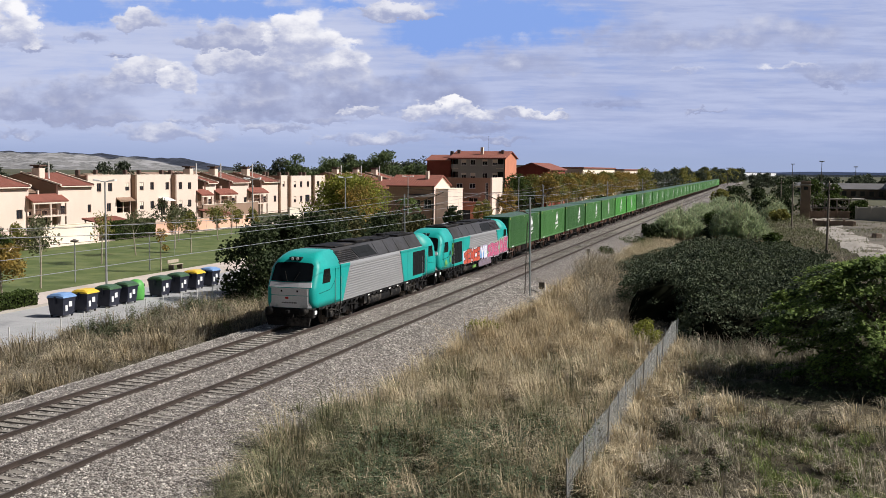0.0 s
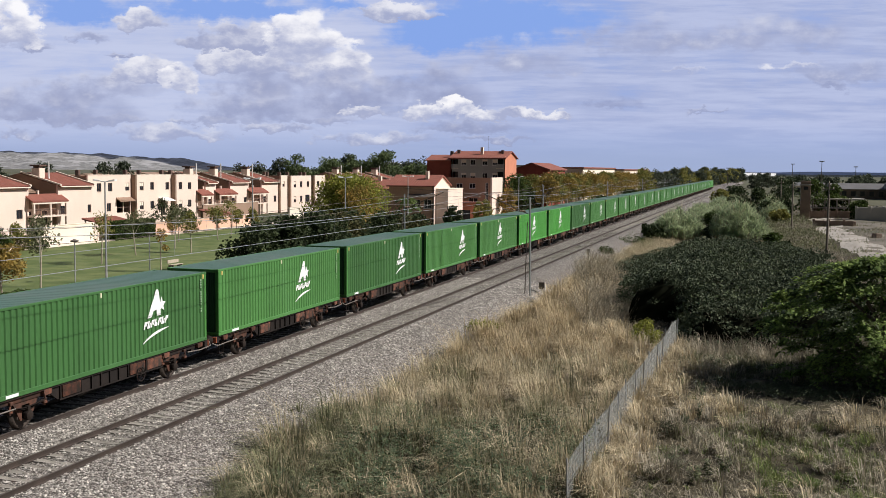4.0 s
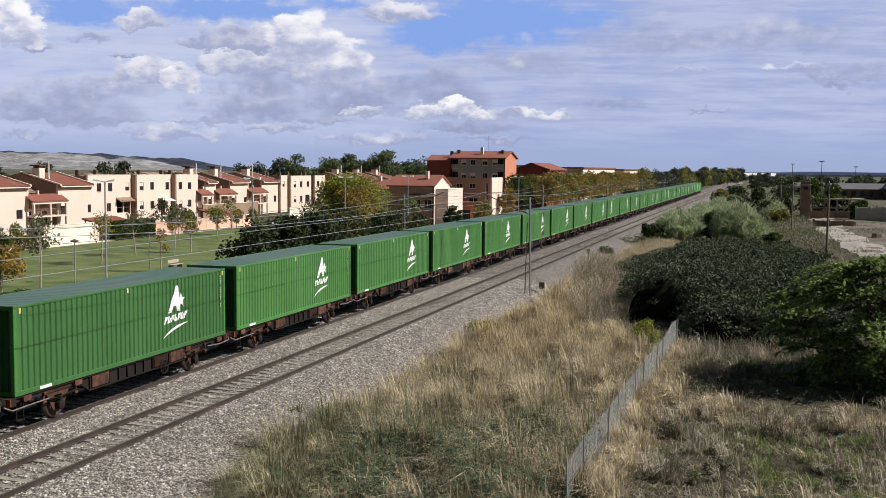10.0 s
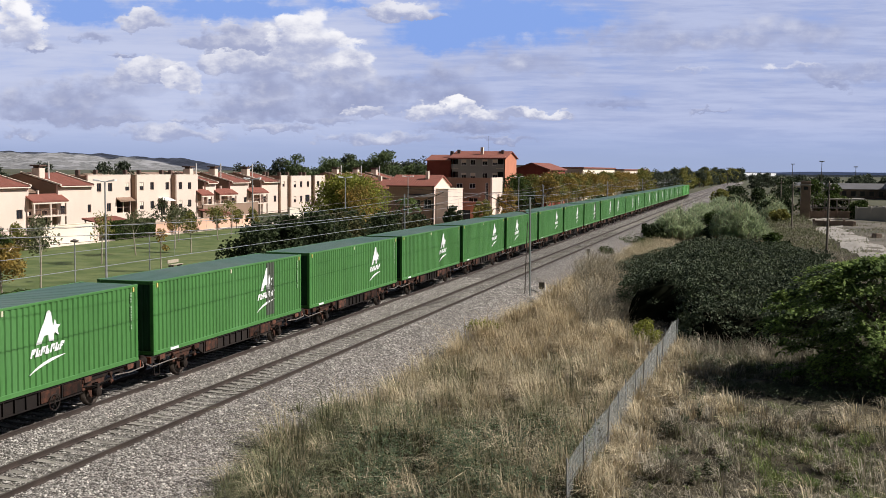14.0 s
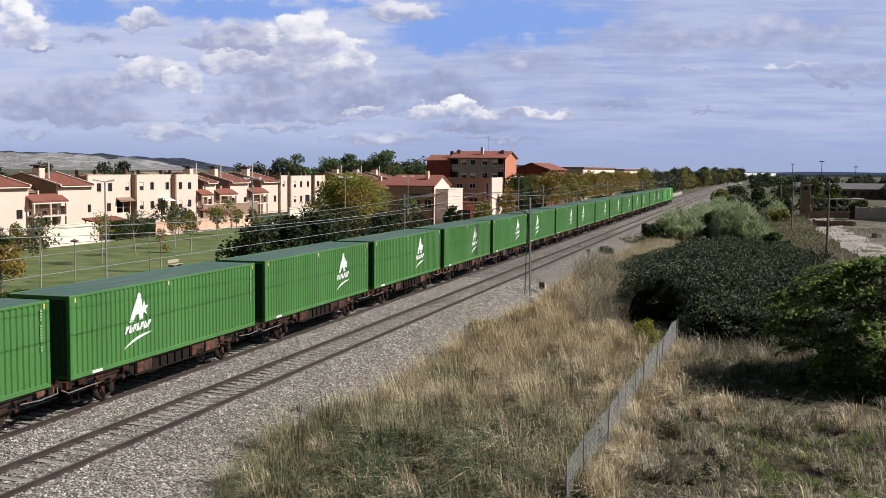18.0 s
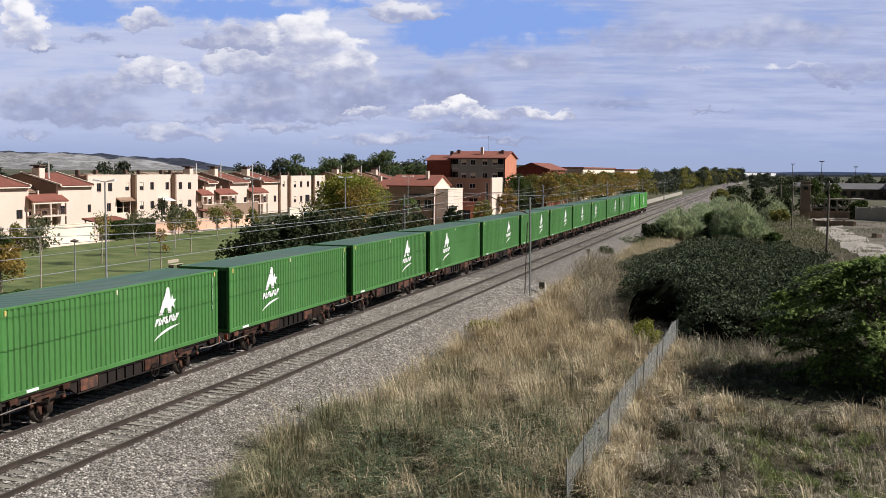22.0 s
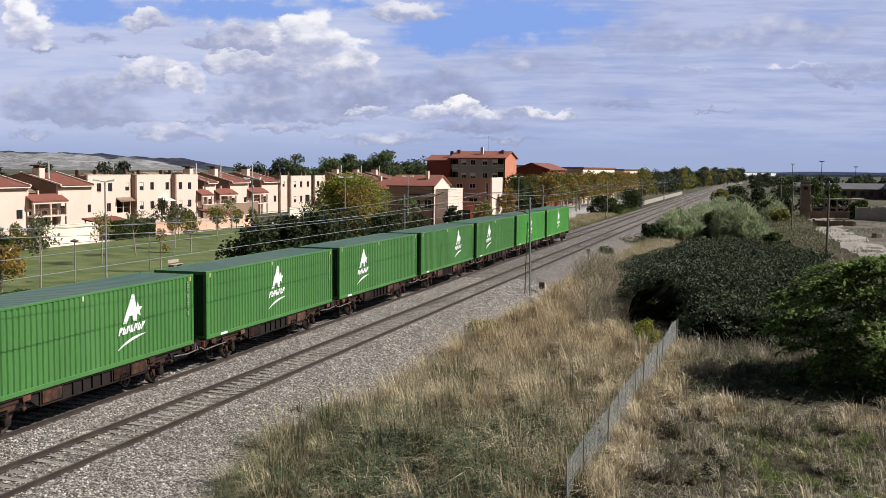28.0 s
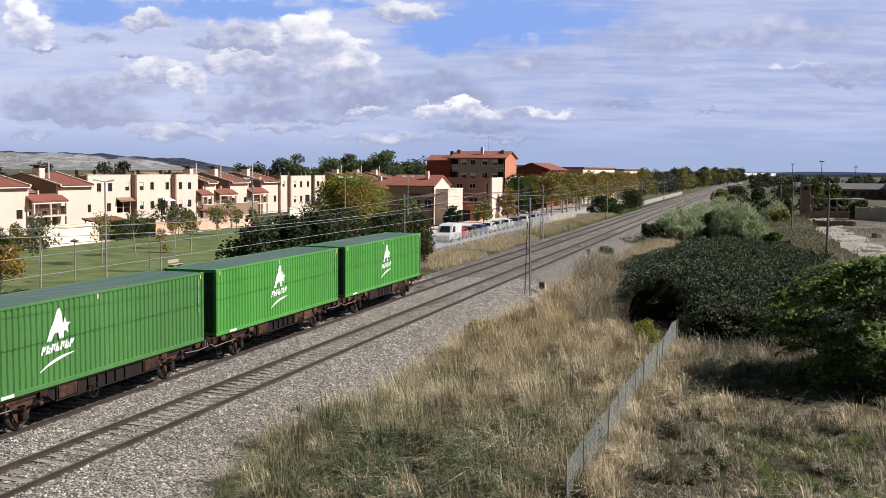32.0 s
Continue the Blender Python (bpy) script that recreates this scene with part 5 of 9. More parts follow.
def spray_paint(th, H):
    """Sprayed letter-like forms along the flank that faces the camera (its own -x side, as it runs backwards)."""
    rng = random.Random(11)
    def paint(nm, c1, c2):
        return surface(nm, c1, c2, 2.5, 0.5, 0.0, fine=8.0)
    P_W = paint("white_spray", (0.75, 0.75, 0.78), (0.62, 0.66, 0.74))
    P_R = paint("orange_red_spray", (0.50, 0.05, 0.035), (0.60, 0.13, 0.06))
    P_P = paint("pink_spray", (0.50, 0.06, 0.17), (0.60, 0.16, 0.28))
    P_B = paint("blue_spray", (0.10, 0.30, 0.62), (0.14, 0.38, 0.66))
    P_L = paint("lilac_spray", (0.45, 0.38, 0.62), (0.56, 0.50, 0.66))
    P_Y = paint("yellow_green_spray", (0.25, 0.50, 0.10), (0.20, 0.45, 0.12))
    P_K = paint("black_spray", (0.02, 0.015, 0.02), (0.04, 0.03, 0.04))
    P_D = paint("dull_lilac_spray", (0.24, 0.20, 0.27), (0.17, 0.12, 0.13))
    X = -1.474

    def lay(nm, poly, depth, m):
        # distances run from the corner that leads in the train
        part(nm, slab_yz([(H - a, b) for a, b in poly], X - 0.004, X - depth), m, th, "sprayed paint form")
    # thick slanting strokes: (start, end) in shares of a letter's box
    forms = [[((0.1, 0), (0.1, 1)), ((0.1, 0.92), (0.85, 0.75)), ((0.85, 0.75), (0.15, 0.45)), ((0.3, 0.45), (0.95, 0.02))],
             [((0.05, 0), (0.45, 1)), ((0.45, 1), (0.92, 0)), ((0.2, 0.32), (0.8, 0.32))],
             [((0.12, 0), (0.12, 1)), ((0.12, 0.95), (0.9, 0.95)), ((0.12, 0.5), (0.75, 0.5)), ((0.12, 0.05), (0.9, 0.08))],
             [((0.12, 0), (0.12, 1)), ((0.12, 0.45), (0.9, 1)), ((0.2, 0.5), (0.95, 0))],
             [((0.9, 0.9), (0.15, 0.75)), ((0.15, 0.75), (0.85, 0.4)), ((0.85, 0.4), (0.75, 0.08)), ((0.75, 0.08), (0.05, 0.06))],
             [((0.15, 0.1), (0.15, 0.9)), ((0.15, 0.9), (0.85, 0.9)), ((0.85, 0.9), (0.85, 0.1)), ((0.85, 0.1), (0.15, 0.1))],
             [((0.06, 0), (0.12, 1)), ((0.12, 1), (0.5, 0.35)), ((0.5, 0.35), (0.88, 1)), ((0.88, 1), (0.94, 0))],
             [((0.9, 0.92), (0.18, 0.9)), ((0.18, 0.9), (0.12, 0.1)), ((0.12, 0.1), (0.9, 0.06))],
             [((0.05, 1), (0.5, 0.5)), ((0.95, 1), (0.5, 0.5)), ((0.5, 0.5), (0.45, 0))]]

    def stroke(nm, y0, z0, w, h, tilt, pts, t, depth, m):
        (a, b), (c, d) = pts
        p = Vector((y0 + a * w + tilt * b * h, z0 + b * h))
        r = Vector((y0 + c * w + tilt * d * h, z0 + d * h))
        u = (r - p).normalized() * t
        n = Vector((-u.y, u.x))
        lay(nm, [tuple(q) for q in (p - u * 0.8 + n * 0.75, p - u * 0.8 - n * 0.75, p - n, r - n, r + u * 0.8 - n * 0.75, r + u * 0.8 + n * 0.75, r + n, p + n)], depth, m)
    runs = [(5.7, 10.6, 5, P_R, P_K, 1.14, 1.98, (4, 2, 6, 7, 2)), (10.9, 12.9, 2, P_W, P_L, 1.2, 2.0, (8, 2)), (13.1, 17.2, 5, P_P, P_W, 1.1, 2.05, (4, 5, 0, 2, 3)), (17.5, 20.3, 4, P_P, P_W, 1.2, 2.3, (0, 1, 2, 3))]
    lay("spray_field", [(5.4, 1.16), (12.8, 1.16), (12.8, 1.9), (9.0, 2.02), (6.2, 2.06), (5.3, 1.9)], 0.007, P_B)
    lay("spray_field", [(5.55, 1.12), (10.65, 1.12), (10.7, 2.1), (8.0, 2.12), (5.5, 2.08)], 0.0085, P_W)
    lay("spray_field", [(12.9, 1.16), (20.4, 1.16), (20.4, 2.2), (18.5, 2.45), (16.0, 2.2), (13.2, 2.1)], 0.007, paint("turquoise_spray", (0.10, 0.42, 0.32), (0.35, 0.45, 0.12)))
    for a, b, n, m, edge, z0, z1, kinds in runs:
        w = (b - a) / n
        for k in range(n):
            y0, h = a + w * k + 0.05 * w, (z1 - z0) * rng.uniform(0.9, 1.08)
            tilt = rng.uniform(-0.12, 0.12)
            d = 0.0004 * k
            for i, st in enumerate(forms[kinds[k]]):
                if m is P_P:
                    stroke("spray_edge", y0, z0, w * 0.86, h, tilt, st, 0.185, 0.0155 + d + 0.0011 * i, P_K)
                stroke("spray_outline", y0, z0, w * 0.86, h, tilt, st, 0.20 if m is P_R else 0.225, 0.010 + d + 0.0012 * i, edge)
            for i, st in enumerate(forms[kinds[k]]):
                stroke("spray_letter", y0, z0, w * 0.86, h, tilt, st, 0.14, 0.021 + d + 0.0012 * i, m)
            stroke("spray_shine", y0, z0, w * 0.86, h, tilt, forms[kinds[k]][1], 0.014, 0.0285 + d, P_K if m is not P_W else P_L)
    for k in range(5):
        lay("spray_letter", blob(rng, 10.6 + 0.85 * k, 0.70, 0.8, 0.42), 0.01, P_D)
    for k in range(3):
        lay("spray_letter", blob(rng, 8.4 + 0.4 * k, 0.66, 0.2, 0.22), 0.02, P_Y)
    lay("spray_field", [(10.3, 0.46), (14.2, 0.46), (14.2, 0.98), (10.3, 0.98)], 0.006, P_D)
    # quick thin tags on the cab
    for y0, z0, w, h, kinds, m in ((0.45, 1.30, 0.40, 0.42, (4, 5, 3, 1), P_Y), (1.65, 1.52, 0.34, 0.36, (4, 8, 3), P_Y), (2.3, 1.95, 0.34, 0.95, (8, 4), P_Y), (1.75, 2.0, 0.26, 0.3, (8, 3), P_K), (2.4, 1.4, 0.26, 0.4, (3, 4), P_K)):
        for k, kind in enumerate(kinds):
            for i, st in enumerate(forms[kind]):
                stroke("spray_scribble", y0 + k * w * 0.52, z0 + 0.09 * (k % 2), w * 0.8, h, 0.3 - 0.35 * k, st, 0.022, 0.011 + 0.0008 * i, m)


TRAIN.append((locomotive("teal and silver-grey diesel locomotive leading the train", False), FRONT - 44.5 + HALF_L))
second = locomotive("teal and silver-grey diesel locomotive with sprayed graffiti on its flank", True)
second["backwards"] = 1
TRAIN.append((second, FRONT - 22.1 + HALF_L))


# ---------------------------------------------------------------- buildings
def wall_x(y0, y1, z0, z1, holes, x, depth=0.28):
    """A wall that faces +x, its outer face at x, with openings (y0, y1, z0, z1) through it."""
    ys = sorted({y0, y1, *[q for h in holes for q in h[:2]]})
    zs = sorted({z0, z1, *[q for h in holes for q in h[2:]]})
    sh = Shape()
    for a, b in zip(zs[:-1], zs[1:]):
        start = None
        for c, d in list(zip(ys[:-1], ys[1:])) + [(y1, None)]:
            solid = d is not None and not any(h[0] <= c and d <= h[1] and h[2] <= a and b <= h[3] for h in holes)
            if solid and start is None:
                start = c
            if not solid and start is not None:
                sh.box(x - depth, x, start, c, a, b)
                start = None
    return sh


def wall_y(x0, x1, z0, z1, holes, y, depth=0.28):
    """The same for a wall that faces -y, its outer face at y."""
    s = wall_x(x0, x1, z0, z1, holes, 0.0, depth)
    t = Shape()
    t.v = [(b, y - a, c) for a, b, c in s.v]
    t.f = s.f
    return t


def window_x(th, y0, y1, z0, z1, x, cross=True, shutter=0.0, sill=True):
    """A window in a wall that faces +x: frame, pane, sill, half-lowered blind."""
    f = Shape()
    w = 0.06
    f.box(x - 0.14, x - 0.07, y0, y1, z0, z0 + w)
    f.box(x - 0.14, x - 0.07, y0, y1, z1 - w, z1)
    f.box(x - 0.14, x - 0.07, y0, y0 + w, z0 + w, z1 - w)
    f.box(x - 0.14, x - 0.07, y1 - w, y1, z0 + w, z1 - w)
    if cross:
        m = (y0 + y1) / 2
        f.box(x - 0.14, x - 0.075, m - w / 2, m + w / 2, z0 + w, z1 - w)
    win = part("window", f, M_FRAME, th, "dark brown window frame")
    part("pane", Shape().box(x - 0.115, x - 0.10, y0 + w, y1 - w, z0 + w, z1 - w), M_PANE, win)
    if shutter:
        part("blind", Shape().box(x - 0.098, x - 0.08, y0 + w, y1 - w, z1 - w - shutter * (z1 - z0), z1 - w), M_PALE, win, "half-lowered pale blind")
    if sill:
        part("sill", Shape().box(x - 0.1, x + 0.05, y0 - 0.05, y1 + 0.05, z0 - 0.07, z0 - 0.003, 0.01), M_PALE, win)
    return win


def window_y(th, x0, x1, z0, z1, y, shutter=0.0):
    f = Shape()
    w = 0.07
    f.box(x0, x1, y + 0.07, y + 0.14, z0, z0 + w)
    f.box(x0, x1, y + 0.07, y + 0.14, z1 - w, z1)
    f.box(x0, x0 + w, y + 0.07, y + 0.14, z0 + w, z1 - w)
    f.box(x1 - w, x1, y + 0.07, y + 0.14, z0 + w, z1 - w)
    m = (x0 + x1) / 2
    f.box(m - w / 2, m + w / 2, y + 0.075, y + 0.14, z0 + w, z1 - w)
    win = part("window", f, M_WHITE, th, "white window frame")
    part("pane", Shape().box(x0 + w, x1 - w, y + 0.10, y + 0.115, z0 + w, z1 - w), M_PANE, win)
    if shutter:
        part("blind", Shape().box(x0 + w, x1 - w, y + 0.08, y + 0.098, z1 - w - shutter * (z1 - z0), z1 - w), M_PALE, win, "half-lowered pale blind")
    part("sill", Shape().box(x0 - 0.05, x1 + 0.05, y - 0.06, y + 0.1, z0 - 0.08, z0 - 0.003, 0.01), M_WHITE, win)
    return win


def roof_slope(y0, y1, x0, z0, x1, z1, thick=0.16):
    """A tiled slope from its eave (x0, z0) to its ridge (x1, z1), with rolls that run down it."""
    sh = Shape()
    n = max(4, int((y1 - y0) / 0.42))
    pts = []
    for k in range(n):
        y = y0 + (y1 - y0) * k / n
        w = (y1 - y0) / n
        pts += [(y, 0.0), (y + 0.25 * w, 0.055), (y + 0.5 * w, 0.07), (y + 0.75 * w, 0.055)]
    pts.append((y1, 0.0))
    lo = [(x0, y, z0 + b) for y, b in pts]
    hi = [(x1, y, z1 + b) for y, b in pts]
    sh.loft([lo, hi] if x0 > x1 else [hi, lo], closed=False)
    s = Shape()
    s.prism([(x0, z0 - 0.01), (x1, z1 - 0.01), (x1, z1 - thick), (x0, z0 - thick)], "y", y0, y1)
    sh.add(s.v, s.f)
    return sh


def townhouse(X, y0, y1, recess, label, wins=(), zg=-0.4, chimney=True):
    """Pitched house: main block from y0 to y1 at the facade X; before it (towards -y) a set-back part of that width with porch and terrace."""
    th = thing("townhouse", label, "house", "row of townhouses", (X, y0, zg))
    W, E, RZ, D = y1 - y0, 6.25, 7.85, 9.0
    holes = [(a - y0, b - y0, c - zg, d - zg) for a, b, c, d in wins]
    part("wall", wall_x(0, W, 0, E, holes, 0), M_CREAM, th, "cream rendered front wall")
    for a, b, c, d in holes:
        window_x(th, a, b, c, d, 0)
    gable = [(-0.002, 0), (-0.002, E), (-6.0, RZ), (-D, E + 0.9), (-D, 0)]
    for y, m in ((0.0, M_BROWN), (W - 0.28, M_BROWN)):
        part("gable_wall", Shape().prism([(a - 0.28, b - 0.02) for a, b in gable], "y", y, y + 0.28), m, th, "brown rendered side wall")
    part("back_wall", Shape().box(-D - 0.28, -D, 0.28, W - 0.28, 0, E + 0.8), M_BROWN, th)
    r = part("roof", roof_slope(0.1, W - 0.1, 0.45, E - 0.15, -6.0, RZ), M_TERRA, th, "red tiled roof slope")
    part("back_slope", roof_slope(0.1, W - 0.1, -D - 0.4, E + 0.75, -6.0, RZ), M_TERRA, r)
    for y in (-0.06, W - 0.2):
        part("verge", Shape().prism([(0.5, E - 0.12), (0.5, E + 0.10), (-6.0, RZ + 0.24), (-6.0, RZ + 0.04)], "y", y, y + 0.26), M_PALE, r, "pale verge coping")
    part("gutter", Shape().box(0.42, 0.54, 0.1, W - 0.1, E - 0.32, E - 0.18, 0.02), M_PALE, th)
    if chimney:
        c = part("chimney", Shape().box(-4.6, -3.3, 0.5, 1.7, 6.6, 8.55, 0.03), M_CREAM, th, "cream chimney stack with dark cap")
        cap = Shape()
        cap.box(-4.75, -3.15, 0.3, 1.9, 8.80, 9.02, 0.02)
        cap.box(-4.4, -3.5, 0.65, 1.55, 8.55, 8.80)
        part("chimney_cap", cap, M_FRAME, c)
        part("flue", Shape().tube((-3.0, 2.1, 6.6), (-3.0, 2.1, 9.5), 0.11, n=8), M_WHITE, c, "white flue pipe")
    if recess:
        part("recess_wall", wall_x(-recess, -0.0, 0, 5.3, [(-recess + 0.6, -recess + 1.5, 3.3, 5.0), (-1.7, -0.7, 3.5, 4.7)], -3.4), M_BROWN, th, "set-back brown wall")
        window_x(th, -recess + 0.6, -recess + 1.5, 3.3, 5.0, -3.4, sill=False)
        window_x(th, -1.7, -0.7, 3.5, 4.7, -3.4)
        part("back_roof", roof_slope(-recess, 0.0, -3.2, 5.3, -7.5, 7.0), M_BROWN, th, "brown tiled back roof")
        part("terrace_floor", Shape().box(-3.4, -0.3, -recess, 0, 2.85, 3.1), M_CREAM, th)
        part("parapet", Shape().box(-0.5, -0.28, -recess, -0.02, 3.1, 4.9), M_BROWN, th, "brown terrace parapet")
        for y in (-recess + 2.2, -recess + 0.05):
            part("terrace_post", Shape().box(-0.52, -0.24, y, y + 0.3, 3.1, 5.55, 0.02), M_CREAM, th)
        part("porch_roof", roof_slope(-recess - 0.6, 0.9, 1.15, 4.15, -0.3, 5.05), M_TERRA, th, "small red porch roof")
        part("porch_beam", Shape().box(0.85, 1.1, -recess - 0.5, 0.8, 3.78, 4.0), M_PALE, th)
        part("porch_wall", wall_x(-recess, 0.0, 0, 2.85, [(-recess + 0.5, -recess + 1.7, 1.6, 2.75), (-2.2, -1.1, 0.9, 2.75)], -0.9), M_CREAM, th)
        window_x(th, -recess + 0.5, -recess + 1.7, 1.6, 2.75, -0.9)
        window_x(th, -2.2, -1.1, 0.9, 2.75, -0.9, sill=False)
        up = part("upper_porch_wall", wall_x(-recess, 0.0, 2.85, 4.6, [(-recess + 0.4, -recess + 1.6, 2.9, 4.1), (-1.6, -0.4, 2.95, 4.1)], -0.7), M_CREAM, th)
        rail = Shape()
        rail.box(0.95, 1.02, -recess - 0.3, 0.6, 2.95, 3.03)
        for k in range(int((recess + 0.9) / 0.28)):
            rail.box(0.96, 1.0, -recess - 0.3 + 0.28 * k, -recess - 0.26 + 0.28 * k, 2.2, 2.95)
        part("balcony_rail", rail, M_FRAME, th, "dark balcony railing")
        part("balcony_slab", Shape().box(-0.7, 1.1, -recess - 0.4, 0.7, 2.0, 2.2), M_CREAM, th)
        for y in (-recess - 0.35, -recess / 2, 0.35):
            part("porch_post", Shape().box(0.82, 1.08, y, y + 0.28, 0, 3.8, 0.02), M_CREAM, th)
    return th


def flat_house(X, y0, y1, label, wins=(), porch=None, zg=-0.4, top=7.15, depth=8.0, side=M_BROWN):
    th = thing("townhouse", label, "house", "row of townhouses", (X, y0, zg))
    W, H = y1 - y0, top - zg
    holes = [(a - y0, b - y0, c - zg, d - zg) for a, b, c, d in wins]
    if porch:
        holes.append((porch[0] - y0, porch[1] - y0, porch[2] - zg, porch[3] - zg))
    part("wall", wall_x(0, W, 0, H, holes, 0), M_CREAM, th, "cream rendered front wall")
    for k, (a, b, c, d) in enumerate(holes[:len(wins)]):
        window_x(th, a, b, c, d, 0, shutter=0.45 if (k + int(y0)) % 3 == 0 else 0.0)
    for y in (0.0, W - 0.28):
        part("side_wall", Shape().box(-depth, -0.28, y, y + 0.28, 0, H - 0.05), side, th, "brown rendered side wall")
    part("back_wall", Shape().box(-depth - 0.28, -depth, 0, W, 0, H - 0.05), side, th)
    part("flat_roof", Shape().box(-depth, -0.28, 0.28, W - 0.28, H - 0.55, H - 0.4), M_CONCRETE, th, "flat roof behind the parapet")
    part("coping", Shape().box(-0.34, 0.05, -0.03, W + 0.03, H, H + 0.07, 0.01), M_PALE, th, "pale parapet coping")
    if porch:
        a, b, c, d = holes[-1]
        part("porch_back", Shape().box(-1.9, -1.75, a - 0.3, b + 0.3, c, d), M_PANE, th, "dark glazed porch")
        part("porch_soffit", Shape().box(-1.75, -0.28, a - 0.3, b + 0.3, d, d + 0.1), M_BROWN, th)
        part("porch_roof", roof_slope(a - 0.2, b + 0.2, 0.8, d - 0.08, 0.02, d + 0.35), M_BROWN, th, "brown porch roof")
        for y in (a, (a + b) / 2, b - 0.14):
            part("porch_post", Shape().box(-0.2, -0.06, y, y + 0.14, c, d), M_FRAME if y != (a + b) / 2 else M_PALE, th)
        part("porch_rail", Shape().box(-0.18, -0.10, a, b, c + 0.75, c + 0.85), M_FRAME, th)
    cw = Shape()
    for y in (W * 0.3, W * 0.7):
        cw.box(-4.5, -3.9, y, y + 0.5, H - 0.4, H + 0.75, 0.03)
    part("vent_stack", cw, M_FRAME, th, "dark roof vents")
    return th


def build_terrace():
    pit = "cream townhouse with red tiled roof and brown gable"
    flt = "flat-roofed cream townhouse with small dark windows"
    win = lambda y: (y, y + 1.1, 1.75, 2.95)
    townhouse(-93, 111.2, 119.04, 5.0, pit, [(116.6, 117.8, 1.5, 2.7)])
    townhouse(-93, 125.17, 133.03, 6.13, pit, [(125.7, 126.9, 1.8, 2.95), (131.9, 133.0 - 0.3, 1.8, 2.95)])
    townhouse(-93, 97.2, 105.0, 0, pit)
    # the stepped flat-roofed group
    flat_house(-94, 133.4, 144.4, flt, [(135.6, 136.7, 4.7, 5.95), (138.4, 139.5, 4.7, 5.95), (142.9, 144.0, 4.75, 5.95), (138.0, 139.1, 1.7, 2.95)], (140.6, 144.2, 1.4, 3.35))
    flat_house(-93, 144.54, 154.4, flt, [(145.3, 146.4, 4.8, 6.0), (148.3, 149.4, 4.8, 6.0), (152.8, 153.9, 4.75, 5.95), (145.3, 146.4, 1.8, 3.0), (148.3, 149.4, 1.8, 3.0), (151.3, 152.6, 0.6, 2.9)])
    flat_house(-92, 154.5, 161.4, flt, [(155.2, 156.3, 4.8, 5.95), (158.1, 159.2, 4.75, 5.9), (155.2, 156.3, 1.8, 3.0), (158.1, 159.2, 1.8, 3.0)])
    part_y = [(164.0, 167.6, 2.6), (172.8, 180.0, 5.2), (185.4, 192.6, 5.4)]
    for a, b, r in part_y:
        townhouse(-92, a, b, r, pit, [win(a + 0.7), win(b - 1.9)] if b - a > 5 else [win(a + 0.8)])
    flat_house(-91.4, 192.7, 195.7, flt, [(193.4, 194.4, 4.7, 5.8)], top=6.85)
    flat_house(-90.6, 195.8, 205.6, flt, [(197.0, 198.1, 4.5, 5.7), (200.0, 201.1, 4.5, 5.7), (203.4, 204.5, 4.5, 5.7), (197.0, 198.1, 1.5, 2.7), (200.0, 201.1, 1.5, 2.7), (202.6, 204.8, 1.4, 2.9)], top=6.8)
    flat_house(-90, 206.2, 211.5, flt, [(207.2, 208.3, 4.5, 5.7), (207.2, 208.3, 1.5, 2.7)], top=6.8)
    # more of the same row behind the large trees
    for a in (221.0, 233.5, 246.0):
        townhouse(-88, a, a + 7.5, 4.8, pit, [win(a + 0.7), win(a + 5.5)])
    # white awning over a garden door
    aw = Shape().prism([(-93.05, 3.55), (-91.5, 3.0), (-91.5, 2.94), (-93.05, 3.46)], "y", 150.6, 153.6)
    tagged(part("awning", aw, M_WHITE), "white canvas awning over a garden door", "awning")


def build_gardens():
    def wall(name, x, y0, y1, z0, z1, m, label):
        th = thing(name, label, "wall", kind="structure", at=(x, y0, z0))
        part("wall_body", Shape().box(-0.25, 0, 0, y1 - y0, 0, z1 - z0), m, th)
        part("coping", Shape().box(-0.31, 0.06, -0.02, y1 - y0 + 0.02, z1 - z0, z1 - z0 + 0.08, 0.015), M_PALE, th)
    m_sal = surface("salmon_render", (0.66, 0.42, 0.31), (0.60, 0.38, 0.28), 0.3, 0.9, 0.08, fine=10.0)
    wall("garden_wall", -76, 60, 97.5, -0.6, 1.55, M_CREAM, "cream rendered garden wall")
    wall("garden_wall", -76, 97.6, 109.0, -0.6, 1.75, M_PALE, "pale rendered garden wall")
    wall("garden_wall", -76, 109.1, 119.0, -0.6, 1.5, M_CREAM, "cream rendered garden wall")
    wall("garden_wall", -76, 119.1, 150.0, -0.6, 1.15, m_sal, "salmon rendered garden wall")
    wall("garden_wall", -86, 152.5, 172.0, -0.6, 2.35, M_BROWN, "tall brown garden wall")
    wall("garden_wall", -80, 172.2, 215.0, -0.6, 1.4, M_PALE, "pale garden wall")

    def carport(x, y0, y1, z, label):
        th = thing("carport", label, "carport", "garden sheds", (x, y0, -0.5))
        part("roof", roof_slope(0, y1 - y0, 1.6, z, -1.8, z + 0.75), M_TERRA, th, "red tiled roof")
        for y in (0.2, y1 - y0 - 0.35):
            for q in (1.3, -1.5):
                part("post", Shape().box(q, q + 0.16, y, y + 0.16, 0, z + (0.0 if q > 0 else 0.6)), M_WOOD, th)
    carport(-82, 117.5, 125.0, 1.5, "garden carport with a red tiled roof")
    carport(-82, 147.0, 152.2, 1.6, "garden shelter with a red tiled roof")


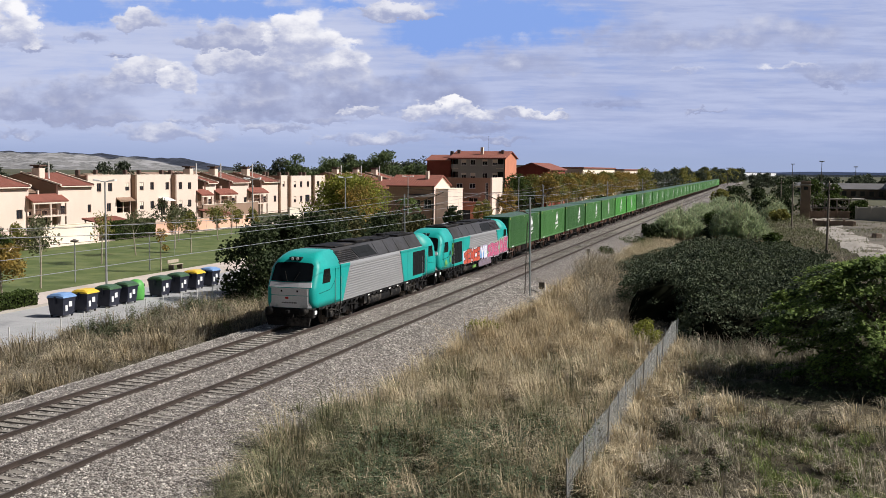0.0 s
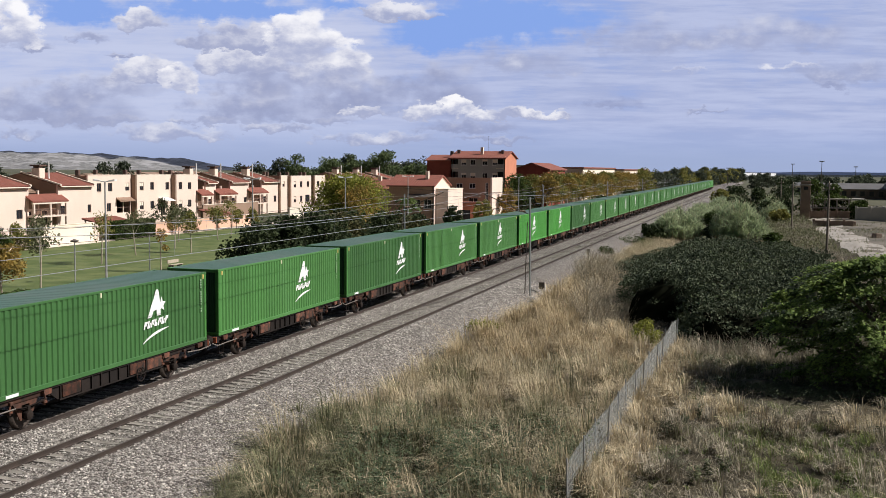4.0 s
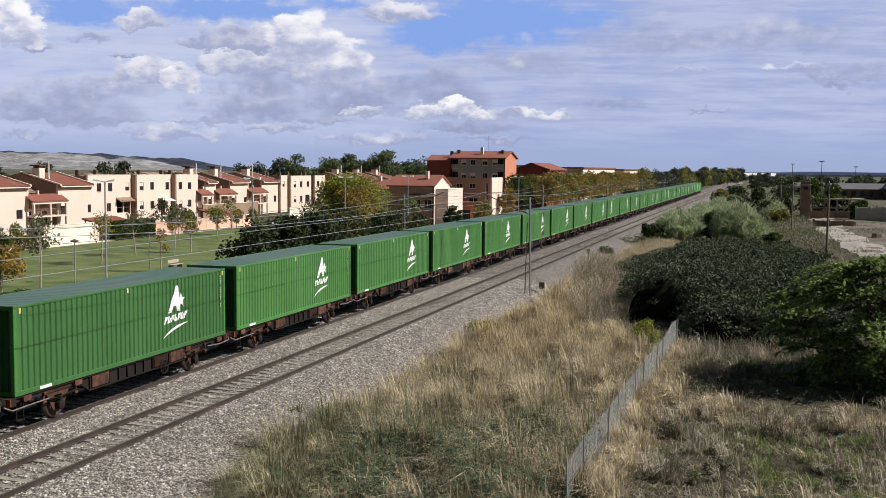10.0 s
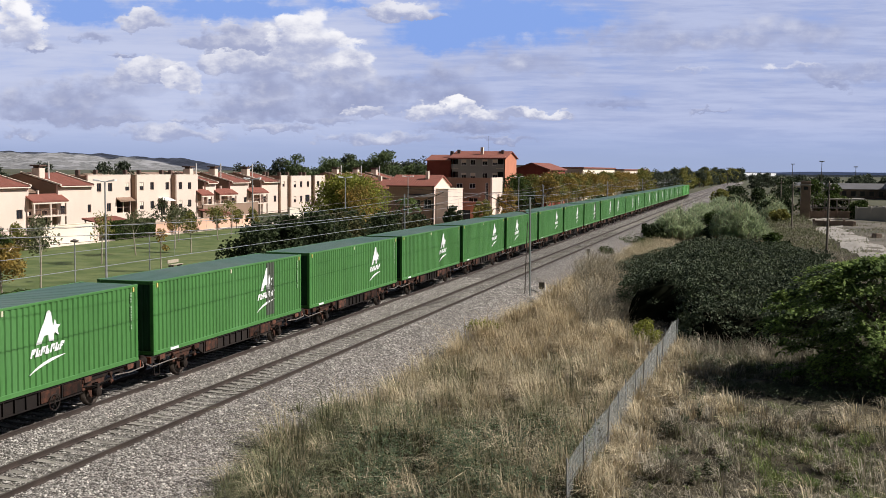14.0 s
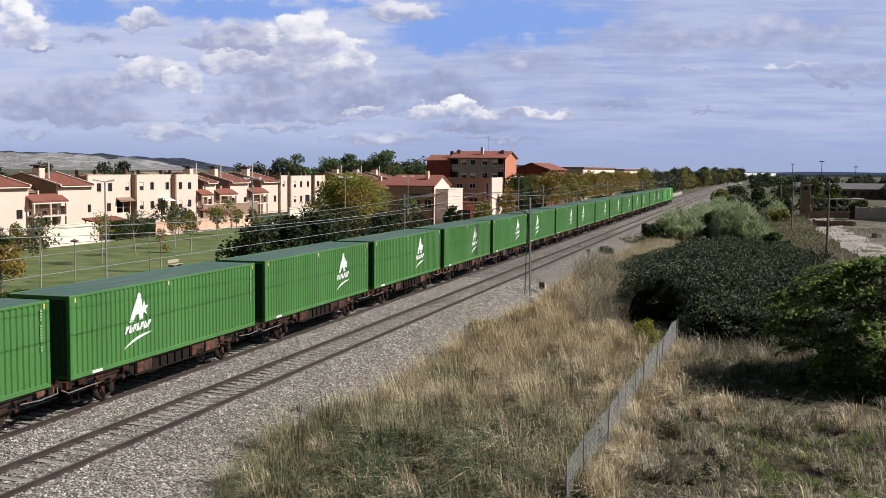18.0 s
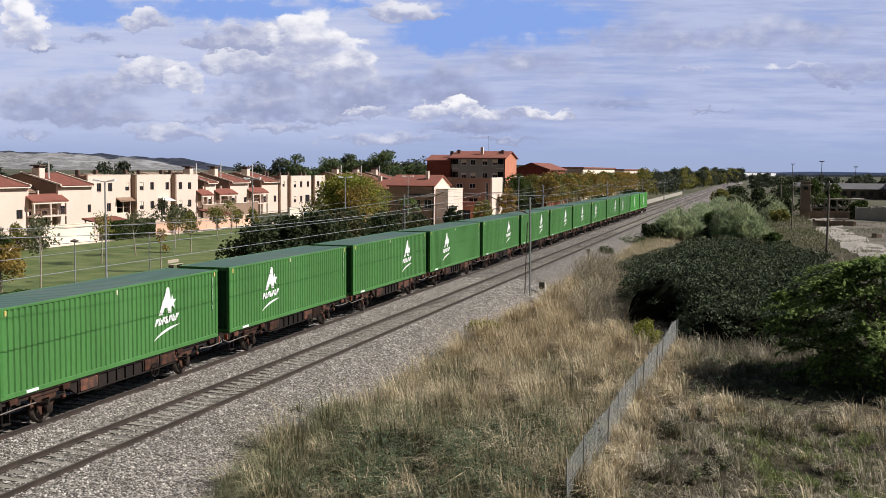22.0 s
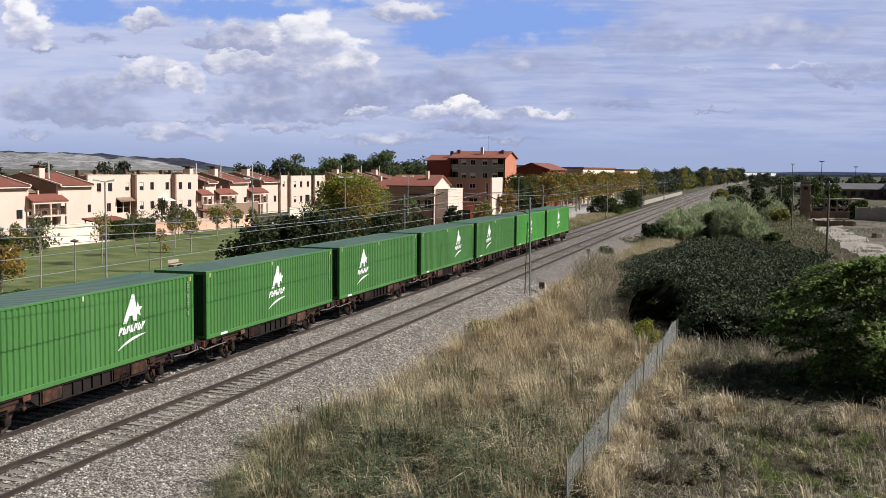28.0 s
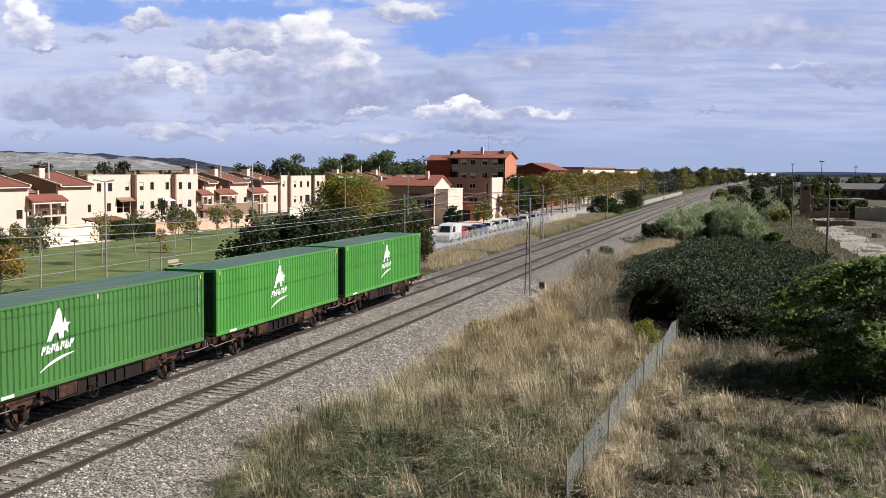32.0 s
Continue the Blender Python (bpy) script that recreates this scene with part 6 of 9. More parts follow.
def apartment_block():
    """Four-storey block: grey front to the street corner, salmon end wall, red-brown wing behind."""
    x0, x1, y0, y1, zg = -63.85, -52.0, 218.1, 228.9, -0.6
    th = thing("apartment_block", "four-storey apartment block, grey front, salmon end wall, tiled roof", "apartment block", "", (x1, y0, zg))
    W, D, H = x1 - x0, y1 - y0, 11.6
    floors = [0.6, 3.45, 6.3, 9.15]
    cols = [-W + 2.3, -W + 4.3, -W + 6.9, -W + 9.1]
    holes, balc = [], []
    for f in floors:
        for c in cols:
            holes.append((c, c + 1.15, f + 0.75, f + 1.95))
        balc += [(-W + 0.3, -W + 1.6, f + 0.1, f + 2.2), (-1.75, -0.35, f + 0.1, f + 2.2)]
    part("wall", wall_y(-W, 0, 0, H, holes + balc, 0), M_GREYWALL, th, "grey rendered front wall")
    for k, (a, b, c, d) in enumerate(holes):
        window_y(th, a, b, c, d, 0, shutter=(0.55, 0.0, 0.3)[k % 3])
    for a, b, c, d in balc:
        bo = part("balcony", Shape().box(a - 0.05, b + 0.05, -0.35, 1.2, c - 0.1, c), M_PALE, th, "recessed balcony")
        part("balcony_front", Shape().box(a - 0.05, b + 0.05, -0.35, -0.27, c, c + 0.85), M_GREYWALL, bo)
        part("balcony_back", Shape().box(a - 0.1, b + 0.1, 1.2, 1.3, c, d), M_PANE, bo, "dark glazed balcony door")
    gable = [(0, 0), (D, 0), (D, H), (D / 2, H + 1.15), (0, H)]
    part("end_wall", Shape().prism([(a, b) for a, b in gable], "x", -0.28, 0.004), M_SALMON, th, "salmon end wall")
    part("far_wall", Shape().prism(gable, "x", -W, -W + 0.28), M_REDBRICK, th)
    part("back_wall", Shape().box(-W, 0, D - 0.28, D, 0, H), M_SALMON, th)
    rf = Shape()
    for ya, za, yb, zb in ((-0.55, H - 0.2, D / 2, H + 1.3), (D + 0.55, H - 0.2, D / 2, H + 1.3)):
        s = roof_slope(-W - 0.4, 0.35, ya, za, yb, zb)
        rf.add([(b, a, c) for a, b, c in s.v], [f[::-1] for f in s.f])
    roof = part("roof", rf, M_TERRA, th, "weathered red tiled roof")
    part("eave", Shape().box(-W - 0.4, 0.3, -0.5, -0.3, H - 0.45, H - 0.2), M_TERRA, roof)
    for x, y, h in ((-W + 0.8, 3.5, 1.6), (-W + 6.2, 2.6, 2.1), (-1.3, 3.2, 1.5), (-1.9, 4.0, 1.3)):
        part("chimney", Shape().box(x - 0.3, x + 0.3, y - 0.3, y + 0.3, H + 0.3, H + h, 0.02), M_FRAME if h < 2 else M_PALE, roof)
    part("aerial", Shape().tube((-W + 6.9, 5.4, H + 1.0), (-W + 6.9, 5.4, H + 4.6), 0.03, n=5), M_DARKSTEEL, roof)
    wing = thing("apartment_wing", "dark red-brown rendered wing of the apartment block", "apartment block", "", (-63.9, 221.0, zg))
    part("wall", Shape().box(-6.2, -0.05, 0, 9, 0, 11.0), M_REDBRICK, wing)
    s = roof_slope(-6.6, 0.1, -0.4, 10.9, 4.5, 12.1)
    part("roof", Shape().add([(b, a, c) for a, b, c in s.v], [f[::-1] for f in s.f]), M_TERRA, wing, "red tiled roof")
    part("chimney", Shape().box(-1.6, -0.9, 2.2, 2.9, 11.2, 12.9, 0.02), M_FRAME, wing)


def corner_houses():
    """Brown and cream houses between the street and the apartment block."""
    zg = -0.6
    th = thing("corner_house", "brown flat-roofed house, its sunlit end coloured paler", "house", "corner houses", (-46.75, 185.0, zg))
    hol = [(-6.3, -5.2, 5.6, 6.5), (-3.9, -2.8, 5.6, 6.5), (-0.95, -0.4, 3.4, 6.6), (-4.0, -2.3, 2.6, 3.9)]
    part("wall", wall_y(-9.5, 0, 0, 7.5, hol, 0), M_TAN, th, "brown rendered front wall")
    for a, b, c, d in hol:
        window_y(th, a, b, c, d, 0)
    # sunlight on this face is put into the wall's paler colour
    part("end_wall", Shape().box(0.0, 0.3, 0.02, 8, 0, 7.55), M_CREAM, th, "end wall coloured paler for the sun on it")
    part("back_wall", Shape().box(-9.5, 0, 7.6, 8, 0, 7.4), M_TAN, th)
    part("side_wall", Shape().box(-9.5, -9.2, 0.28, 7.6, 0, 7.4), M_TAN, th)
    part("flat_roof", Shape().box(-9.2, 0, 0.28, 7.6, 7.0, 7.15), M_CONCRETE, th)
    part("canopy", Shape().box(-4.6, -1.8, -0.7, -0.01, 4.0, 4.15), M_PALE, th, "pale door canopy")
    t2 = thing("annex", "cream rendered annex beside a brown house", "house", "corner houses", (-50.5, 164.0, zg))
    part("wall", Shape().box(0.02, 2.1, 0, 8.6, 0, 5.75, 0.02), M_CREAM, t2)
    part("coping", Shape().box(-0.0, 2.18, -0.08, 8.68, 5.75, 5.87), M_PALE, t2)
    for k, (y, xw, h, m) in enumerate(((176.5, 4.6, 3.2, M_SALMON), (181.0, 3.4, 2.2, M_TAN))):
        t3 = thing("porch", "small brown porch before the house", "porch", "corner houses", (-46.6, y, zg))
        part("wall", Shape().box(-xw, 0, 0.3, 3.2, 0, h, 0.02), m, t3)
        part("door", Shape().box(-xw * 0.65, -xw * 0.35, 0.24, 0.3, 0, 2.0), M_PANE, t3, "dark doorway")
        part("roof", Shape().box(-xw - 0.3, 0.3, -0.4, 3.3, h, h + 0.18, 0.02), M_TERRA, t3)
    # brown gabled house with a red roof
    th = thing("gabled_house", "brown house with a red tiled roof and shaded porch", "house", "corner houses", (-50.5, 163.0, zg))
    hol = [(-3.6, -2.3, 2.7, 4.1), (-1.7, -0.4, 2.7, 4.1)]
    part("wall", wall_y(-7.6, 0, 0, 6.4, hol, 0), M_TAN, th, "brown rendered wall")
    for a, b, c, d in hol:
        window_y(th, a, b, c, d, 0)
    part("end_wall", Shape().prism([(0, 0), (9, 0), (9, 6.4), (4.5, 8.0), (0, 6.4)], "x", -0.28, 0.004), M_CREAM, th, "cream end wall")
    part("side_wall", Shape().prism([(0.3, 0), (8.7, 0), (8.7, 6.4), (4.5, 7.9), (0.3, 6.4)], "x", -7.6, -7.3), M_TAN, th)
    part("back_wall", Shape().box(-7.6, 0, 8.7, 9, 0, 6.4), M_TAN, th)
    for ya, yb in ((-0.45, 4.5), (9.45, 4.5)):
        s = roof_slope(-8.0, 0.3, ya, 6.3, yb, 8.0)
        part("roof", Shape().add([(b, a, c) for a, b, c in s.v], [f[::-1] for f in s.f]), M_TERRA, th, "red tiled roof")
    part("awning", Shape().prism([(-1.3, 4.5), (0.0, 4.9), (0.0, 5.0), (-1.3, 4.6)], "x", -4.2, 0.2), M_DARKSTEEL, th)
    part("chimney", Shape().box(-2.2, -1.7, 2.4, 3.0, 6.6, 8.7, 0.02), M_PALE, th)
    for k, (x, y) in enumerate(((-57.5, 186.0), (-66.0, 190.0), (-74.5, 196.0))):
        th = thing("gabled_house", "cream house with a red tiled roof", "house", "corner houses", (x, y, zg - 1.1))
        hol = [(-5.2, -4.0, 3.2, 4.4), (-2.6, -1.4, 3.2, 4.4)]
        part("wall", wall_y(-8.0, 0, 0, 6.4, hol, 0), M_CREAM, th, "rendered front wall")
        for a, b, c, d in hol:
            window_y(th, a, b, c, d, 0)
        part("end_wall", Shape().prism([(0, 0), (9, 0), (9, 6.4), (4.5, 8.0), (0, 6.4)], "x", -0.28, 0.004), M_CREAM, th)
        part("side_wall", Shape().prism([(0.3, 0), (8.7, 0), (8.7, 6.4), (4.5, 7.9), (0.3, 6.4)], "x", -8.0, -7.7), M_CREAM, th)
        part("back_wall", Shape().box(-8.0, 0, 8.7, 9, 0, 6.4), M_CREAM, th)
        for ya, yb in ((-0.45, 4.5), (9.45, 4.5)):
            s = roof_slope(-8.4, 0.3, ya, 6.3, yb, 8.0)
            part("roof", Shape().add([(b, a, c) for a, b, c in s.v], [f[::-1] for f in s.f]), M_TERRA, th, "red tiled roof")
        part("porch_roof", Shape().prism([(-2.2, 3.2), (-0.02, 3.9), (-0.02, 4.05), (-2.2, 3.35)], "x", -6.5, -0.5), M_TERRA, th)
        part("porch_post", Shape().box(-6.3, -6.1, -2.0, -1.8, 0, 3.2), M_TAN, th)
        part("porch_post", Shape().box(-0.9, -0.7, -2.0, -1.8, 0, 3.2), M_TAN, th)
        part("chimney", Shape().box(-5.2, -4.6, 3.4, 4.0, 6.6, 8.7, 0.02), M_PALE, th)


def far_buildings():
    def block(name, x0, x1, y0, y1, h, m, roof, label, gable=False, wins=0):
        th = thing(name, label, "building", "far buildings", (x1, y0, -0.6))
        W, D = x1 - x0, y1 - y0
        if gable:
            part("wall", Shape().prism([(-W, 0), (0, 0), (0, h), (-W / 2, h * 1.16), (-W, h)], "y", 0, D), m, th)
            for s in (-1, 1):
                part("roof", Shape().prism([(-W / 2 + s * (W / 2 + 0.5), h - 0.12), (-W / 2, h * 1.16 + 0.03), (-W / 2, h * 1.16 + 0.28), (-W / 2 + s * (W / 2 + 0.5), h + 0.14)], "y", -0.4, D + 0.4), roof, th, "tiled roof")
        else:
            part("wall", Shape().box(-W, 0, 0, D, 0, h), m, th)
            part("roof", Shape().box(-W - 0.4, 0.4, -0.4, D + 0.4, h, h + 0.4, 0.05), roof, th)
        for k in range(wins):
            y = 3 + k * (D - 5) / max(1, wins - 1)
            for z in (h * 0.42, h * 0.74):
                w = part("window", Shape().box(-0.02, 0.05, y, y + 1.3, z, z + 1.3), M_PANE, th)
                part("sill", Shape().box(0, 0.12, y - 0.1, y + 1.4, z - 0.1, z), M_PALE, w)
        return th
    block("brick_building", -57.6, -49.5, 252, 275, 9.0, M_REDBRICK, M_TERRA, "dark red-brown building with a low gable", True, 5)
    block("long_building", -52, -46, 282, 345, 9.4, M_PALE, M_TERRA, "long pale building with a tiled roof", False, 14)
    block("long_building", -50, -44, 352, 430, 9.0, M_PALE, M_TERRA, "long pale building with a tiled roof", False, 14)
    # background roofs behind the terrace
    rng = random.Random(8)
    for k in range(15):
        x = -150 - rng.uniform(0, 90) - k * 2
        y = 150 + k * 22 + rng.uniform(-8, 8)
        block("background_house", x - 12, x, y, y + 14, 5.7 + rng.uniform(-0.4, 0.4), M_CREAM if k % 2 else M_BROWN, M_BROWN, "distant house among trees", True, 2)
    block("white_hall", -205, -120, 560, 600, 11.0, M_WHITE, M_STEEL, "large pale industrial hall far behind the houses")
    for x0, x1, y, z, lb in ((-36, -8, 1200, 6.6, "white factory hall in the far distance"), (-4, 14, 1400, 6.0, "pale factory hall in the far distance")):
        th = thing("white_factory", lb, "building", "far buildings", (x0, y, -1))
        part("wall", Shape().box(0, x1 - x0, 6, 40, 0, z - 2.5), M_WHITE, th)
        part("roof", Shape().prism([(0, z - 2.6), (40, z - 2.6), (26, z + 1.0)], "x", -1, x1 - x0 + 1), M_WHITE, th, "white sheet roof")
    th = thing("distant_stadium", "pale dome roof in the far distance", "building", "far buildings", (-560, 1500, 0))
    part("roof", Shape().prism([(-60, 8), (60, 8), (48, 13), (20, 18), (-20, 15), (-48, 11)], "y", 0, 40), M_WHITE, th)
    part("wall", Shape().prism([(-60, -1), (60, -1), (60, 10), (-60, 10)], "y", 2, 38), M_GREYWALL, th)


def hills():
    """Eroded pale hills far behind the houses."""
    m = surface("eroded_hill", (0.235, 0.225, 0.215), (0.15, 0.15, 0.145), 0.05, 0.95, 0.8, fine=0.09, dirt=(0.31, 0.30, 0.295), dirt_at=(0.5, 0.60), spec=0.05, bump_dist=4.0)
    xs = lines((-3400, -1150, 220))
    ys = lines((2300, 3100, 60))

    def h(gx, gy):
        t = np.clip((gy - 2300) / 500, 0, 1)
        prof = np.interp(gx, [-3400, -2290, -2080, -1880, -1780, -1690, -1596, -1460, -1150], [56, 50, 41, 37, 28, 15, 5, -5, -8])
        n = 8 * vnoise(gx, gy, 110, 2) + 6 * vnoise(gx, gy, 42, 5) + 3 * vnoise(gx, gy, 19, 7)
        return -8 + (prof + 8) * t ** 0.7 + n * t * np.clip(prof / 30, 0, 1)
    tagged(part("hills", sheet("hills", xs, ys, h, m), m), "eroded pale hills with dark scrub in the distance", "hills", kind="structure")
    # blue-grey haze of distance is put into the ridge's colour
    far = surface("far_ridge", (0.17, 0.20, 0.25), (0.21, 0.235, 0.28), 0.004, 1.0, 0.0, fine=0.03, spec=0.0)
    xs = lines((-2600, 1600, 120))
    ys = lines((3600, 4000, 4))
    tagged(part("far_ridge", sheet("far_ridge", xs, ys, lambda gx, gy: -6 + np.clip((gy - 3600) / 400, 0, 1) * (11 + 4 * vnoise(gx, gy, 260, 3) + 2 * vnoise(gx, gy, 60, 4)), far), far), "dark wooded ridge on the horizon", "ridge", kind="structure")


build_terrace()
build_gardens()
apartment_block()
corner_houses()
far_buildings()
hills()


# ---------------------------------------------------------------- street furniture
def refuse_bin(lid, label, at):
    th = thing("refuse_container", label, "bin", "waste bins beside the street", at)
    m_body = M_BIN
    b = Shape()
    b.loft([[(-0.50, -0.58, 0.14), (0.50, -0.58, 0.14), (0.50, 0.58, 0.14), (-0.50, 0.58, 0.14)],
            [(-0.56, -0.62, 0.5), (0.56, -0.62, 0.5), (0.56, 0.62, 0.5), (-0.56, 0.62, 0.5)],
            [(-0.64, -0.68, 1.32), (0.64, -0.68, 1.32), (0.64, 0.68, 1.32), (-0.64, 0.68, 1.32)]])
    part("body", b, m_body, th, "dark navy plastic body")
    part("rim", Shape().box(-0.69, 0.69, -0.73, 0.73, 1.30, 1.37, 0.02), m_body, th)
    l = Shape()
    l.loft([[(-0.70, y, 1.37), (0.70, y, 1.37), (0.66, y, 1.37 + 0.16 * q), (0.3, y, 1.37 + 0.30 * q), (-0.3, y, 1.37 + 0.30 * q), (-0.66, y, 1.37 + 0.16 * q)] for y, q in ((-0.74, 0.5), (-0.6, 0.95), (0, 1.0), (0.6, 0.95), (0.74, 0.5))])
    part("lid", l, lid, th, "coloured plastic lid")
    for x in (-0.45, 0.45):
        for y in (-0.5, 0.5):
            w = Shape()
            w.spin([(0.01, -0.03), (0.09, -0.03), (0.10, 0.0), (0.09, 0.03), (0.01, 0.03)], (x, y, 0.10), "x", 10)
            part("wheel", w, M_BLACK, th)
    for s in (-1, 1):
        part("side_arm", Shape().box(-0.08, 0.08, *sorted((s * 0.70, s * 0.80)), 0.95, 1.45, 0.02), M_BIN, th)
    part("sticker", Shape().box(0.60, 0.635, -0.05, 0.28, 0.72, 1.08), M_MARK, th, "white notice")
    part("sticker", Shape().box(0.585, 0.61, -0.42, -0.18, 0.45, 0.85), M_MARK, th, "white notice")
    th.scale = (0.86, 0.86, 0.86)
    return th


M_BIN = surface("navy_plastic", (0.016, 0.019, 0.035), (0.024, 0.027, 0.045), 2.0, 0.5, 0.03, fine=20.0)


def build_bins():
    blue = surface("blue_lid", (0.20, 0.34, 0.60), (0.16, 0.29, 0.54), 2.0, 0.5, 0.02)
    yellow = surface("yellow_lid", (0.78, 0.52, 0.05), (0.72, 0.46, 0.04), 2.0, 0.5, 0.02)
    grn = surface("dull_green_lid", (0.055, 0.12, 0.06), (0.045, 0.10, 0.05), 2.0, 0.5, 0.02)
    bright = surface("bright_green_plastic", (0.11, 0.40, 0.085), (0.09, 0.34, 0.07), 2.0, 0.5, 0.02)
    words = {"b": ("blue", blue), "y": ("yellow", yellow), "g": ("green", grn)}
    for y, k in ((54.0, "b"), (56.3, "y"), (58.7, "g"), (60.7, "g"), (64.8, "g"), (67.2, "g"), (69.5, "y"), (71.8, "b")):
        refuse_bin(words[k][1], "navy waste container with a " + words[k][0] + " lid, standing by the kerb", (-40.0, y, -0.535))
    th = thing("bottle_bank", "bright green plastic bottle bank beside the bins", "bottle bank", "waste bins beside the street", (-40.4, 62.5, -0.535))
    th.scale = (0.74, 0.74, 0.74)
    b = Shape()
    b.loft([[(r * math.cos(a) * 1.0, r * math.sin(a), z) for a in [k * math.pi / 8 for k in range(16)]] for r, z in ((0.68, 0.0), (0.75, 0.2), (0.78, 1.0), (0.72, 1.45), (0.52, 1.75), (0.2, 1.88), (0.04, 1.9))])
    part("body", b, bright, th, smooth=True)
    for a in (0.6, 2.4, 4.5):
        h = Shape().spin([(0.14, -0.02), (0.15, 0.03), (0.09, 0.04)], (0, 0, 0), "x", 10)
        o = part("slot", h, M_BLACK, th)
        o.location = (0.73 * math.cos(a), 0.73 * math.sin(a), 1.35)
        o.rotation_euler[2] = a


def street_lamp(x, y, h, label, zg=-0.42, arms=(-1, 1)):
    th = thing("street_lamp", label, "street lamp", "street lamps", (x, y, zg))
    part("base", Shape().box(-0.16, 0.16, -0.16, 0.16, 0, 0.05), M_STEEL, th)
    part("pole", Shape().tube((0, 0, 0), (0, 0, h), 0.085, 0.05, n=10), M_STEEL, th, "galvanised tapering pole")
    for s in arms:
        part("arm", Shape().tube((0, 0, h - 0.02), (s * 0.3, s * 0.2, h + 0.05), 0.035, n=6), M_STEEL, th)
        l = Shape()
        l.loft([[(s * 0.26, s * 0.15 + q, h + 0.02 - 0.02 * abs(q) / 0.14) for q in (-0.12, 0.12)] + [(s * 0.26, s * 0.15 + q, h + 0.12) for q in (0.12, -0.12)],
                [(s * 0.66, s * 0.38 + q, h + 0.05) for q in (-0.16, 0.16)] + [(s * 0.66, s * 0.38 + q, h + 0.18) for q in (0.16, -0.16)]])
        part("lantern", l, M_WHITE, th, "flat pale lantern")
    return th


def park_lamp(x, y):
    th = thing("park_lamp", "short park lamp with a dark disc head", "park lamp", "park lamps", (x, y, -0.42))
    part("pole", Shape().tube((0, 0, 0), (0, 0, 3.1), 0.05, n=8), M_STEEL, th)
    part("head", Shape().spin([(0.05, 3.05), (0.30, 3.12), (0.34, 3.18), (0.10, 3.28), (0.02, 3.3)], (0, 0, 0), "z", 14), M_DARKSTEEL, th)


def mesh_fence(x0, y0, x1, y1, n, h, name, label, cover=True, zf=None, lean=0.0, bars=22):
    """Posts with wire panels between them; each panel is a lattice of thin wires."""
    th = thing(name, label, "fence", "", (0, 0, 0))
    rng = random.Random(int(abs(x0 * 10 + y0)))
    pts = []
    for k in range(n + 1):
        t = k / n
        x, y = x0 + (x1 - x0) * t, y0 + (y1 - y0) * t
        z = float(gz(x, y)) if zf is None else zf
        pts.append((x, y, z))
        dx, dy = rng.uniform(-lean, lean), rng.uniform(-lean, lean)
        part("post", Shape().tube((x, y, z - 0.15), (x + dx, y + dy, z + h + 0.06), 0.03, n=7), M_WHITE if cover else M_STEEL, th)
    for a, b in zip(pts[:-1], pts[1:]):
        sh = Shape()
        A, B = Vector(a), Vector(b)
        r = 0.0040 if not cover else (0.012 if h > 1.5 else 0.005)
        for k in range(9):
            z = Vector((0, 0, h * (k + 0.4) / 9))
            sh.tube(A + z, B + z, r, n=3, caps=False)
        for k in range(1, bars):
            p = A.lerp(B, k / bars)
            sh.tube(p, p + Vector((0, 0, h)), r, n=3, caps=False)
        tagged(part("wire_panel", sh, M_WIRE, th, "galvanised wire panel"), kind="stuff")
    return th


M_WIRE = surface("galvanised_wire", (0.55, 0.57, 0.58), (0.45, 0.47, 0.48), 2.0, 0.5, 0.0, metal=0.3)


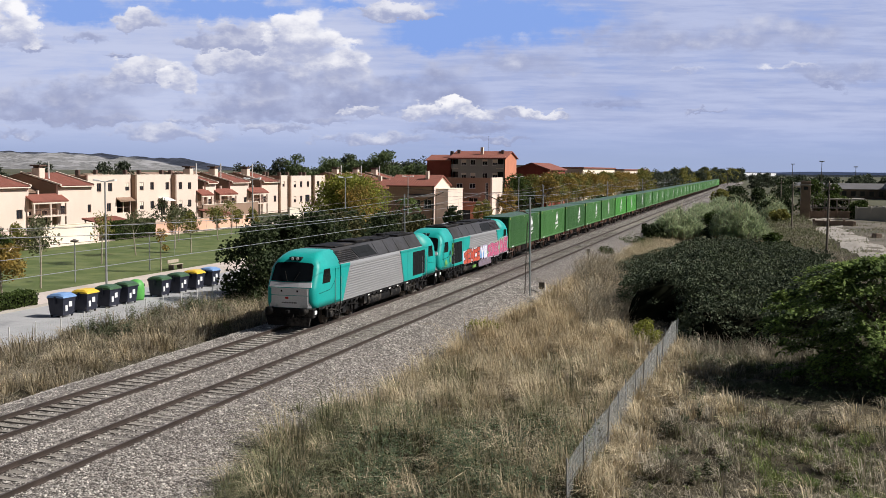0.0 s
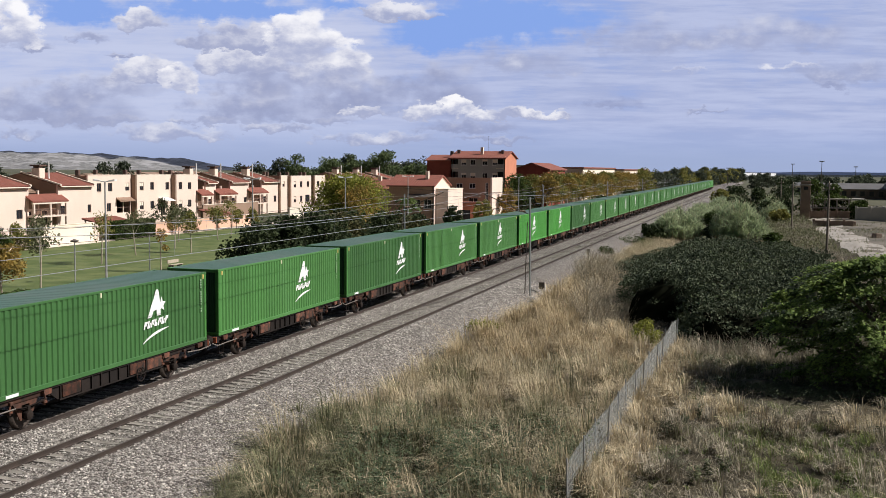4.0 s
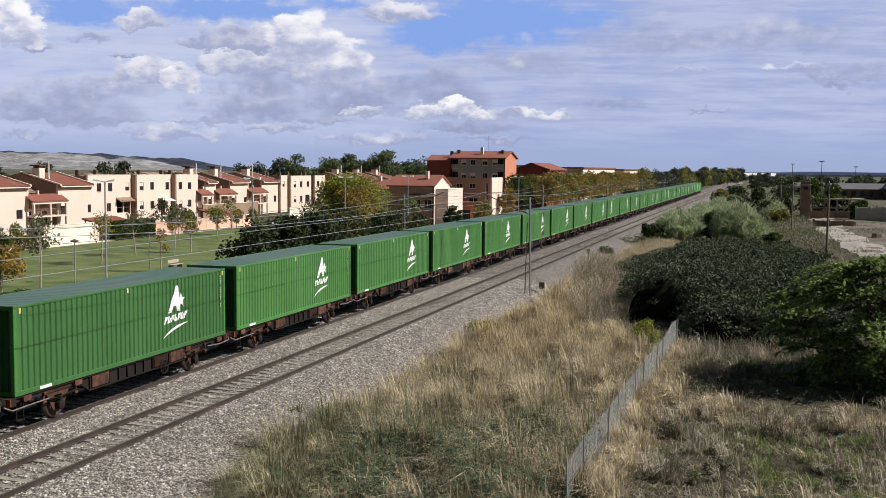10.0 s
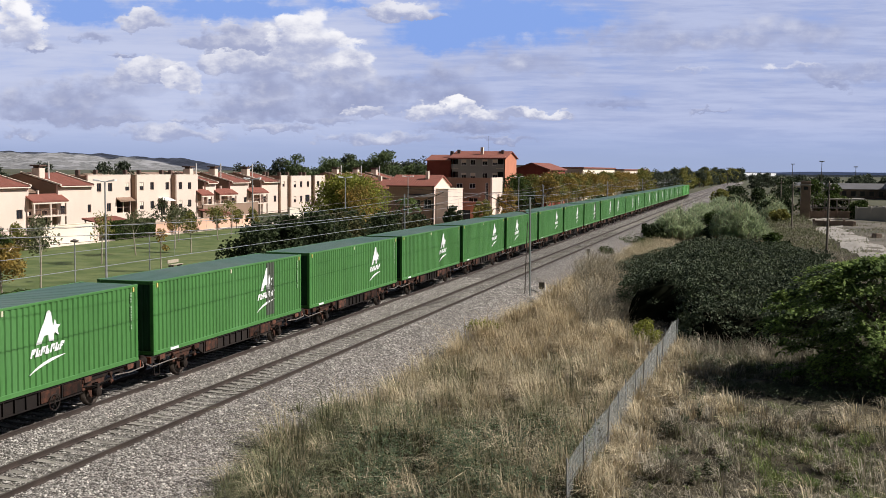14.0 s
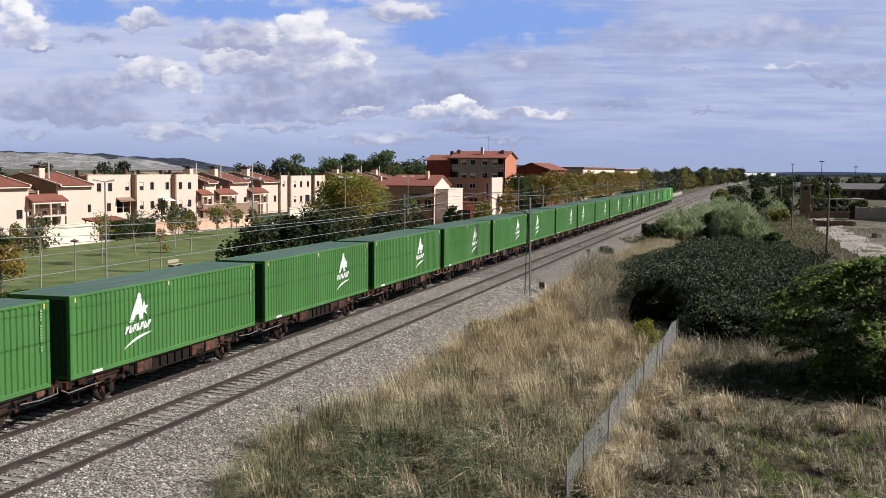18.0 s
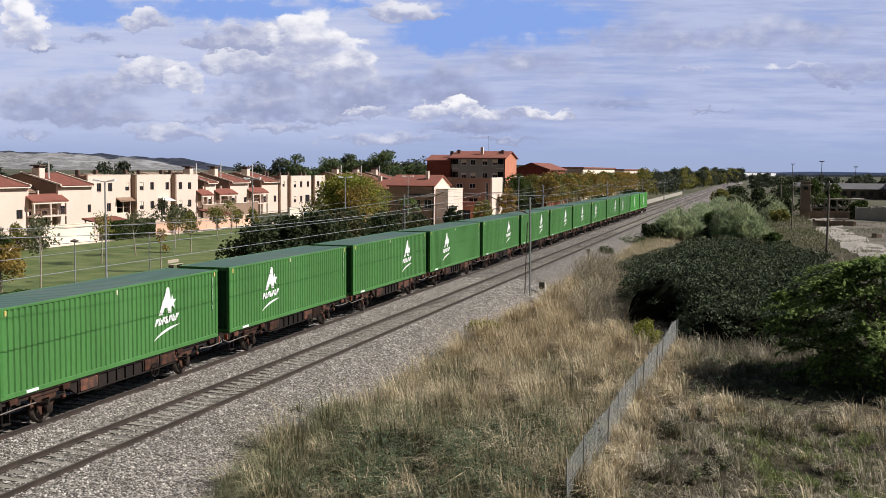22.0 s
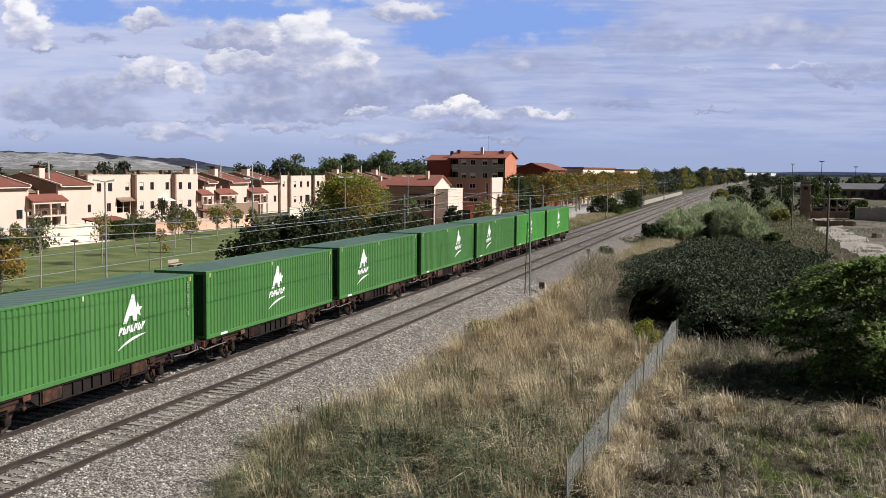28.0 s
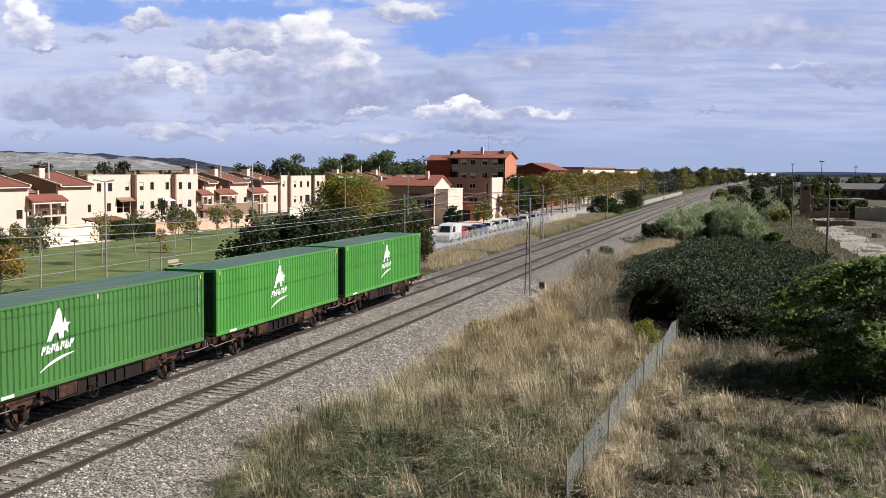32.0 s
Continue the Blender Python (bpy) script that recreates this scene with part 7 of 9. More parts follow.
def parked_car(x, y, paint, label, kind="car"):
    L, Wd, Hh = (4.2, 1.72, 1.45) if kind == "car" else (5.3, 1.95, 2.25)
    th = thing("parked_" + kind, label, kind, "parked vehicles", (x, y, -0.535), 90)
    # profile along the length (local x), front towards -x
    if kind == "car":
        prof = [(-2.1, 0.32), (-2.1, 0.62), (-1.95, 0.78), (-1.05, 0.92), (-0.45, 1.38), (0.1, 1.45), (1.0, 1.42), (1.75, 1.0), (2.08, 0.92), (2.1, 0.35)]
        win = [(-0.92, 0.95), (-0.40, 1.33), (0.1, 1.39), (0.95, 1.36), (1.5, 1.0)]
        ax = (-1.3, 1.28)
    else:
        prof = [(-2.65, 0.35), (-2.65, 0.85), (-2.4, 1.05), (-1.75, 1.2), (-1.15, 2.0), (-0.8, 2.2), (2.5, 2.25), (2.65, 2.1), (2.65, 0.38)]
        win = [(-1.62, 1.25), (-1.1, 1.95), (-0.3, 1.98), (-0.3, 1.25)]
        ax = (-1.75, 1.75)
    b = Shape()
    rings = []
    for yy, tuck in ((-Wd / 2, 0.12), (-Wd / 2 + 0.08, 0.0), (Wd / 2 - 0.08, 0.0), (Wd / 2, 0.12)):
        rings.append([(px * (1 - 0.02 * (tuck > 0)), yy * (1 - (0.14 * max(0, z - 0.95) if kind == "car" else 0.03)), max(0.3, z - tuck * 0.4) if z > 0.6 else z) for px, z in prof])
    b.loft(rings)
    body = part("body", b, paint, th, smooth=False)
    for s in (-1, 1):
        w = Shape().prism(win, "y", *sorted((s * (Wd / 2 - 0.12), s * (Wd / 2 - 0.03 if kind == "car" else Wd / 2 - 0.0))))
        part("side_window", w, M_PANE, body)
    part("windscreen", Shape().loft([[(win[0][0] - 0.09, q, win[0][1] + 0.02) for q in (-0.66, 0.66)] + [(win[1][0] - 0.10, q, win[1][1] + 0.02) for q in (0.56, -0.56)],
                                      [(win[0][0] - 0.13, q, win[0][1] + 0.04) for q in (-0.66, 0.66)] + [(win[1][0] - 0.14, q, win[1][1] + 0.04) for q in (0.56, -0.56)]]), M_PANE, body)
    for a in ax:
        for s in (-1, 1):
            t = Shape().spin([(0.2, -0.1), (0.31, -0.1), (0.33, 0.0), (0.31, 0.1), (0.2, 0.1)], (a, s * (Wd / 2 - 0.1), 0.33), "y", 14)
            wh = part("wheel", t, M_BLACK, th)
            part("rim", Shape().spin([(0.02, -0.09), (0.21, -0.08), (0.21, 0.08), (0.02, 0.09)], (a, s * (Wd / 2 - 0.09), 0.33), "y", 10), M_STEEL, wh)
    for s in (-1, 1):
        part("headlight", Shape().box(prof[0][0] - 0.01, prof[0][0] + 0.1, s * 0.6 - 0.15, s * 0.6 + 0.15, 0.6, 0.74, 0.02), M_LENS, body)
        part("tail_light", Shape().box(prof[-1][0] - 0.08, prof[-1][0] + 0.015, s * 0.66 - 0.1, s * 0.66 + 0.1, 0.7, 0.9, 0.02), M_RED, body)
    return th


def carpaint(nm, c):
    return surface(nm, c, tuple(q * 0.9 for q in c), 1.0, 0.25, 0.0, fine=30.0, spec=0.6)


def lattice_mast(x, y, zg, h, label):
    """Narrow steel mast: two uprights with rungs and braces, and a thin pole above."""
    th = thing("catenary_mast", label, "mast", "catenary masts", (x, y, zg))
    for s in (-1, 1):
        part("upright", Shape().loft([[(s * 0.2 + a * 0.03, b * 0.04, 0) for a, b in ((-1, -1), (1, -1), (1, 1), (-1, 1))], [(s * 0.07 + a * 0.025, b * 0.03, h * 0.75) for a, b in ((-1, -1), (1, -1), (1, 1), (-1, 1))]]), M_DARKSTEEL, th)
    part("foot", Shape().box(-0.4, 0.4, -0.35, 0.35, -0.2, 0.08, 0.03), M_CONCRETE, th)
    for k in range(6):
        z = 0.55 + k * (h * 0.75 - 0.7) / 5
        part("rung", Shape().box(-0.2 + 0.018 * z, 0.2 - 0.018 * z, -0.02, 0.02, z, z + 0.05), M_DARKSTEEL, th)
    part("pole", Shape().tube((0.2, -0.05, 0), (0.1, 0, h), 0.07, 0.06, n=8), M_STEEL, th, "galvanised steel pole")
    return th


def cantilever(th, s, reach, z):
    a = part("cantilever", Shape().tube((0, 0, z - 1.4), (s * reach, 0, z), 0.035, n=6), M_DARKSTEEL, th, "dark cantilever tube")
    part("stay", Shape().tube((0, 0, z + 0.3), (s * reach * 0.96, 0, z + 0.05), 0.018, n=5), M_DARKSTEEL, a)
    part("registration_arm", Shape().tube((s * 0.3, 0, z - 1.25), (s * reach, 0, z - 0.95), 0.02, n=5), M_DARKSTEEL, a)
    part("insulator", Shape().spin([(0.03, -0.25), (0.09, -0.2), (0.04, -0.12), (0.09, -0.05), (0.04, 0.03), (0.09, 0.1), (0.03, 0.18)], (s * reach * 0.12, 0, z - 1.2), "x", 8), M_BROWN, a)


def bent_tube(pts, r, n):
    """One connected tube along points that run mainly along y."""
    return Shape().loft([[(p[0] + r * math.cos(2 * math.pi * k / n), p[1], p[2] + r * math.sin(2 * math.pi * k / n)) for k in range(n)][::-1] for p in pts])


def overhead_line():
    zc, zm = 5.38, 6.75
    spans = [18.5, 75.06, 133.0, 192.0, 250.0, 308.0]
    for k, y in enumerate(spans[1:]):
        m = lattice_mast(-16.12, y, -0.75, 7.2, "slender lattice catenary mast beside the ballast") if k == 0 else None
        if m:
            cantilever(m, -1, 3.3, 7.4)
    for y in (20.3, 78.7, 133.4, 192.0, 250.0, 308.0):
        m = lattice_mast(-26.9, y, -0.75, 7.2, "slender lattice catenary mast across the line")
        cantilever(m, 1, 3.3, 7.4)
    for x, rows in ((XR, spans), (XL, [20.3, 78.7, 133.4, 192.0, 250.0, 308.0])):
        th = thing("overhead_wire", "thin contact and carrier wires over the track", "overhead wire", "overhead wires", (x, 0, 0))
        lo = Shape()
        lo.path([(0.12 * (-1) ** k, y, zc) for k, y in enumerate(rows)], 0.011, 5)
        part("contact_wire", lo, M_STEEL, th)
        for a, b in zip(rows[:-1], rows[1:]):
            pts = [(0, a + (b - a) * q, zm - 0.72 * (1 - (2 * q - 1) ** 2)) for q in np.linspace(0, 1, 13)]
            part("carrier_wire", bent_tube(pts, 0.010, 4), M_STEEL, th)
            dr = Shape()
            for q in np.linspace(0.12, 0.88, 7):
                y = a + (b - a) * q
                dr.tube((0, y, zc), (0, y, zm - 0.72 * (1 - (2 * q - 1) ** 2)), 0.003, n=3)
            tagged(part("dropper", dr, M_STEEL, th), kind="stuff")
    th = thing("feeder_cable", "thin cables strung along the far side of the line", "cable", "", (0, 0, 0))
    for x, z in ((-27.2, 6.35), (-27.0, 5.75)):
        for a, b in zip(spans[:-1], spans[1:]):
            part("cable", bent_tube([(x, a + (b - a) * q, z - 0.5 * (1 - (2 * q - 1) ** 2)) for q in np.linspace(0, 1, 11)], 0.011, 4), M_DARKSTEEL, th)


def wooden_pole(x, y, h, label):
    th = thing("utility_pole", label, "utility pole", "utility poles", (x, y, float(gz(x, y)) - 0.2))
    part("pole", Shape().tube((0, 0, 0), (0.05, 0, h), 0.15, 0.10, n=9), M_WOOD, th)
    part("crossarm", Shape().box(-0.6, 0.6, -0.06, 0.06, h - 0.75, h - 0.63), M_WOOD, th)
    for q in (-0.5, 0.5, 0.05):
        part("insulator", Shape().tube((q, 0, h - 0.63 if q != 0.05 else h), (q, 0, h - 0.45 if q != 0.05 else h + 0.2), 0.045, n=6), M_PALE, th)


def build_street():
    build_bins()
    lab = "tall grey street lamp with twin lanterns beside the promenade"
    for y in (67.5, 91.0, 114.3, 136.9):
        street_lamp(-46.1, y, 7.75, lab)
    for y in (180.3, 201.0, 222.0, 243.0):
        street_lamp(-40.5, y, 7.6, "tall grey street lamp beside the parking row", -0.5)
    for x, y in ((-50.3, 69.6), (-50.2, 79.8)):
        park_lamp(x, y)
    mesh_fence(-34.9, 33.0, -34.9, 75.0, 21, 1.15, "street_fence", "white-posted wire fence between street and railway", True, -0.58, 0.03, 14)
    mesh_fence(-33.4, 106.0, -33.4, 172.0, 26, 1.75, "street_fence", "white-posted wire fence beside the parked cars", True, -0.58, 0.02, 16)
    low = Shape().box(-34.9, -34.5, 164, 204, -0.7, 0.55, 0.02)
    tagged(part("low_wall", low, M_CONCRETE), "low pale concrete wall beside the railway", "wall", kind="structure")
    low = Shape().box(-30.2, -29.8, 276, 420, -0.7, 0.45, 0.02)
    tagged(part("low_wall", low, M_CONCRETE), "long weathered wall beside the railway", "wall", kind="structure")
    mesh_fence(-5.0, 29.0, -4.3, 58.5, 13, 1.55, "wire_fence", "leaning galvanised wire fence in dry grass", False, None, 0.08, 34)
    W_, K_, R_, B_, S_ = carpaint("white_car_paint", (0.72, 0.72, 0.72)), carpaint("black_car_paint", (0.02, 0.02, 0.025)), carpaint("red_car_paint", (0.42, 0.03, 0.03)), carpaint("blue_car_paint", (0.035, 0.06, 0.14)), carpaint("silver_car_paint", (0.42, 0.44, 0.46))
    parked_car(-37.2, 126.3, W_, "white delivery van parked beside the fence", "van")
    for y, p, w in ((131.7, R_, "red"), (136.3, K_, "black"), (141.3, B_, "dark blue"), (146.6, W_, "white"), (152.0, S_, "silver-grey"), (157.7, W_, "white"), (163.9, B_, "dark blue"), (170.5, W_, "white"), (177.5, S_, "silver-grey")):
        parked_car(-37.4, y, p, w + " hatchback parked beside the fence")
    overhead_line()
    for x, y, h in ((6.73, 121.4, 8.9), (4.6, 182.0, 8.2), (4.0, 262.0, 8.0)):
        wooden_pole(x, y, h, "weathered wooden utility pole beside a dirt track")
    th = thing("cable_cabinet", "small dark trackside box on a white post", "trackside box", "", (-15.35, 77.6, -0.95))
    part("post", Shape().box(-0.05, 0.05, -0.05, 0.05, 0, 1.05, 0.01), M_WHITE, th)
    part("box", Shape().box(-0.42, 0.0, -0.2, 0.2, 0.55, 1.05, 0.02), M_DARKSTEEL, th)
    for x, y in ((-16.6, 106.0), (-26.4, 150.0)):
        th = thing("marker_post", "short dark trackside marker post", "marker post", "marker posts", (x, y, -0.6))
        part("post", Shape().box(-0.05, 0.05, -0.05, 0.05, 0, 1.15, 0.01), M_DARKSTEEL, th)
        part("plate", Shape().box(-0.16, 0.16, -0.07, -0.05, 0.8, 1.15), M_CONCRETE, th)
    for y in (81.4,):
        th = thing("park_bench", "pale wooden park bench on the lawn edge", "bench", "park benches", (-48.6, y, -0.42), 90)
        for k in range(3):
            part("seat_slat", Shape().box(-0.9, 0.9, -0.2 + 0.15 * k, -0.09 + 0.15 * k, 0.42, 0.46, 0.008), M_PALEBARK, th)
        part("backrest", Shape().box(-0.9, 0.9, 0.28, 0.32, 0.55, 0.85, 0.01), M_PALEBARK, th)
        for x in (-0.7, 0.7):
            part("leg", Shape().box(x - 0.04, x + 0.04, -0.2, 0.3, 0, 0.42), M_DARKSTEEL, th)


build_street()


# ---------------------------------------------------------------- plants
def tufts(name, label, seed, n, area, height, width, material, spread=0.16, per=9, lean=0.5, zf=gz, keep=None, cat="grass"):
    """Clumps of blades over an area (x0, x1, y0, y1); keep thins them by place."""
    rng = np.random.default_rng(seed)
    x0, x1, y0, y1 = area
    cx = rng.uniform(x0, x1, n)
    cy = y0 + (y1 - y0) * rng.random(n)
    if keep is not None:
        k = keep(cx, cy) > rng.random(n)
        cx, cy = cx[k], cy[k]
    m = len(cx)
    h = height * rng.uniform(0.5, 1.3, m) * (1 + 0.3 * vnoise(cx, cy, 2.5, seed))
    x = np.repeat(cx, per) + rng.normal(0, spread, m * per)
    y = np.repeat(cy, per) + rng.normal(0, spread, m * per)
    hh = np.maximum(0.06, np.repeat(h, per) * rng.uniform(0.55, 1.15, m * per))
    z = zf(x, y) - 0.03
    me = blade_mesh(name, rng, np.stack([x, y, z], 1), hh, width, material, lean, False)
    return tagged(part(name, me, material), label, cat, kind="stuff")


def right_keep(lo=0.0):
    def f(x, y):
        edge = -14.9 + 0.7 * vnoise(x, y, 2.2, 6) + 0.5 * vnoise(x, y, 0.9, 2)
        # pale grass is left out of the trees' shadow to darken it
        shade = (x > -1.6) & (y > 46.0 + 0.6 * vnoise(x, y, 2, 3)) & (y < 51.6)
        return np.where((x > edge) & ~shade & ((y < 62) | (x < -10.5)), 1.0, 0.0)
    return f


def mask(base, size, seed, lo, hi):
    """Keeps patches where smooth noise is high."""
    return lambda x, y: base(x, y) * np.clip((vnoise(x, y, size, seed) - lo) / (hi - lo), 0, 1)


def hummock(x, y):
    """Taller and lower growth, in lumps of a metre or two."""
    return np.clip(1.0 + 0.8 * vnoise(x, y, 1.0, 21) + 0.6 * vnoise(x, y, 0.42, 22), 0.28, 2.0)


def tussocks(name, label, seed, n, area, height, width, material, per=24, radius=0.12, keep=None, zf=gz):
    """Clumps whose long blades rise from one root and arch outwards."""
    rng = np.random.default_rng(seed)
    cx, cy = rng.uniform(area[0], area[1], n), rng.uniform(area[2], area[3], n)
    if keep is not None:
        k = keep(cx, cy) > rng.random(n)
        cx, cy = cx[k], cy[k]
    k = np.clip((hummock(cx, cy) - 0.45) / 0.4, 0.12, 1) > rng.random(len(cx))
    cx, cy = cx[k], cy[k]
    m = len(cx)
    big = np.repeat((rng.uniform(0.45, 1.05, m) + 0.6 * rng.random(m) ** 4) * hummock(cx, cy), per)
    a = rng.uniform(0, 2 * math.pi, m * per)
    # wind-laid: blades favour one side
    r = rng.random(m * per) ** 0.6
    bx, by = np.repeat(cx, per) + radius * big * r * np.cos(a), np.repeat(cy, per) + radius * big * r * np.sin(a)
    h = height * big * rng.uniform(0.55, 1.1, m * per)
    out = h * (0.25 + 0.9 * r) * rng.uniform(0.4, 1.2, m * per)
    ca, sa = np.cos(a) - 0.25, np.sin(a) - 0.2
    base = np.stack([bx, by, zf(bx, by) - 0.03], 1)
    side = np.stack([-np.sin(a), np.cos(a), 0 * a], 1) * (width * rng.uniform(0.6, 1.4, m * per))[:, None]
    mid = base + np.stack([ca * out * 0.35, sa * out * 0.35, h * 0.72], 1)
    tip = base + np.stack([ca * out, sa * out, h * (1.0 - 0.35 * r)], 1)
    v = np.stack([base - side, base + side, mid + side * 0.8, mid - side * 0.8, tip + side * 0.15, tip - side * 0.15], 1).reshape(-1, 3)
    k = np.arange(m * per)[:, None] * 6
    f = np.concatenate([k + [0, 1, 2, 3], k + [3, 2, 4, 5]], 1).reshape(-1, 4)
    return tagged(part(name, fast_mesh(name, v, f, material), material), label, "grass", kind="stuff")


def scrub(name, label, seed, n, area, height, leaf, material, keep=None, zf=gz, cat="weeds"):
    """Low tangled growth: small leaves through a thin uneven layer."""
    rng = np.random.default_rng(seed)
    x, y = rng.uniform(area[0], area[1], n), rng.uniform(area[2], area[3], n)
    if keep is not None:
        k = keep(x, y) > rng.random(n)
        x, y = x[k], y[k]
    h = height * np.clip(0.7 + 0.5 * vnoise(x, y, 1.6, seed) + 0.35 * vnoise(x, y, 0.6, seed + 1), 0.15, 1.6)
    z = zf(x, y) + h * rng.random(len(x)) ** 0.7
    me = leaf_mesh(name, rng, np.stack([x, y, z], 1), leaf, material, 0.0, 0.35)
    return tagged(part(name, me, material), label, cat, kind="stuff")


def herbs(name, label, seed, n, area, height, material, keep):
    """Leafy weeds: a few rising stems each, with narrow leaves all along them."""
    rng = np.random.default_rng(seed)
    cx, cy = rng.uniform(area[0], area[1], n), rng.uniform(area[2], area[3], n)
    k = keep(cx, cy) > rng.random(n)
    cx, cy = cx[k], cy[k]
    m, stems, per = len(cx), 7, 20
    h = np.repeat(height * rng.uniform(0.5, 1.2, m) * hummock(cx, cy), stems)
    a, r = rng.uniform(0, 2 * math.pi, m * stems), rng.random(m * stems)
    tx, ty = np.cos(a) * r * h * 0.45, np.sin(a) * r * h * 0.45
    q = np.tile(np.linspace(0.12, 1.0, per), m * stems) + rng.uniform(-0.03, 0.03, m * stems * per)
    ex = lambda v: np.repeat(v, per)
    bx, by = ex(np.repeat(cx, stems)), ex(np.repeat(cy, stems))
    root = np.stack([bx + ex(tx) * q, by + ex(ty) * q, gz(bx, by) + ex(h) * q * (1 - 0.15 * ex(r) * q)], 1)
    b = rng.uniform(0, 2 * math.pi, len(root))
    ln = 0.17 * (1.15 - 0.6 * q) * rng.uniform(0.6, 1.3, len(root))
    out = np.stack([np.cos(b) * ln, np.sin(b) * ln, ln * rng.uniform(-0.3, 0.7, len(root))], 1)
    side = np.stack([-np.sin(b), np.cos(b), rng.uniform(-0.4, 0.4, len(root))], 1) * (ln * 0.22)[:, None]
    v = np.stack([root, root + out * 0.45 + side, root + out, root + out * 0.45 - side], 1).reshape(-1, 3)
    f = np.arange(len(v)).reshape(-1, 4)
    return tagged(part(name, fast_mesh(name, v, f, material), material), label, "weeds", kind="stuff")


def build_grass():
    rk = right_keep()
    A = (-15.6, 9.5, 25.5, 62)
    lf = lambda x, y: rk(x, y) * np.where(x < -4.6, 1.0, 0.45)
    def patch(x, y, lo, hi):
        n = 0.75 * vnoise(x, y, 2.7, 3) + 0.45 * vnoise(x, y, 1.0, 7)
        return np.clip((n - lo) / (hi - lo), 0, 1)
    tufts("matted_grass", "matted pale dry grass", 20, 9500, A, 0.22, 0.012, G_MAT, 0.22, 9, 1.9, keep=mask(rk, 1.3, 15, -0.75, 0.0))
    gold = lambda x, y: np.clip((y - 32) / 10, 0.5, 1.0) * np.where(x < -4.4, 1.0, 0.0)
    strip = lambda x, y: rk(x, y) * gold(x, y)
    tussocks("dry_grass", "tall straw-coloured dry grass in clumps", 21, 5200, (-15.6, -3.9, 26, 84), 0.74, 0.011, G_STRAW, 24, 0.14, lambda x, y: strip(x, y) * patch(x, y, -0.1, 0.15))
    tussocks("grey_grass", "grey withered grass in clumps", 22, 4200, A, 0.58, 0.012, G_GREY, 22, 0.15, lambda x, y: rk(x, y) * (0.12 + patch(x, y, -0.35, -0.1) * (1 - patch(x, y, 0.1, 0.35))))
    open_right = lambda x, y: rk(x, y) * np.where((x > -3.6) & (y > 41) & (y < 52), 1.0, 0.06) * np.where((x > -1.2) & (y > 45), 0.25, 1.0)
    tussocks("dry_grass", "straw-coloured clumps of grass behind the wire fence", 211, 1700, (-3.9, 9.5, 30, 55), 0.66, 0.013, G_STRAW, 26, 0.15, mask(open_right, 1.7, 5, -0.3, 0.3))
    green_at = lambda x, y: rk(x, y) * np.where(x > -3.8, np.clip(1.25 - ((x - 2.4) / 4.2) ** 2 - ((y - 37.0) / 6.0) ** 2, 0.16, 1), np.clip((37 - y) / 7, 0.12, 0.9))
    tussocks("green_grass", "green grass among dry stalks", 23, 7000, A, 0.34, 0.010, G_GREEN, 22, 0.15, lambda x, y: green_at(x, y) * np.where(x > -3.8, 1.0, 1 - patch(x, y, -0.1, 0.3)))
    near = lambda x, y: rk(x, y) * np.clip((39.0 - y) / 7 + 0.3, 0.1, 1) * (1 - patch(x, y, -0.1, 0.3)) * np.where(x < -5.0, 0.6, 0.0)
    tussocks("weeds", "green-grey weeds between the dry grass", 24, 3600, (-15.2, -4.8, 25.5, 43), 0.85, 0.010, G_WEED, 36, 0.17, near)
    tussocks("tall_grass", "tall straw and olive grass at the edge of the ballast", 254, 1900, (-15.4, -5.0, 25.5, 48), 1.0, 0.0085, G_STRAW, 34, 0.17, lambda x, y: rk(x, y) * np.clip(0.4 + 0.9 * vnoise(x, y, 1.3, 33), 0, 1) * np.where(x < -5.0, 1.0, 0.0))
    tussocks("olive_grass", "tall olive grass between the dry grass", 255, 1600, (-15.4, -5.0, 25.5, 50), 0.85, 0.0095, G_OLIVE, 34, 0.17, lambda x, y: rk(x, y) * np.clip(0.3 - 0.9 * vnoise(x, y, 1.5, 34), 0, 1) * np.where(x < -5.0, 1.0, 0.0))
    scrub("leafy_weeds", "low leafy weeds between the dry grass", 241, 42000, A, 0.42, 0.05, G_WEED, keep=lambda x, y: rk(x, y) * (1 - patch(x, y, -0.35, -0.05)))
    scrub("brown_weeds", "low brown withered weeds", 242, 30000, A, 0.45, 0.045, G_BROWN, keep=mask(rk, 1.7, 14, 0.0, 0.5))
    # the last four spots lay dark leaves that deepen the trees' shadow
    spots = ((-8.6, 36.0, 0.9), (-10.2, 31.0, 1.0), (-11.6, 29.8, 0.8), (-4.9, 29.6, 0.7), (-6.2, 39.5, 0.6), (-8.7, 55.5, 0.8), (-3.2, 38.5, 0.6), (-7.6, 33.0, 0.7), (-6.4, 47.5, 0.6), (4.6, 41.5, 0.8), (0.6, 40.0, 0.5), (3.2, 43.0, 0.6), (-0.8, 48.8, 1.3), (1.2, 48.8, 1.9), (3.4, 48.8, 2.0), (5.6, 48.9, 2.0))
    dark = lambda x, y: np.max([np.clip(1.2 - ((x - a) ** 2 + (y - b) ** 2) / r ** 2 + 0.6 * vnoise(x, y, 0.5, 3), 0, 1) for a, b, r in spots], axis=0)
    scrub("dark_weeds", "dark withered weeds, some set as the trees' deep shadow", 243, 170000, (-13, 7, 28, 57), 0.62, 0.05, L_BRAMBLE, keep=dark)
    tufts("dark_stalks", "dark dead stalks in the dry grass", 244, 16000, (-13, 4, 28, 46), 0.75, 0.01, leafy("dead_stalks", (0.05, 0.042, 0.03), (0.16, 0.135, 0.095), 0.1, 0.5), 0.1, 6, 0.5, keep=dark)
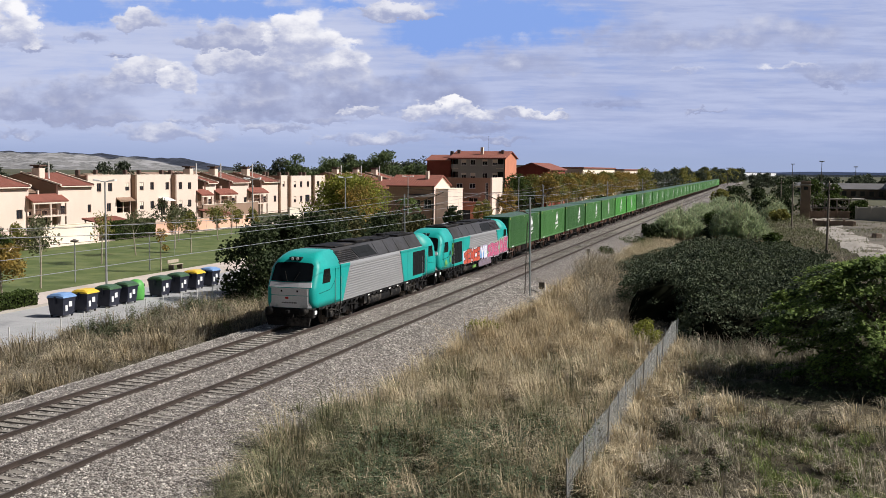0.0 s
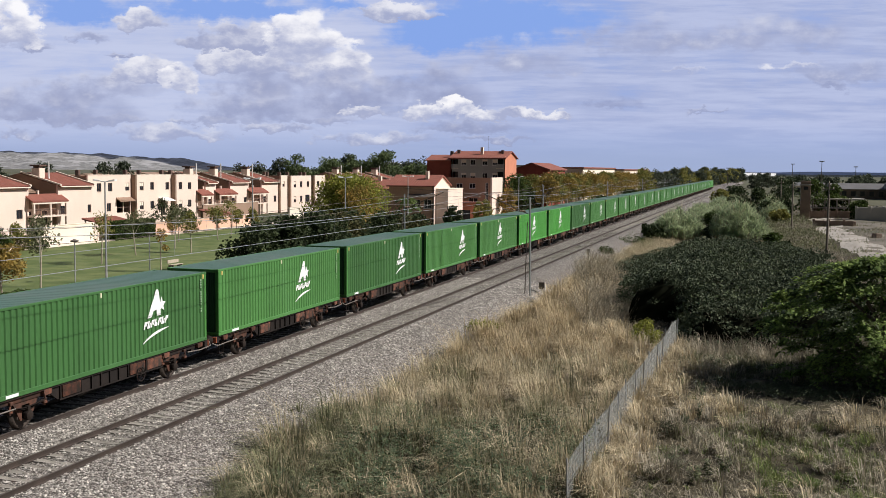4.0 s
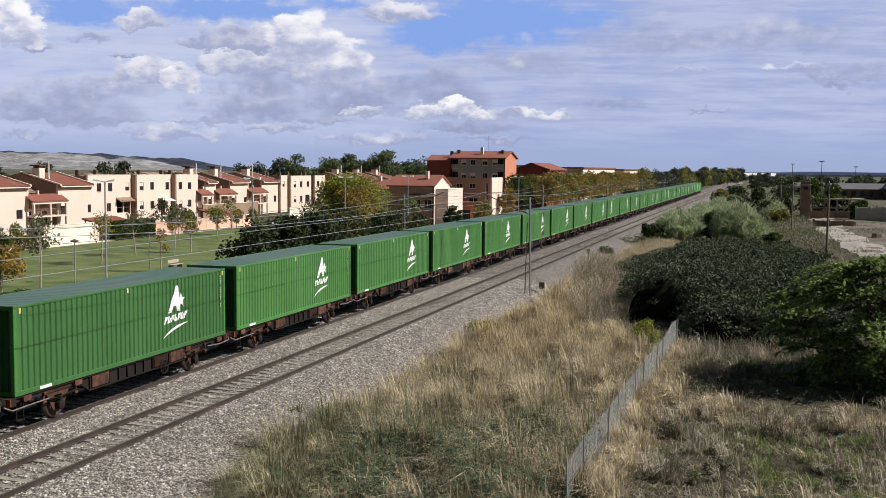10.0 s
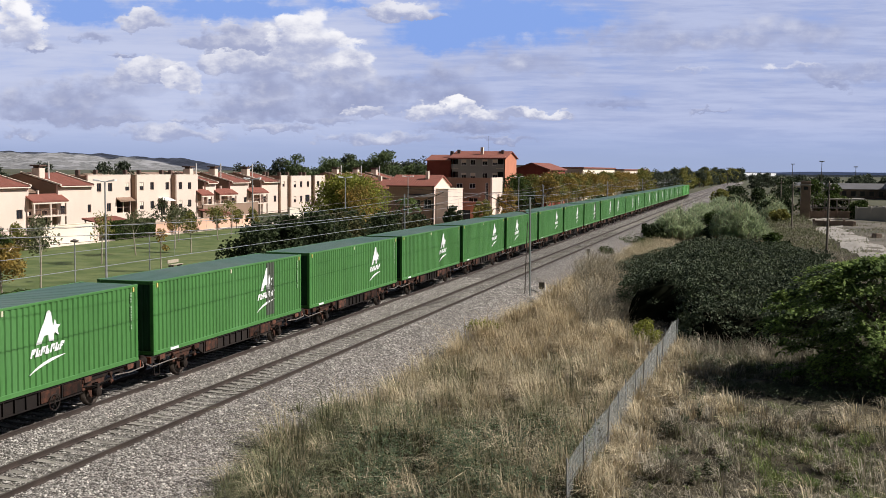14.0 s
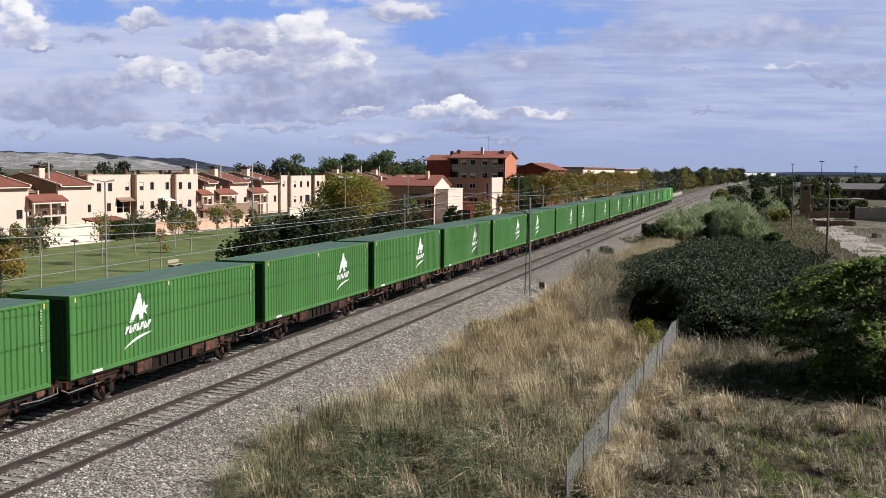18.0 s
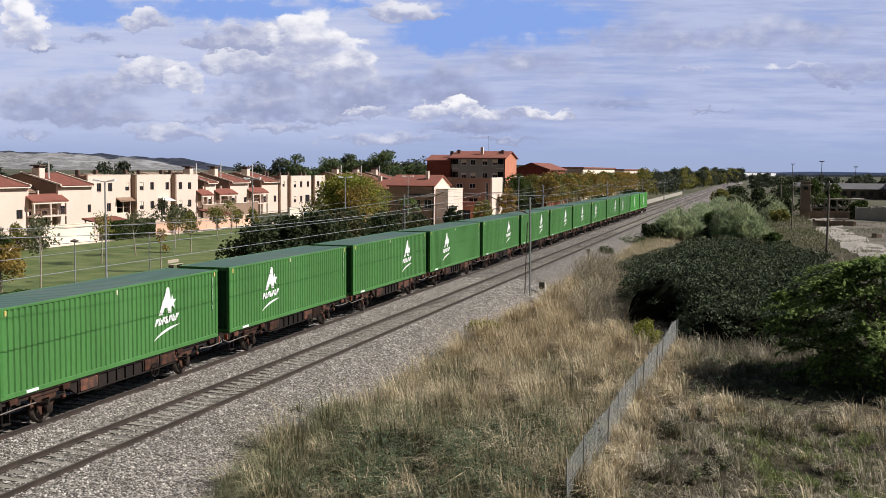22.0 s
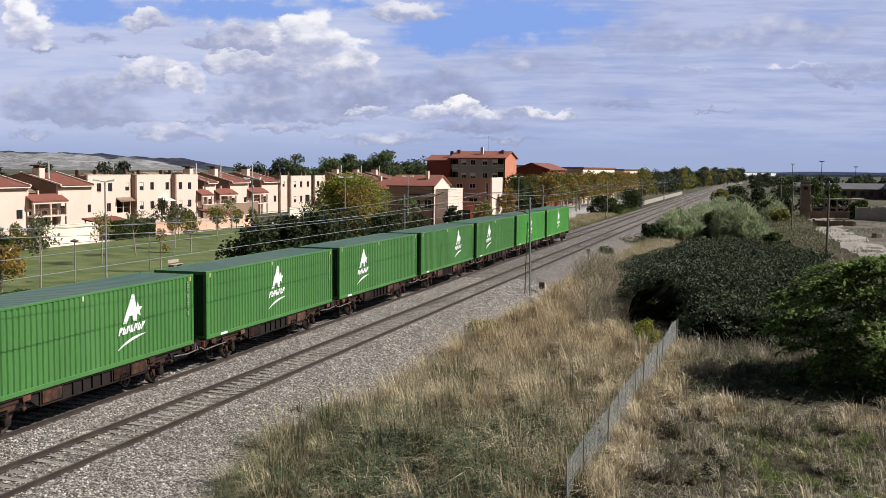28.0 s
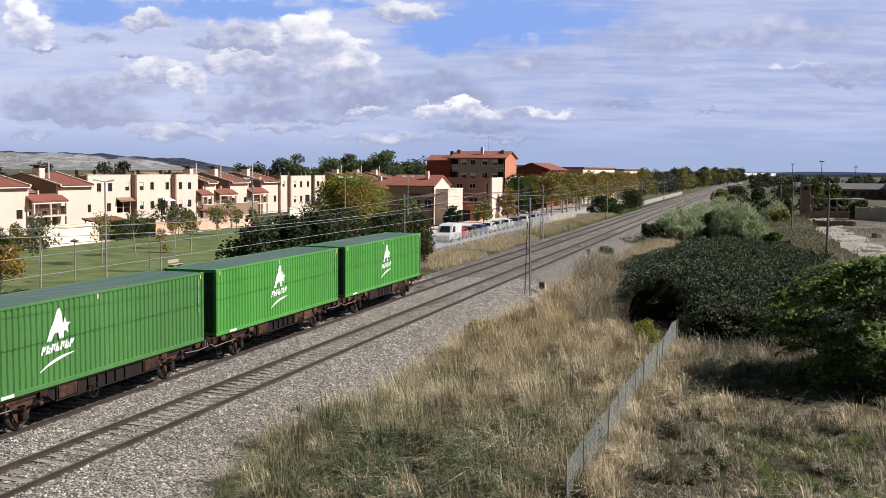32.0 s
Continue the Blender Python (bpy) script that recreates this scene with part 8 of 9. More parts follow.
    tufts("tall_stalks", "tall bleached stalks in the dry grass", 25, 1500, A, 0.9, 0.008, G_STRAW, 0.22, 5, 0.5, keep=mask(lf, 2.0, 9, -0.1, 0.5))
    tussocks("fence_grass", "pale yellowish grass along the wire fence", 251, 900, (-5.2, -3.4, 28, 58), 0.6, 0.012, G_STRAW, 24, 0.14, lambda x, y: np.where(np.abs(x + 4.2 - (y - 43) * 0.02) < 0.9, 0.8, 0.1))
    tussocks("ballast_weeds", "light green weeds at the edge of the ballast", 252, 4, (-16.7, -16.1, 34.9, 35.9), 0.5, 0.012, G_WEED, 26, 0.12, None, bz)
    zone = lambda x, y: rk(x, y) * np.where(x < -5.2, 1.0, 0.0) * np.clip((np.interp(x, [-14, -11, -8, -5], [29.5, 35.5, 37.5, 33.0]) + 1.2 * vnoise(x, y, 1.6, 8) - y) / 1.5, 0, 1)
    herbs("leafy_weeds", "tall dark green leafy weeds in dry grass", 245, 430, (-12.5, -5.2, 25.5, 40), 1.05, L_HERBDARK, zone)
    herbs("leafy_weeds", "single green leafy weeds in dry grass", 246, 260, (-13.5, 7.5, 30, 56), 0.6, L_HERB, mask(rk, 2.1, 18, 0.0, 0.4))
    band = lambda x, y: rk(x, y) * np.clip((x - (-15.6)) / 1.2, 0, 1) * np.clip((-6.0 + 0.8 * vnoise(x, y, 2, 5) - (y - 60) * 0.14 - x) / 1.5, 0, 1) * np.clip((y - 47.0 - 2.0 * vnoise(x, y, 2.4, 6)) / 4, 0, 1)
    tussocks("golden_grass", "tall golden dry grass beside the ballast", 253, 5200, (-15.8, -5.5, 46, 95), 0.95, 0.012, G_GOLD, 30, 0.16, lambda x, y: band(x, y) * np.clip(0.65 + 0.7 * vnoise(x, y, 1.5, 31), 0.08, 1))
    # in front of the thicket and beside the far track
    bk = lambda x, y: np.where((x > -15.4 + 0.9 * vnoise(x, y, 3, 1)) & (x < -11.0 + (150 - y) * 0.012), 1.0, 0.1)
    tufts("dry_grass", "straw-coloured dry grass beside the ballast", 26, 6500, (-16.2, -9.0, 60, 150), 0.55, 0.011, G_STRAW, 0.25, 9, 0.8, keep=bk)
    tufts("matted_grass", "matted pale grass beside the ballast", 261, 4500, (-16.2, -4.5, 58, 150), 0.35, 0.011, G_MAT, 0.25, 9, 1.6, keep=lambda x, y: np.where(thicket_height(x, y) < 0.1, 1.0, 0.0) * np.where(x > -15.2 + 0.8 * vnoise(x, y, 3, 1), 1.0, 0.0))
    tufts("green_grass", "green tufts beside the ballast", 27, 800, (-17.2, -13, 88, 170), 0.6, 0.014, G_GREEN, 0.25, 10, 0.6, keep=mask(lambda x, y: 1.0 + 0 * x, 7, 2, 0.1, 0.5))
    tufts("grey_grass", "grey-green weeds at the thicket's foot", 28, 1600, (-4.2, 4.5, 51.8, 60.5), 0.34, 0.013, G_WEED, 0.2, 9, 0.7)
    tufts("dry_brush", "pale olive brush along the edge of the field", 39, 900, (2.5, 8.5, 112, 235), 0.9, 0.02, G_GREY, 0.4, 10, 0.7, keep=mask(lambda x, y: 1.0 + 0 * x, 5, 3, -0.2, 0.4), cat="brush")
    scrub("leafy_weeds", "grey-green weeds along the edge of the field", 391, 34000, (1.0, 9.0, 105, 235), 1.2, 0.12, G_WEED, keep=mask(lambda x, y: 1.0 + 0 * x, 6, 9, -0.1, 0.4))
    # the strip between the line and the street
    wk = lambda x, y: np.where(x < -28.2 + 0.7 * vnoise(x, y, 1.7, 4), 1.0, 0.07)
    W = (-34.7, -27.2, 26, 77)
    tufts("matted_grass", "matted dry grass beside the railway", 30, 4200, W, 0.3, 0.010, G_MAT, 0.2, 9, 1.6, keep=wk)
    scrub("brown_weeds", "brown withered weeds beside the railway", 31, 26000, W, 0.75, 0.05, G_BROWN, keep=mask(wk, 2.2, 7, -0.4, 0.3))
    tussocks("tall_grass", "tall brown and straw grass beside the railway", 312, 2600, W, 0.72, 0.012, G_BROWN, 24, 0.18, lambda x, y: wk(x, y) * np.clip(0.6 + 0.8 * vnoise(x, y, 1.6, 41), 0.05, 1))
    tussocks("tall_grass", "tall straw grass at the foot of the ballast", 313, 1300, (-31.5, -27.6, 26, 77), 0.62, 0.011, G_STRAW, 24, 0.16, lambda x, y: wk(x, y) * np.clip(0.3 + 0.9 * vnoise(x, y, 1.9, 42), 0, 1))
    herbs("leafy_weeds", "dark green leafy weeds below the street fence", 314, 620, (-34.6, -30.5, 47, 77), 0.9, L_HERB, lambda x, y: np.clip(0.15 + 1.2 * vnoise(x, y, 3.0, 43), 0, 1))
    scrub("leafy_weeds", "olive weeds beside the railway", 311, 22000, W, 0.75, 0.055, G_WEED, keep=mask(lambda x, y: wk(x, y) * np.where(x < -30, 1.0, 0.4), 2.6, 3, -0.1, 0.4))
    tufts("dry_grass", "dry brown stalks beside the railway", 32, 3800, W, 0.8, 0.009, G_GREY, 0.2, 8, 0.5, keep=mask(wk, 2.0, 2, -0.3, 0.4))
    tufts("green_grass", "olive grass beside the railway", 33, 1500, W, 0.6, 0.010, G_GREEN, 0.18, 8, 0.6, keep=mask(wk, 3.1, 12, 0.1, 0.5))
    far = mask(lambda x, y: np.where(x < -28.2 + 0.6 * vnoise(x, y, 3, 2), 1.0, 0.08), 5, 3, -0.7, 0.1)
    tufts("dry_grass", "straw-coloured grass below the street fence", 34, 9000, (-33.2, -27.3, 92, 215), 0.6, 0.016, G_STRAW, 0.3, 9, 0.7, keep=far)
    tufts("green_grass", "green grass below the street fence", 35, 2500, (-32, -27.3, 140, 260), 0.5, 0.018, G_GREEN, 0.3, 9, 0.6)
    tufts("dry_grass", "stubble and weeds on the open yard", 37, 9000, (5, 60, 95, 330), 0.5, 0.03, G_GREY, 0.6, 8, 0.7, keep=mask(lambda x, y: np.where((x < 13) | (y > 240), 1.0, 0.5), 9, 2, -0.3, 0.4))
    tufts("weeds", "dark weeds on the open yard", 38, 5000, (5, 60, 95, 330), 0.55, 0.04, G_WEED, 0.7, 8, 0.7, keep=mask(lambda x, y: 1.0 + 0 * x, 8, 6, -0.1, 0.5))


def leafy_part(name, rng, centres, size, material, parent, flat=0.0, label=""):
    return part(name, leaf_mesh(name, rng, centres, size, material, flat), material, parent, label)


def crown_points(rng, n, clumps, jitter=0.33):
    """Leaf places gathered in clumps (x, y, z, radius): denser on their shells."""
    clumps = np.asarray(clumps)
    w = clumps[:, 3] ** 2.2
    k = rng.choice(len(clumps), n, p=w / w.sum())
    d = rng.normal(size=(n, 3))
    d /= np.linalg.norm(d, axis=1)[:, None]
    r = clumps[k, 3] * np.clip(rng.normal(0.82, jitter * 0.6, n), 0.1, 1.25)
    p = clumps[k, :3] + d * r[:, None] * [1, 1, 0.85]
    return p


def tree(name, x, y, zg, height, radius, leaf_m, n, label, seed, trunk=0.12, bare=0.35, leaf=0.11, clumps_n=26, bark=None, group="", squash=1.0, category="tree", low=None, puff=(0.22, 0.42)):
    """A tapered trunk, limbs that reach into the clumps, and a ragged crown."""
    rng = np.random.default_rng(seed)
    th = thing(name, label, category, group, (x, y, zg))
    lo = height * bare if low is None else low
    cl = []
    for k in range(clumps_n):
        a = rng.uniform(0, 2 * math.pi)
        t = rng.random()
        z = lo + (height - lo) * (0.08 + 0.86 * t)
        prof = math.sin(math.pi * min(1.0, 0.22 + 0.74 * t)) ** 0.7
        r = radius * prof * rng.uniform(0.35, 0.95)
        cr = radius * rng.uniform(*puff)
        cl.append((r * math.cos(a), r * math.sin(a) * squash, min(z, height - cr * 0.7), cr))
    cl.append((0, 0, lo + (height - lo) * 0.55, radius * 0.5))
    pts = crown_points(rng, n, cl)
    pts[:, 2] = np.maximum(pts[:, 2], 0.06)
    bark = bark or M_BARK
    top = Vector((rng.uniform(-0.2, 0.2) * radius, rng.uniform(-0.2, 0.2) * radius, lo + (height - lo) * 0.6))
    tr = Shape()
    mid = Vector((top.x * 0.3 + rng.uniform(-0.1, 0.1), top.y * 0.3, lo * 0.8 + 0.1))
    tr.tube((0, 0, -0.1), mid, trunk * 1.25, trunk * 0.9, 8, False)
    tr.tube(mid, top, trunk * 0.9, trunk * 0.35, 8, False)
    part("trunk", tr, bark, th)
    for k in range(min(9, clumps_n)):
        c = Vector(cl[k][:3])
        s = mid.lerp(top, rng.uniform(0.0, 0.8))
        e = s.lerp(c, 0.5) + Vector((0, 0, 0.08 * radius))
        lb = Shape()
        lb.tube(s, e, trunk * 0.42, trunk * 0.28, 6, False)
        lb.tube(e, c, trunk * 0.28, trunk * 0.1, 6, False)
        part("limb", lb, bark, th)
    leafy_part("crown", rng, pts, leaf, leaf_m, th)
    return th


def spray_tree(x, y, height, radius, n, label, seed):
    """A low branching tree whose leaves lie in flat sprays, one tier over another."""
    rng = np.random.default_rng(seed)
    th = thing("leafy_tree", label, "tree", "leafy trees", (x, y, -1.4))
    tr = Shape()
    tr.tube((0, 0, -0.1), (0.1, 0.05, 1.3), 0.24, 0.18, 8, False)
    tr.tube((0.1, 0.05, 1.3), (0.0, 0.2, height * 0.72), 0.18, 0.05, 8, False)
    part("trunk", tr, M_BARK, th)
    a = rng.uniform(0, 2 * math.pi, n)
    t = rng.random(n) ** 0.85
    z = 0.5 + (height - 0.7) * t
    reach = radius * np.sqrt(np.clip(1 - ((t - 0.34) / 0.68) ** 2, 0.03, 1)) * (1 + 0.16 * np.sin(3 * a + seed) + 0.1 * np.sin(7 * a))
    rr = reach * np.sqrt(rng.uniform(0.25, 1.0, n))
    cx, cy = rr * np.cos(a), rr * np.sin(a) * 0.9
    for k in range(12):
        s = Vector((0.06, 0.1, max(0.7, z[k] * 0.55)))
        e = Vector((cx[k], cy[k], z[k] - 0.1))
        mid = s.lerp(e, 0.5) + Vector((0, 0, 0.25))
        lb = Shape()
        lb.tube(s, mid, 0.09, 0.06, 6, False)
        lb.tube(mid, e, 0.06, 0.02, 6, False)
        part("limb", lb, M_BARK, th)
    per = 120
    k = np.repeat(np.arange(n), per)
    size = rng.uniform(0.4, 0.85, n)[k]
    u, w = rng.normal(0, 0.5, n * per) * size, rng.normal(0, 0.32, n * per) * size
    ca, sa = np.cos(a[k]), np.sin(a[k])
    droop = -0.35 * np.maximum(u, -0.2) ** 2 - 0.25 * u
    c = np.stack([cx[k] + u * ca - w * sa, cy[k] + u * sa + w * ca, z[k] + droop + rng.normal(0, 0.07, n * per)], 1)
    c[:, 2] = np.maximum(c[:, 2], 0.12)
    # leaf blades lie nearly level and point outwards
    b = a[k] + rng.normal(0, 0.9, n * per)
    ln = 0.105 * rng.uniform(0.6, 1.35, n * per)
    d = np.stack([np.cos(b), np.sin(b), rng.normal(-0.25, 0.35, n * per)], 1) * ln[:, None]
    e = np.stack([-np.sin(b), np.cos(b), rng.normal(0, 0.35, n * per)], 1) * (ln * 0.5)[:, None]
    v = np.stack([c - d, c + e, c + d, c - e], 1).reshape(-1, 3)
    part("crown", fast_mesh("crown", v, np.arange(len(v)).reshape(-1, 4), L_LIME), L_LIME, th)
    return th


def bush_mound(name, label, seed, area, hf, n, leaf, leaf_m, cat="bushes"):
    """A continuous thicket: a rough body coloured as deep shade under sprays of leaves that follow its height."""
    rng = np.random.default_rng(seed)
    x0, x1, y0, y1 = area
    c = 5200
    x, y = rng.uniform(x0, x1, c * 6), rng.uniform(y0, y1, c * 6)
    near = rng.random(c * 6) < np.interp(y, [56, 75, 140], [1.0, 0.6, 0.22])
    h = hf(x, y)
    k = (h > 0.15) & near
    x, y, h = x[k][:c], y[k][:c], h[k][:c]
    rim = hf(x, y - 0.9) < 0.5 * h
    lift = np.where(rim, rng.uniform(0.12, 1.0, len(x)), rng.uniform(0.86, 1.04, len(x)))
    hollow = (x < -5.0) & (x > -8.9) & (y < 71.5)
    lift = np.where(hollow, rng.uniform(0.90, 1.04, len(x)), lift)
    r = rng.uniform(0.22, 0.62, len(x))
    who = rng.choice(len(x), n, p=r ** 1.6 / (r ** 1.6).sum())
    d = rng.normal(size=(n, 3))
    d /= np.linalg.norm(d, axis=1)[:, None]
    d[:, 2] = np.abs(d[:, 2]) * 0.75 - 0.12
    pts = np.stack([x, y - np.where(hollow, 0.7, 0.0) * rng.random(len(x)), gz(x, y) + h * lift], 1)[who] + d * (r[who] * rng.random(n) ** 0.4)[:, None]
    th = thing(name, label, cat, "", (0, 0, 0))
    leafy_part("foliage", rng, pts, leaf, leaf_m, th)
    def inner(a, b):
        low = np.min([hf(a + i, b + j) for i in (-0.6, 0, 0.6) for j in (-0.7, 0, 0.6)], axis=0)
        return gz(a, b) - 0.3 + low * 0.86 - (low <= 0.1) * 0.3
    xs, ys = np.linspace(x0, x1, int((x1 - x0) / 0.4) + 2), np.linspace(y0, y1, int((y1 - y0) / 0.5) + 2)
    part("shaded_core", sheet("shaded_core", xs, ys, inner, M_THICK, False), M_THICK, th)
    return th


def thicket_height(x, y):
    """Height of the bramble over the ground: a hollow at its front corner, lumps all over."""
    left = np.interp(y, [56, 62, 66, 67, 70, 74, 78, 84, 92, 100, 112, 125, 138], [-4.0, -4.6, -5.4, -8.6, -9.0, -9.4, -9.8, -11.2, -13.2, -14.4, -14.2, -12.6, -9.0])
    right = np.interp(y, [56, 75, 100, 138], [4.6, 6.5, 6.0, 3.5])
    front = np.interp(x, [-14.5, -10, -8.9, -8.6, -5.4, -5.0, -4.2, 1.5, 6], [90, 76, 70.0, 67.6, 67.6, 66.0, 58.5, 57.0, 58.0])
    d = np.minimum(np.minimum(x - left, right - x), np.minimum((y - front) * 1.1, (140 - y) * 0.5))
    wide = np.where((x < -4.6) & (y > 73), np.interp(y, [73, 77, 86], [1.4, 3.6, 5.5]), np.where(x < -4.6, 0.4, 1.5))
    ramp = np.clip(d / wide * (1 + 0.25 * vnoise(x, y, 2.2, 8)), 0, 1) ** 0.7
    back = np.where((x > -9.2) & (x < -4.8), 1.0, 0.62 + 0.38 * np.clip((y - front) / 9.0, 0, 1)) * np.interp(x, [-12, -8.8, -6.6], [0.42, 0.68, 1.0])
    top = np.interp(y, [56, 64, 75, 90, 110, 138], [2.9, 3.1, 3.1, 2.6, 1.8, 1.0])
    n = 0.5 * vnoise(x, y, 3.4, 1) + 0.42 * vnoise(x, y, 1.4, 4) + 0.24 * vnoise(x, y, 0.6, 6)
    return np.where(d > 0, ramp * back * np.maximum(0.25, top + n), 0.0)


def reeds(name, label, seed, cx, cy, rx, ry, h, n, low=0.12):
    rng = np.random.default_rng(seed)
    th = thing(name, label, "reeds", "reed clumps", (cx, cy, float(gz(cx, cy))))
    a, r = rng.uniform(0, 2 * math.pi, n), np.sqrt(rng.random(n))
    x, y = rx * r * np.cos(a), ry * r * np.sin(a)
    hh = h * np.sqrt(np.maximum(0.12, 1 - 0.85 * r ** 2.2)) * rng.uniform(0.6, 1.05, n) * (1 + 0.22 * vnoise(x, y, 1.1, seed))
    base = np.stack([x, y, np.full(n, -0.1)], 1)
    tagged(part("stem_mass", blade_mesh("stem_mass", rng, base, hh, 0.045, G_STRAW, 0.1), G_STRAW, th, "pale upright stems"), kind="stuff")
    m = n * 16
    k = rng.integers(0, n, m)
    t = rng.uniform(low, 1.0, m) ** 0.6
    p = base[k] + np.stack([rng.normal(0, 0.12, m), rng.normal(0, 0.12, m), t * hh[k] * 0.9], 1)
    tagged(part("leaf_mass", blade_mesh("leaf_mass", rng, p, 0.55, 0.055, L_REED, 1.3), L_REED, th, "long grey-green arching leaves"), kind="stuff")
    return th


def palm(x, y):
    th = thing("palm_tree", "small palm with drooping green fronds", "palm tree", "", (x, y, -0.5))
    part("trunk", Shape().tube((0, 0, 0), (0.1, 0, 4.6), 0.22, 0.18, n=9), M_BARK, th)
    rng = random.Random(4)
    for k in range(18):
        a = 2 * math.pi * k / 18 + rng.uniform(-0.1, 0.1)
        up = rng.uniform(-0.2, 1.0)
        fr = Shape()
        pts = [Vector((0.1 + q * 2.0 * math.cos(a), q * 2.0 * math.sin(a), 4.6 + up * 1.5 * q - 1.5 * q * q)) for q in np.linspace(0, 1, 7)]
        side = Vector((-math.sin(a), math.cos(a), 0))
        for p, q in zip(pts[:-1], pts[1:]):
            for s in (-1, 1):
                fr.add([p, q, q.lerp(p, 0.3) + side * s * 0.42 + Vector((0, 0, -0.18)), p + side * s * 0.06], [(0, 1, 2, 3)])
        part("frond", fr, L_GREEN, th)


L_YGREEN = leafy("yellow_green_leaves", (0.16, 0.19, 0.035), (0.34, 0.33, 0.075), 0.4)
L_PARK = leafy("park_leaves", (0.10, 0.12, 0.06), (0.19, 0.18, 0.10), 0.3)


def build_plants():
    # park trees on the lawn
    lab = "slender young park tree with thin foliage on the lawn"
    for k, (x, y, h, r) in enumerate(((-50.3, 65.5, 5.1, 1.55), (-57.6, 83.6, 4.8, 1.6), (-60.2, 93.2, 4.6, 1.5), (-56.6, 97.8, 4.3, 1.2), (-61.4, 102.6, 4.4, 1.5), (-63.8, 116.6, 4.2, 1.4), (-66.5, 112.0, 4.4, 1.5), (-67.0, 126.0, 4.6, 1.6), (-69, 90, 4.0, 1.3), (-66, 76, 4.3, 1.4))):
        tree("park_tree", x, y, -0.44, h, r, L_OLIVE if k % 2 else L_PARK, 620, lab, 40 + k, 0.06, 0.5, 0.10, 15, M_PALEBARK, "park trees")
    tree("park_tree", -46.3, 56.6, -0.42, 3.9, 1.55, L_YELLOW, 1900, "young tree with yellow autumn leaves beside the promenade", 60, 0.06, 0.42, 0.10, 18, M_PALEBARK, "park trees")
    tree("park_tree", -48.9, 79.5, -0.42, 3.6, 0.7, L_YELLOW, 300, "thin young tree with few yellow leaves", 61, 0.05, 0.45, 0.09, 10, M_PALEBARK, "park trees")
    # clipped hedges
    def hedge(x0, x1, y0, y1, h, m, label, seed, n, zg):
        rng = np.random.default_rng(seed)
        th = thing("hedge", label, "hedge", "hedges", (x0, y0, zg))
        w, d = x1 - x0, y1 - y0
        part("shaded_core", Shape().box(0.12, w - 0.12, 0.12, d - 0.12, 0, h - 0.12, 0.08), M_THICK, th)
        f = rng.integers(0, 5, n)
        p = np.stack([rng.uniform(0, w, n), rng.uniform(0, d, n), rng.uniform(0, h, n)], 1)
        p[f == 0, 0], p[f == 1, 0], p[f == 2, 1], p[f == 3, 1], p[f == 4, 2] = w, 0, 0, d, h
        p += rng.normal(0, 0.07, (n, 3))
        leafy_part("leaves", rng, p, 0.09, m, th)
    hedge(-45.6, -44.3, 42, 57.2, 0.85, L_GREEN, "low clipped hedge beside the street", 62, 9000, -0.45)
    hedge(-75.2, -74.0, 110.5, 119.0, 2.3, L_GREEN, "tall clipped green hedge before the garden wall", 63, 8000, -0.5)
    for k, (x, y, h, r) in enumerate(((-74.4, 84.5, 2.9, 1.5), (-74.4, 87.2, 3.0, 1.6), (-74.2, 90.0, 2.8, 1.5), (-74.2, 93.0, 2.9, 1.5), (-74.4, 81.6, 2.6, 1.4), (-74.2, 96.0, 2.6, 1.2))):
        tree("garden_bush", x, y, -0.5, h, r, L_GREEN if k % 3 else L_OLIVE, 1500, "dense garden bush before the wall", 70 + k, 0.06, 0.02, 0.12, 14, None, "garden bushes", 1.0, "bush")
    for k, (x, y, h, r) in enumerate(((-80, 131.5, 4.6, 2.0), (-80, 136.5, 3.0, 1.2), (-73.4, 122, 2.8, 1.1), (-73.2, 127, 2.9, 1.0), (-73.0, 133.5, 3.1, 1.3), (-73.0, 139, 2.9, 1.2), (-72.8, 143.5, 3.0, 1.2))):
        tree("garden_tree", x, y, -0.5, h, r, (L_DARK, L_DARK, L_YELLOW, L_GREEN, L_GREEN, L_OLIVE, L_OLIVE)[k], 900, "small garden tree before the houses", 80 + k, 0.06, 0.25, 0.12, 14, None, "garden trees")
    # dark bushy trees between line and street
    row = ((-32.7, 65.0, 5.4, 2.8), (-32.2, 69.0, 5.6, 2.5), (-31.8, 73.4, 5.7, 2.6), (-33.0, 78.4, 6.0, 2.9), (-33.2, 82.5, 5.5, 2.8), (-35.0, 87.5, 5.4, 2.8), (-33.0, 91.5, 5.0, 2.6), (-32.2, 96.0, 4.6, 2.4), (-34.2, 98.5, 5.0, 2.6), (-33.8, 103.0, 4.4, 2.0))
    for k, (x, y, h, r) in enumerate(row):
        tree("shrub_tree", x, y, -0.62, h, r, L_DARK if k % 4 != 3 else L_SHRUB, 7500, "dense dark evergreen shrub beside the railway", 90 + k, 0.14, 0.0, 0.12, 34, None, "dark shrubs", 1.0, "tree", 0.15)
    tree("broad_tree", -52.2, 130.0, -0.5, 8.0, 5.2, L_YGREEN, 15000, "broad tree with olive and yellowing leaves", 110, 0.25, 0.0, 0.15, 60, None, "", 1.0, "tree", 1.6)
    tree("broad_tree", -50.0, 127.0, -0.5, 7.0, 3.4, L_YELLOW, 2600, "broad tree with yellowing leaves", 111, 0.2, 0.0, 0.15, 30, None, "", 1.0, "tree", 2.4)
    palm(-47.6, 141.0)
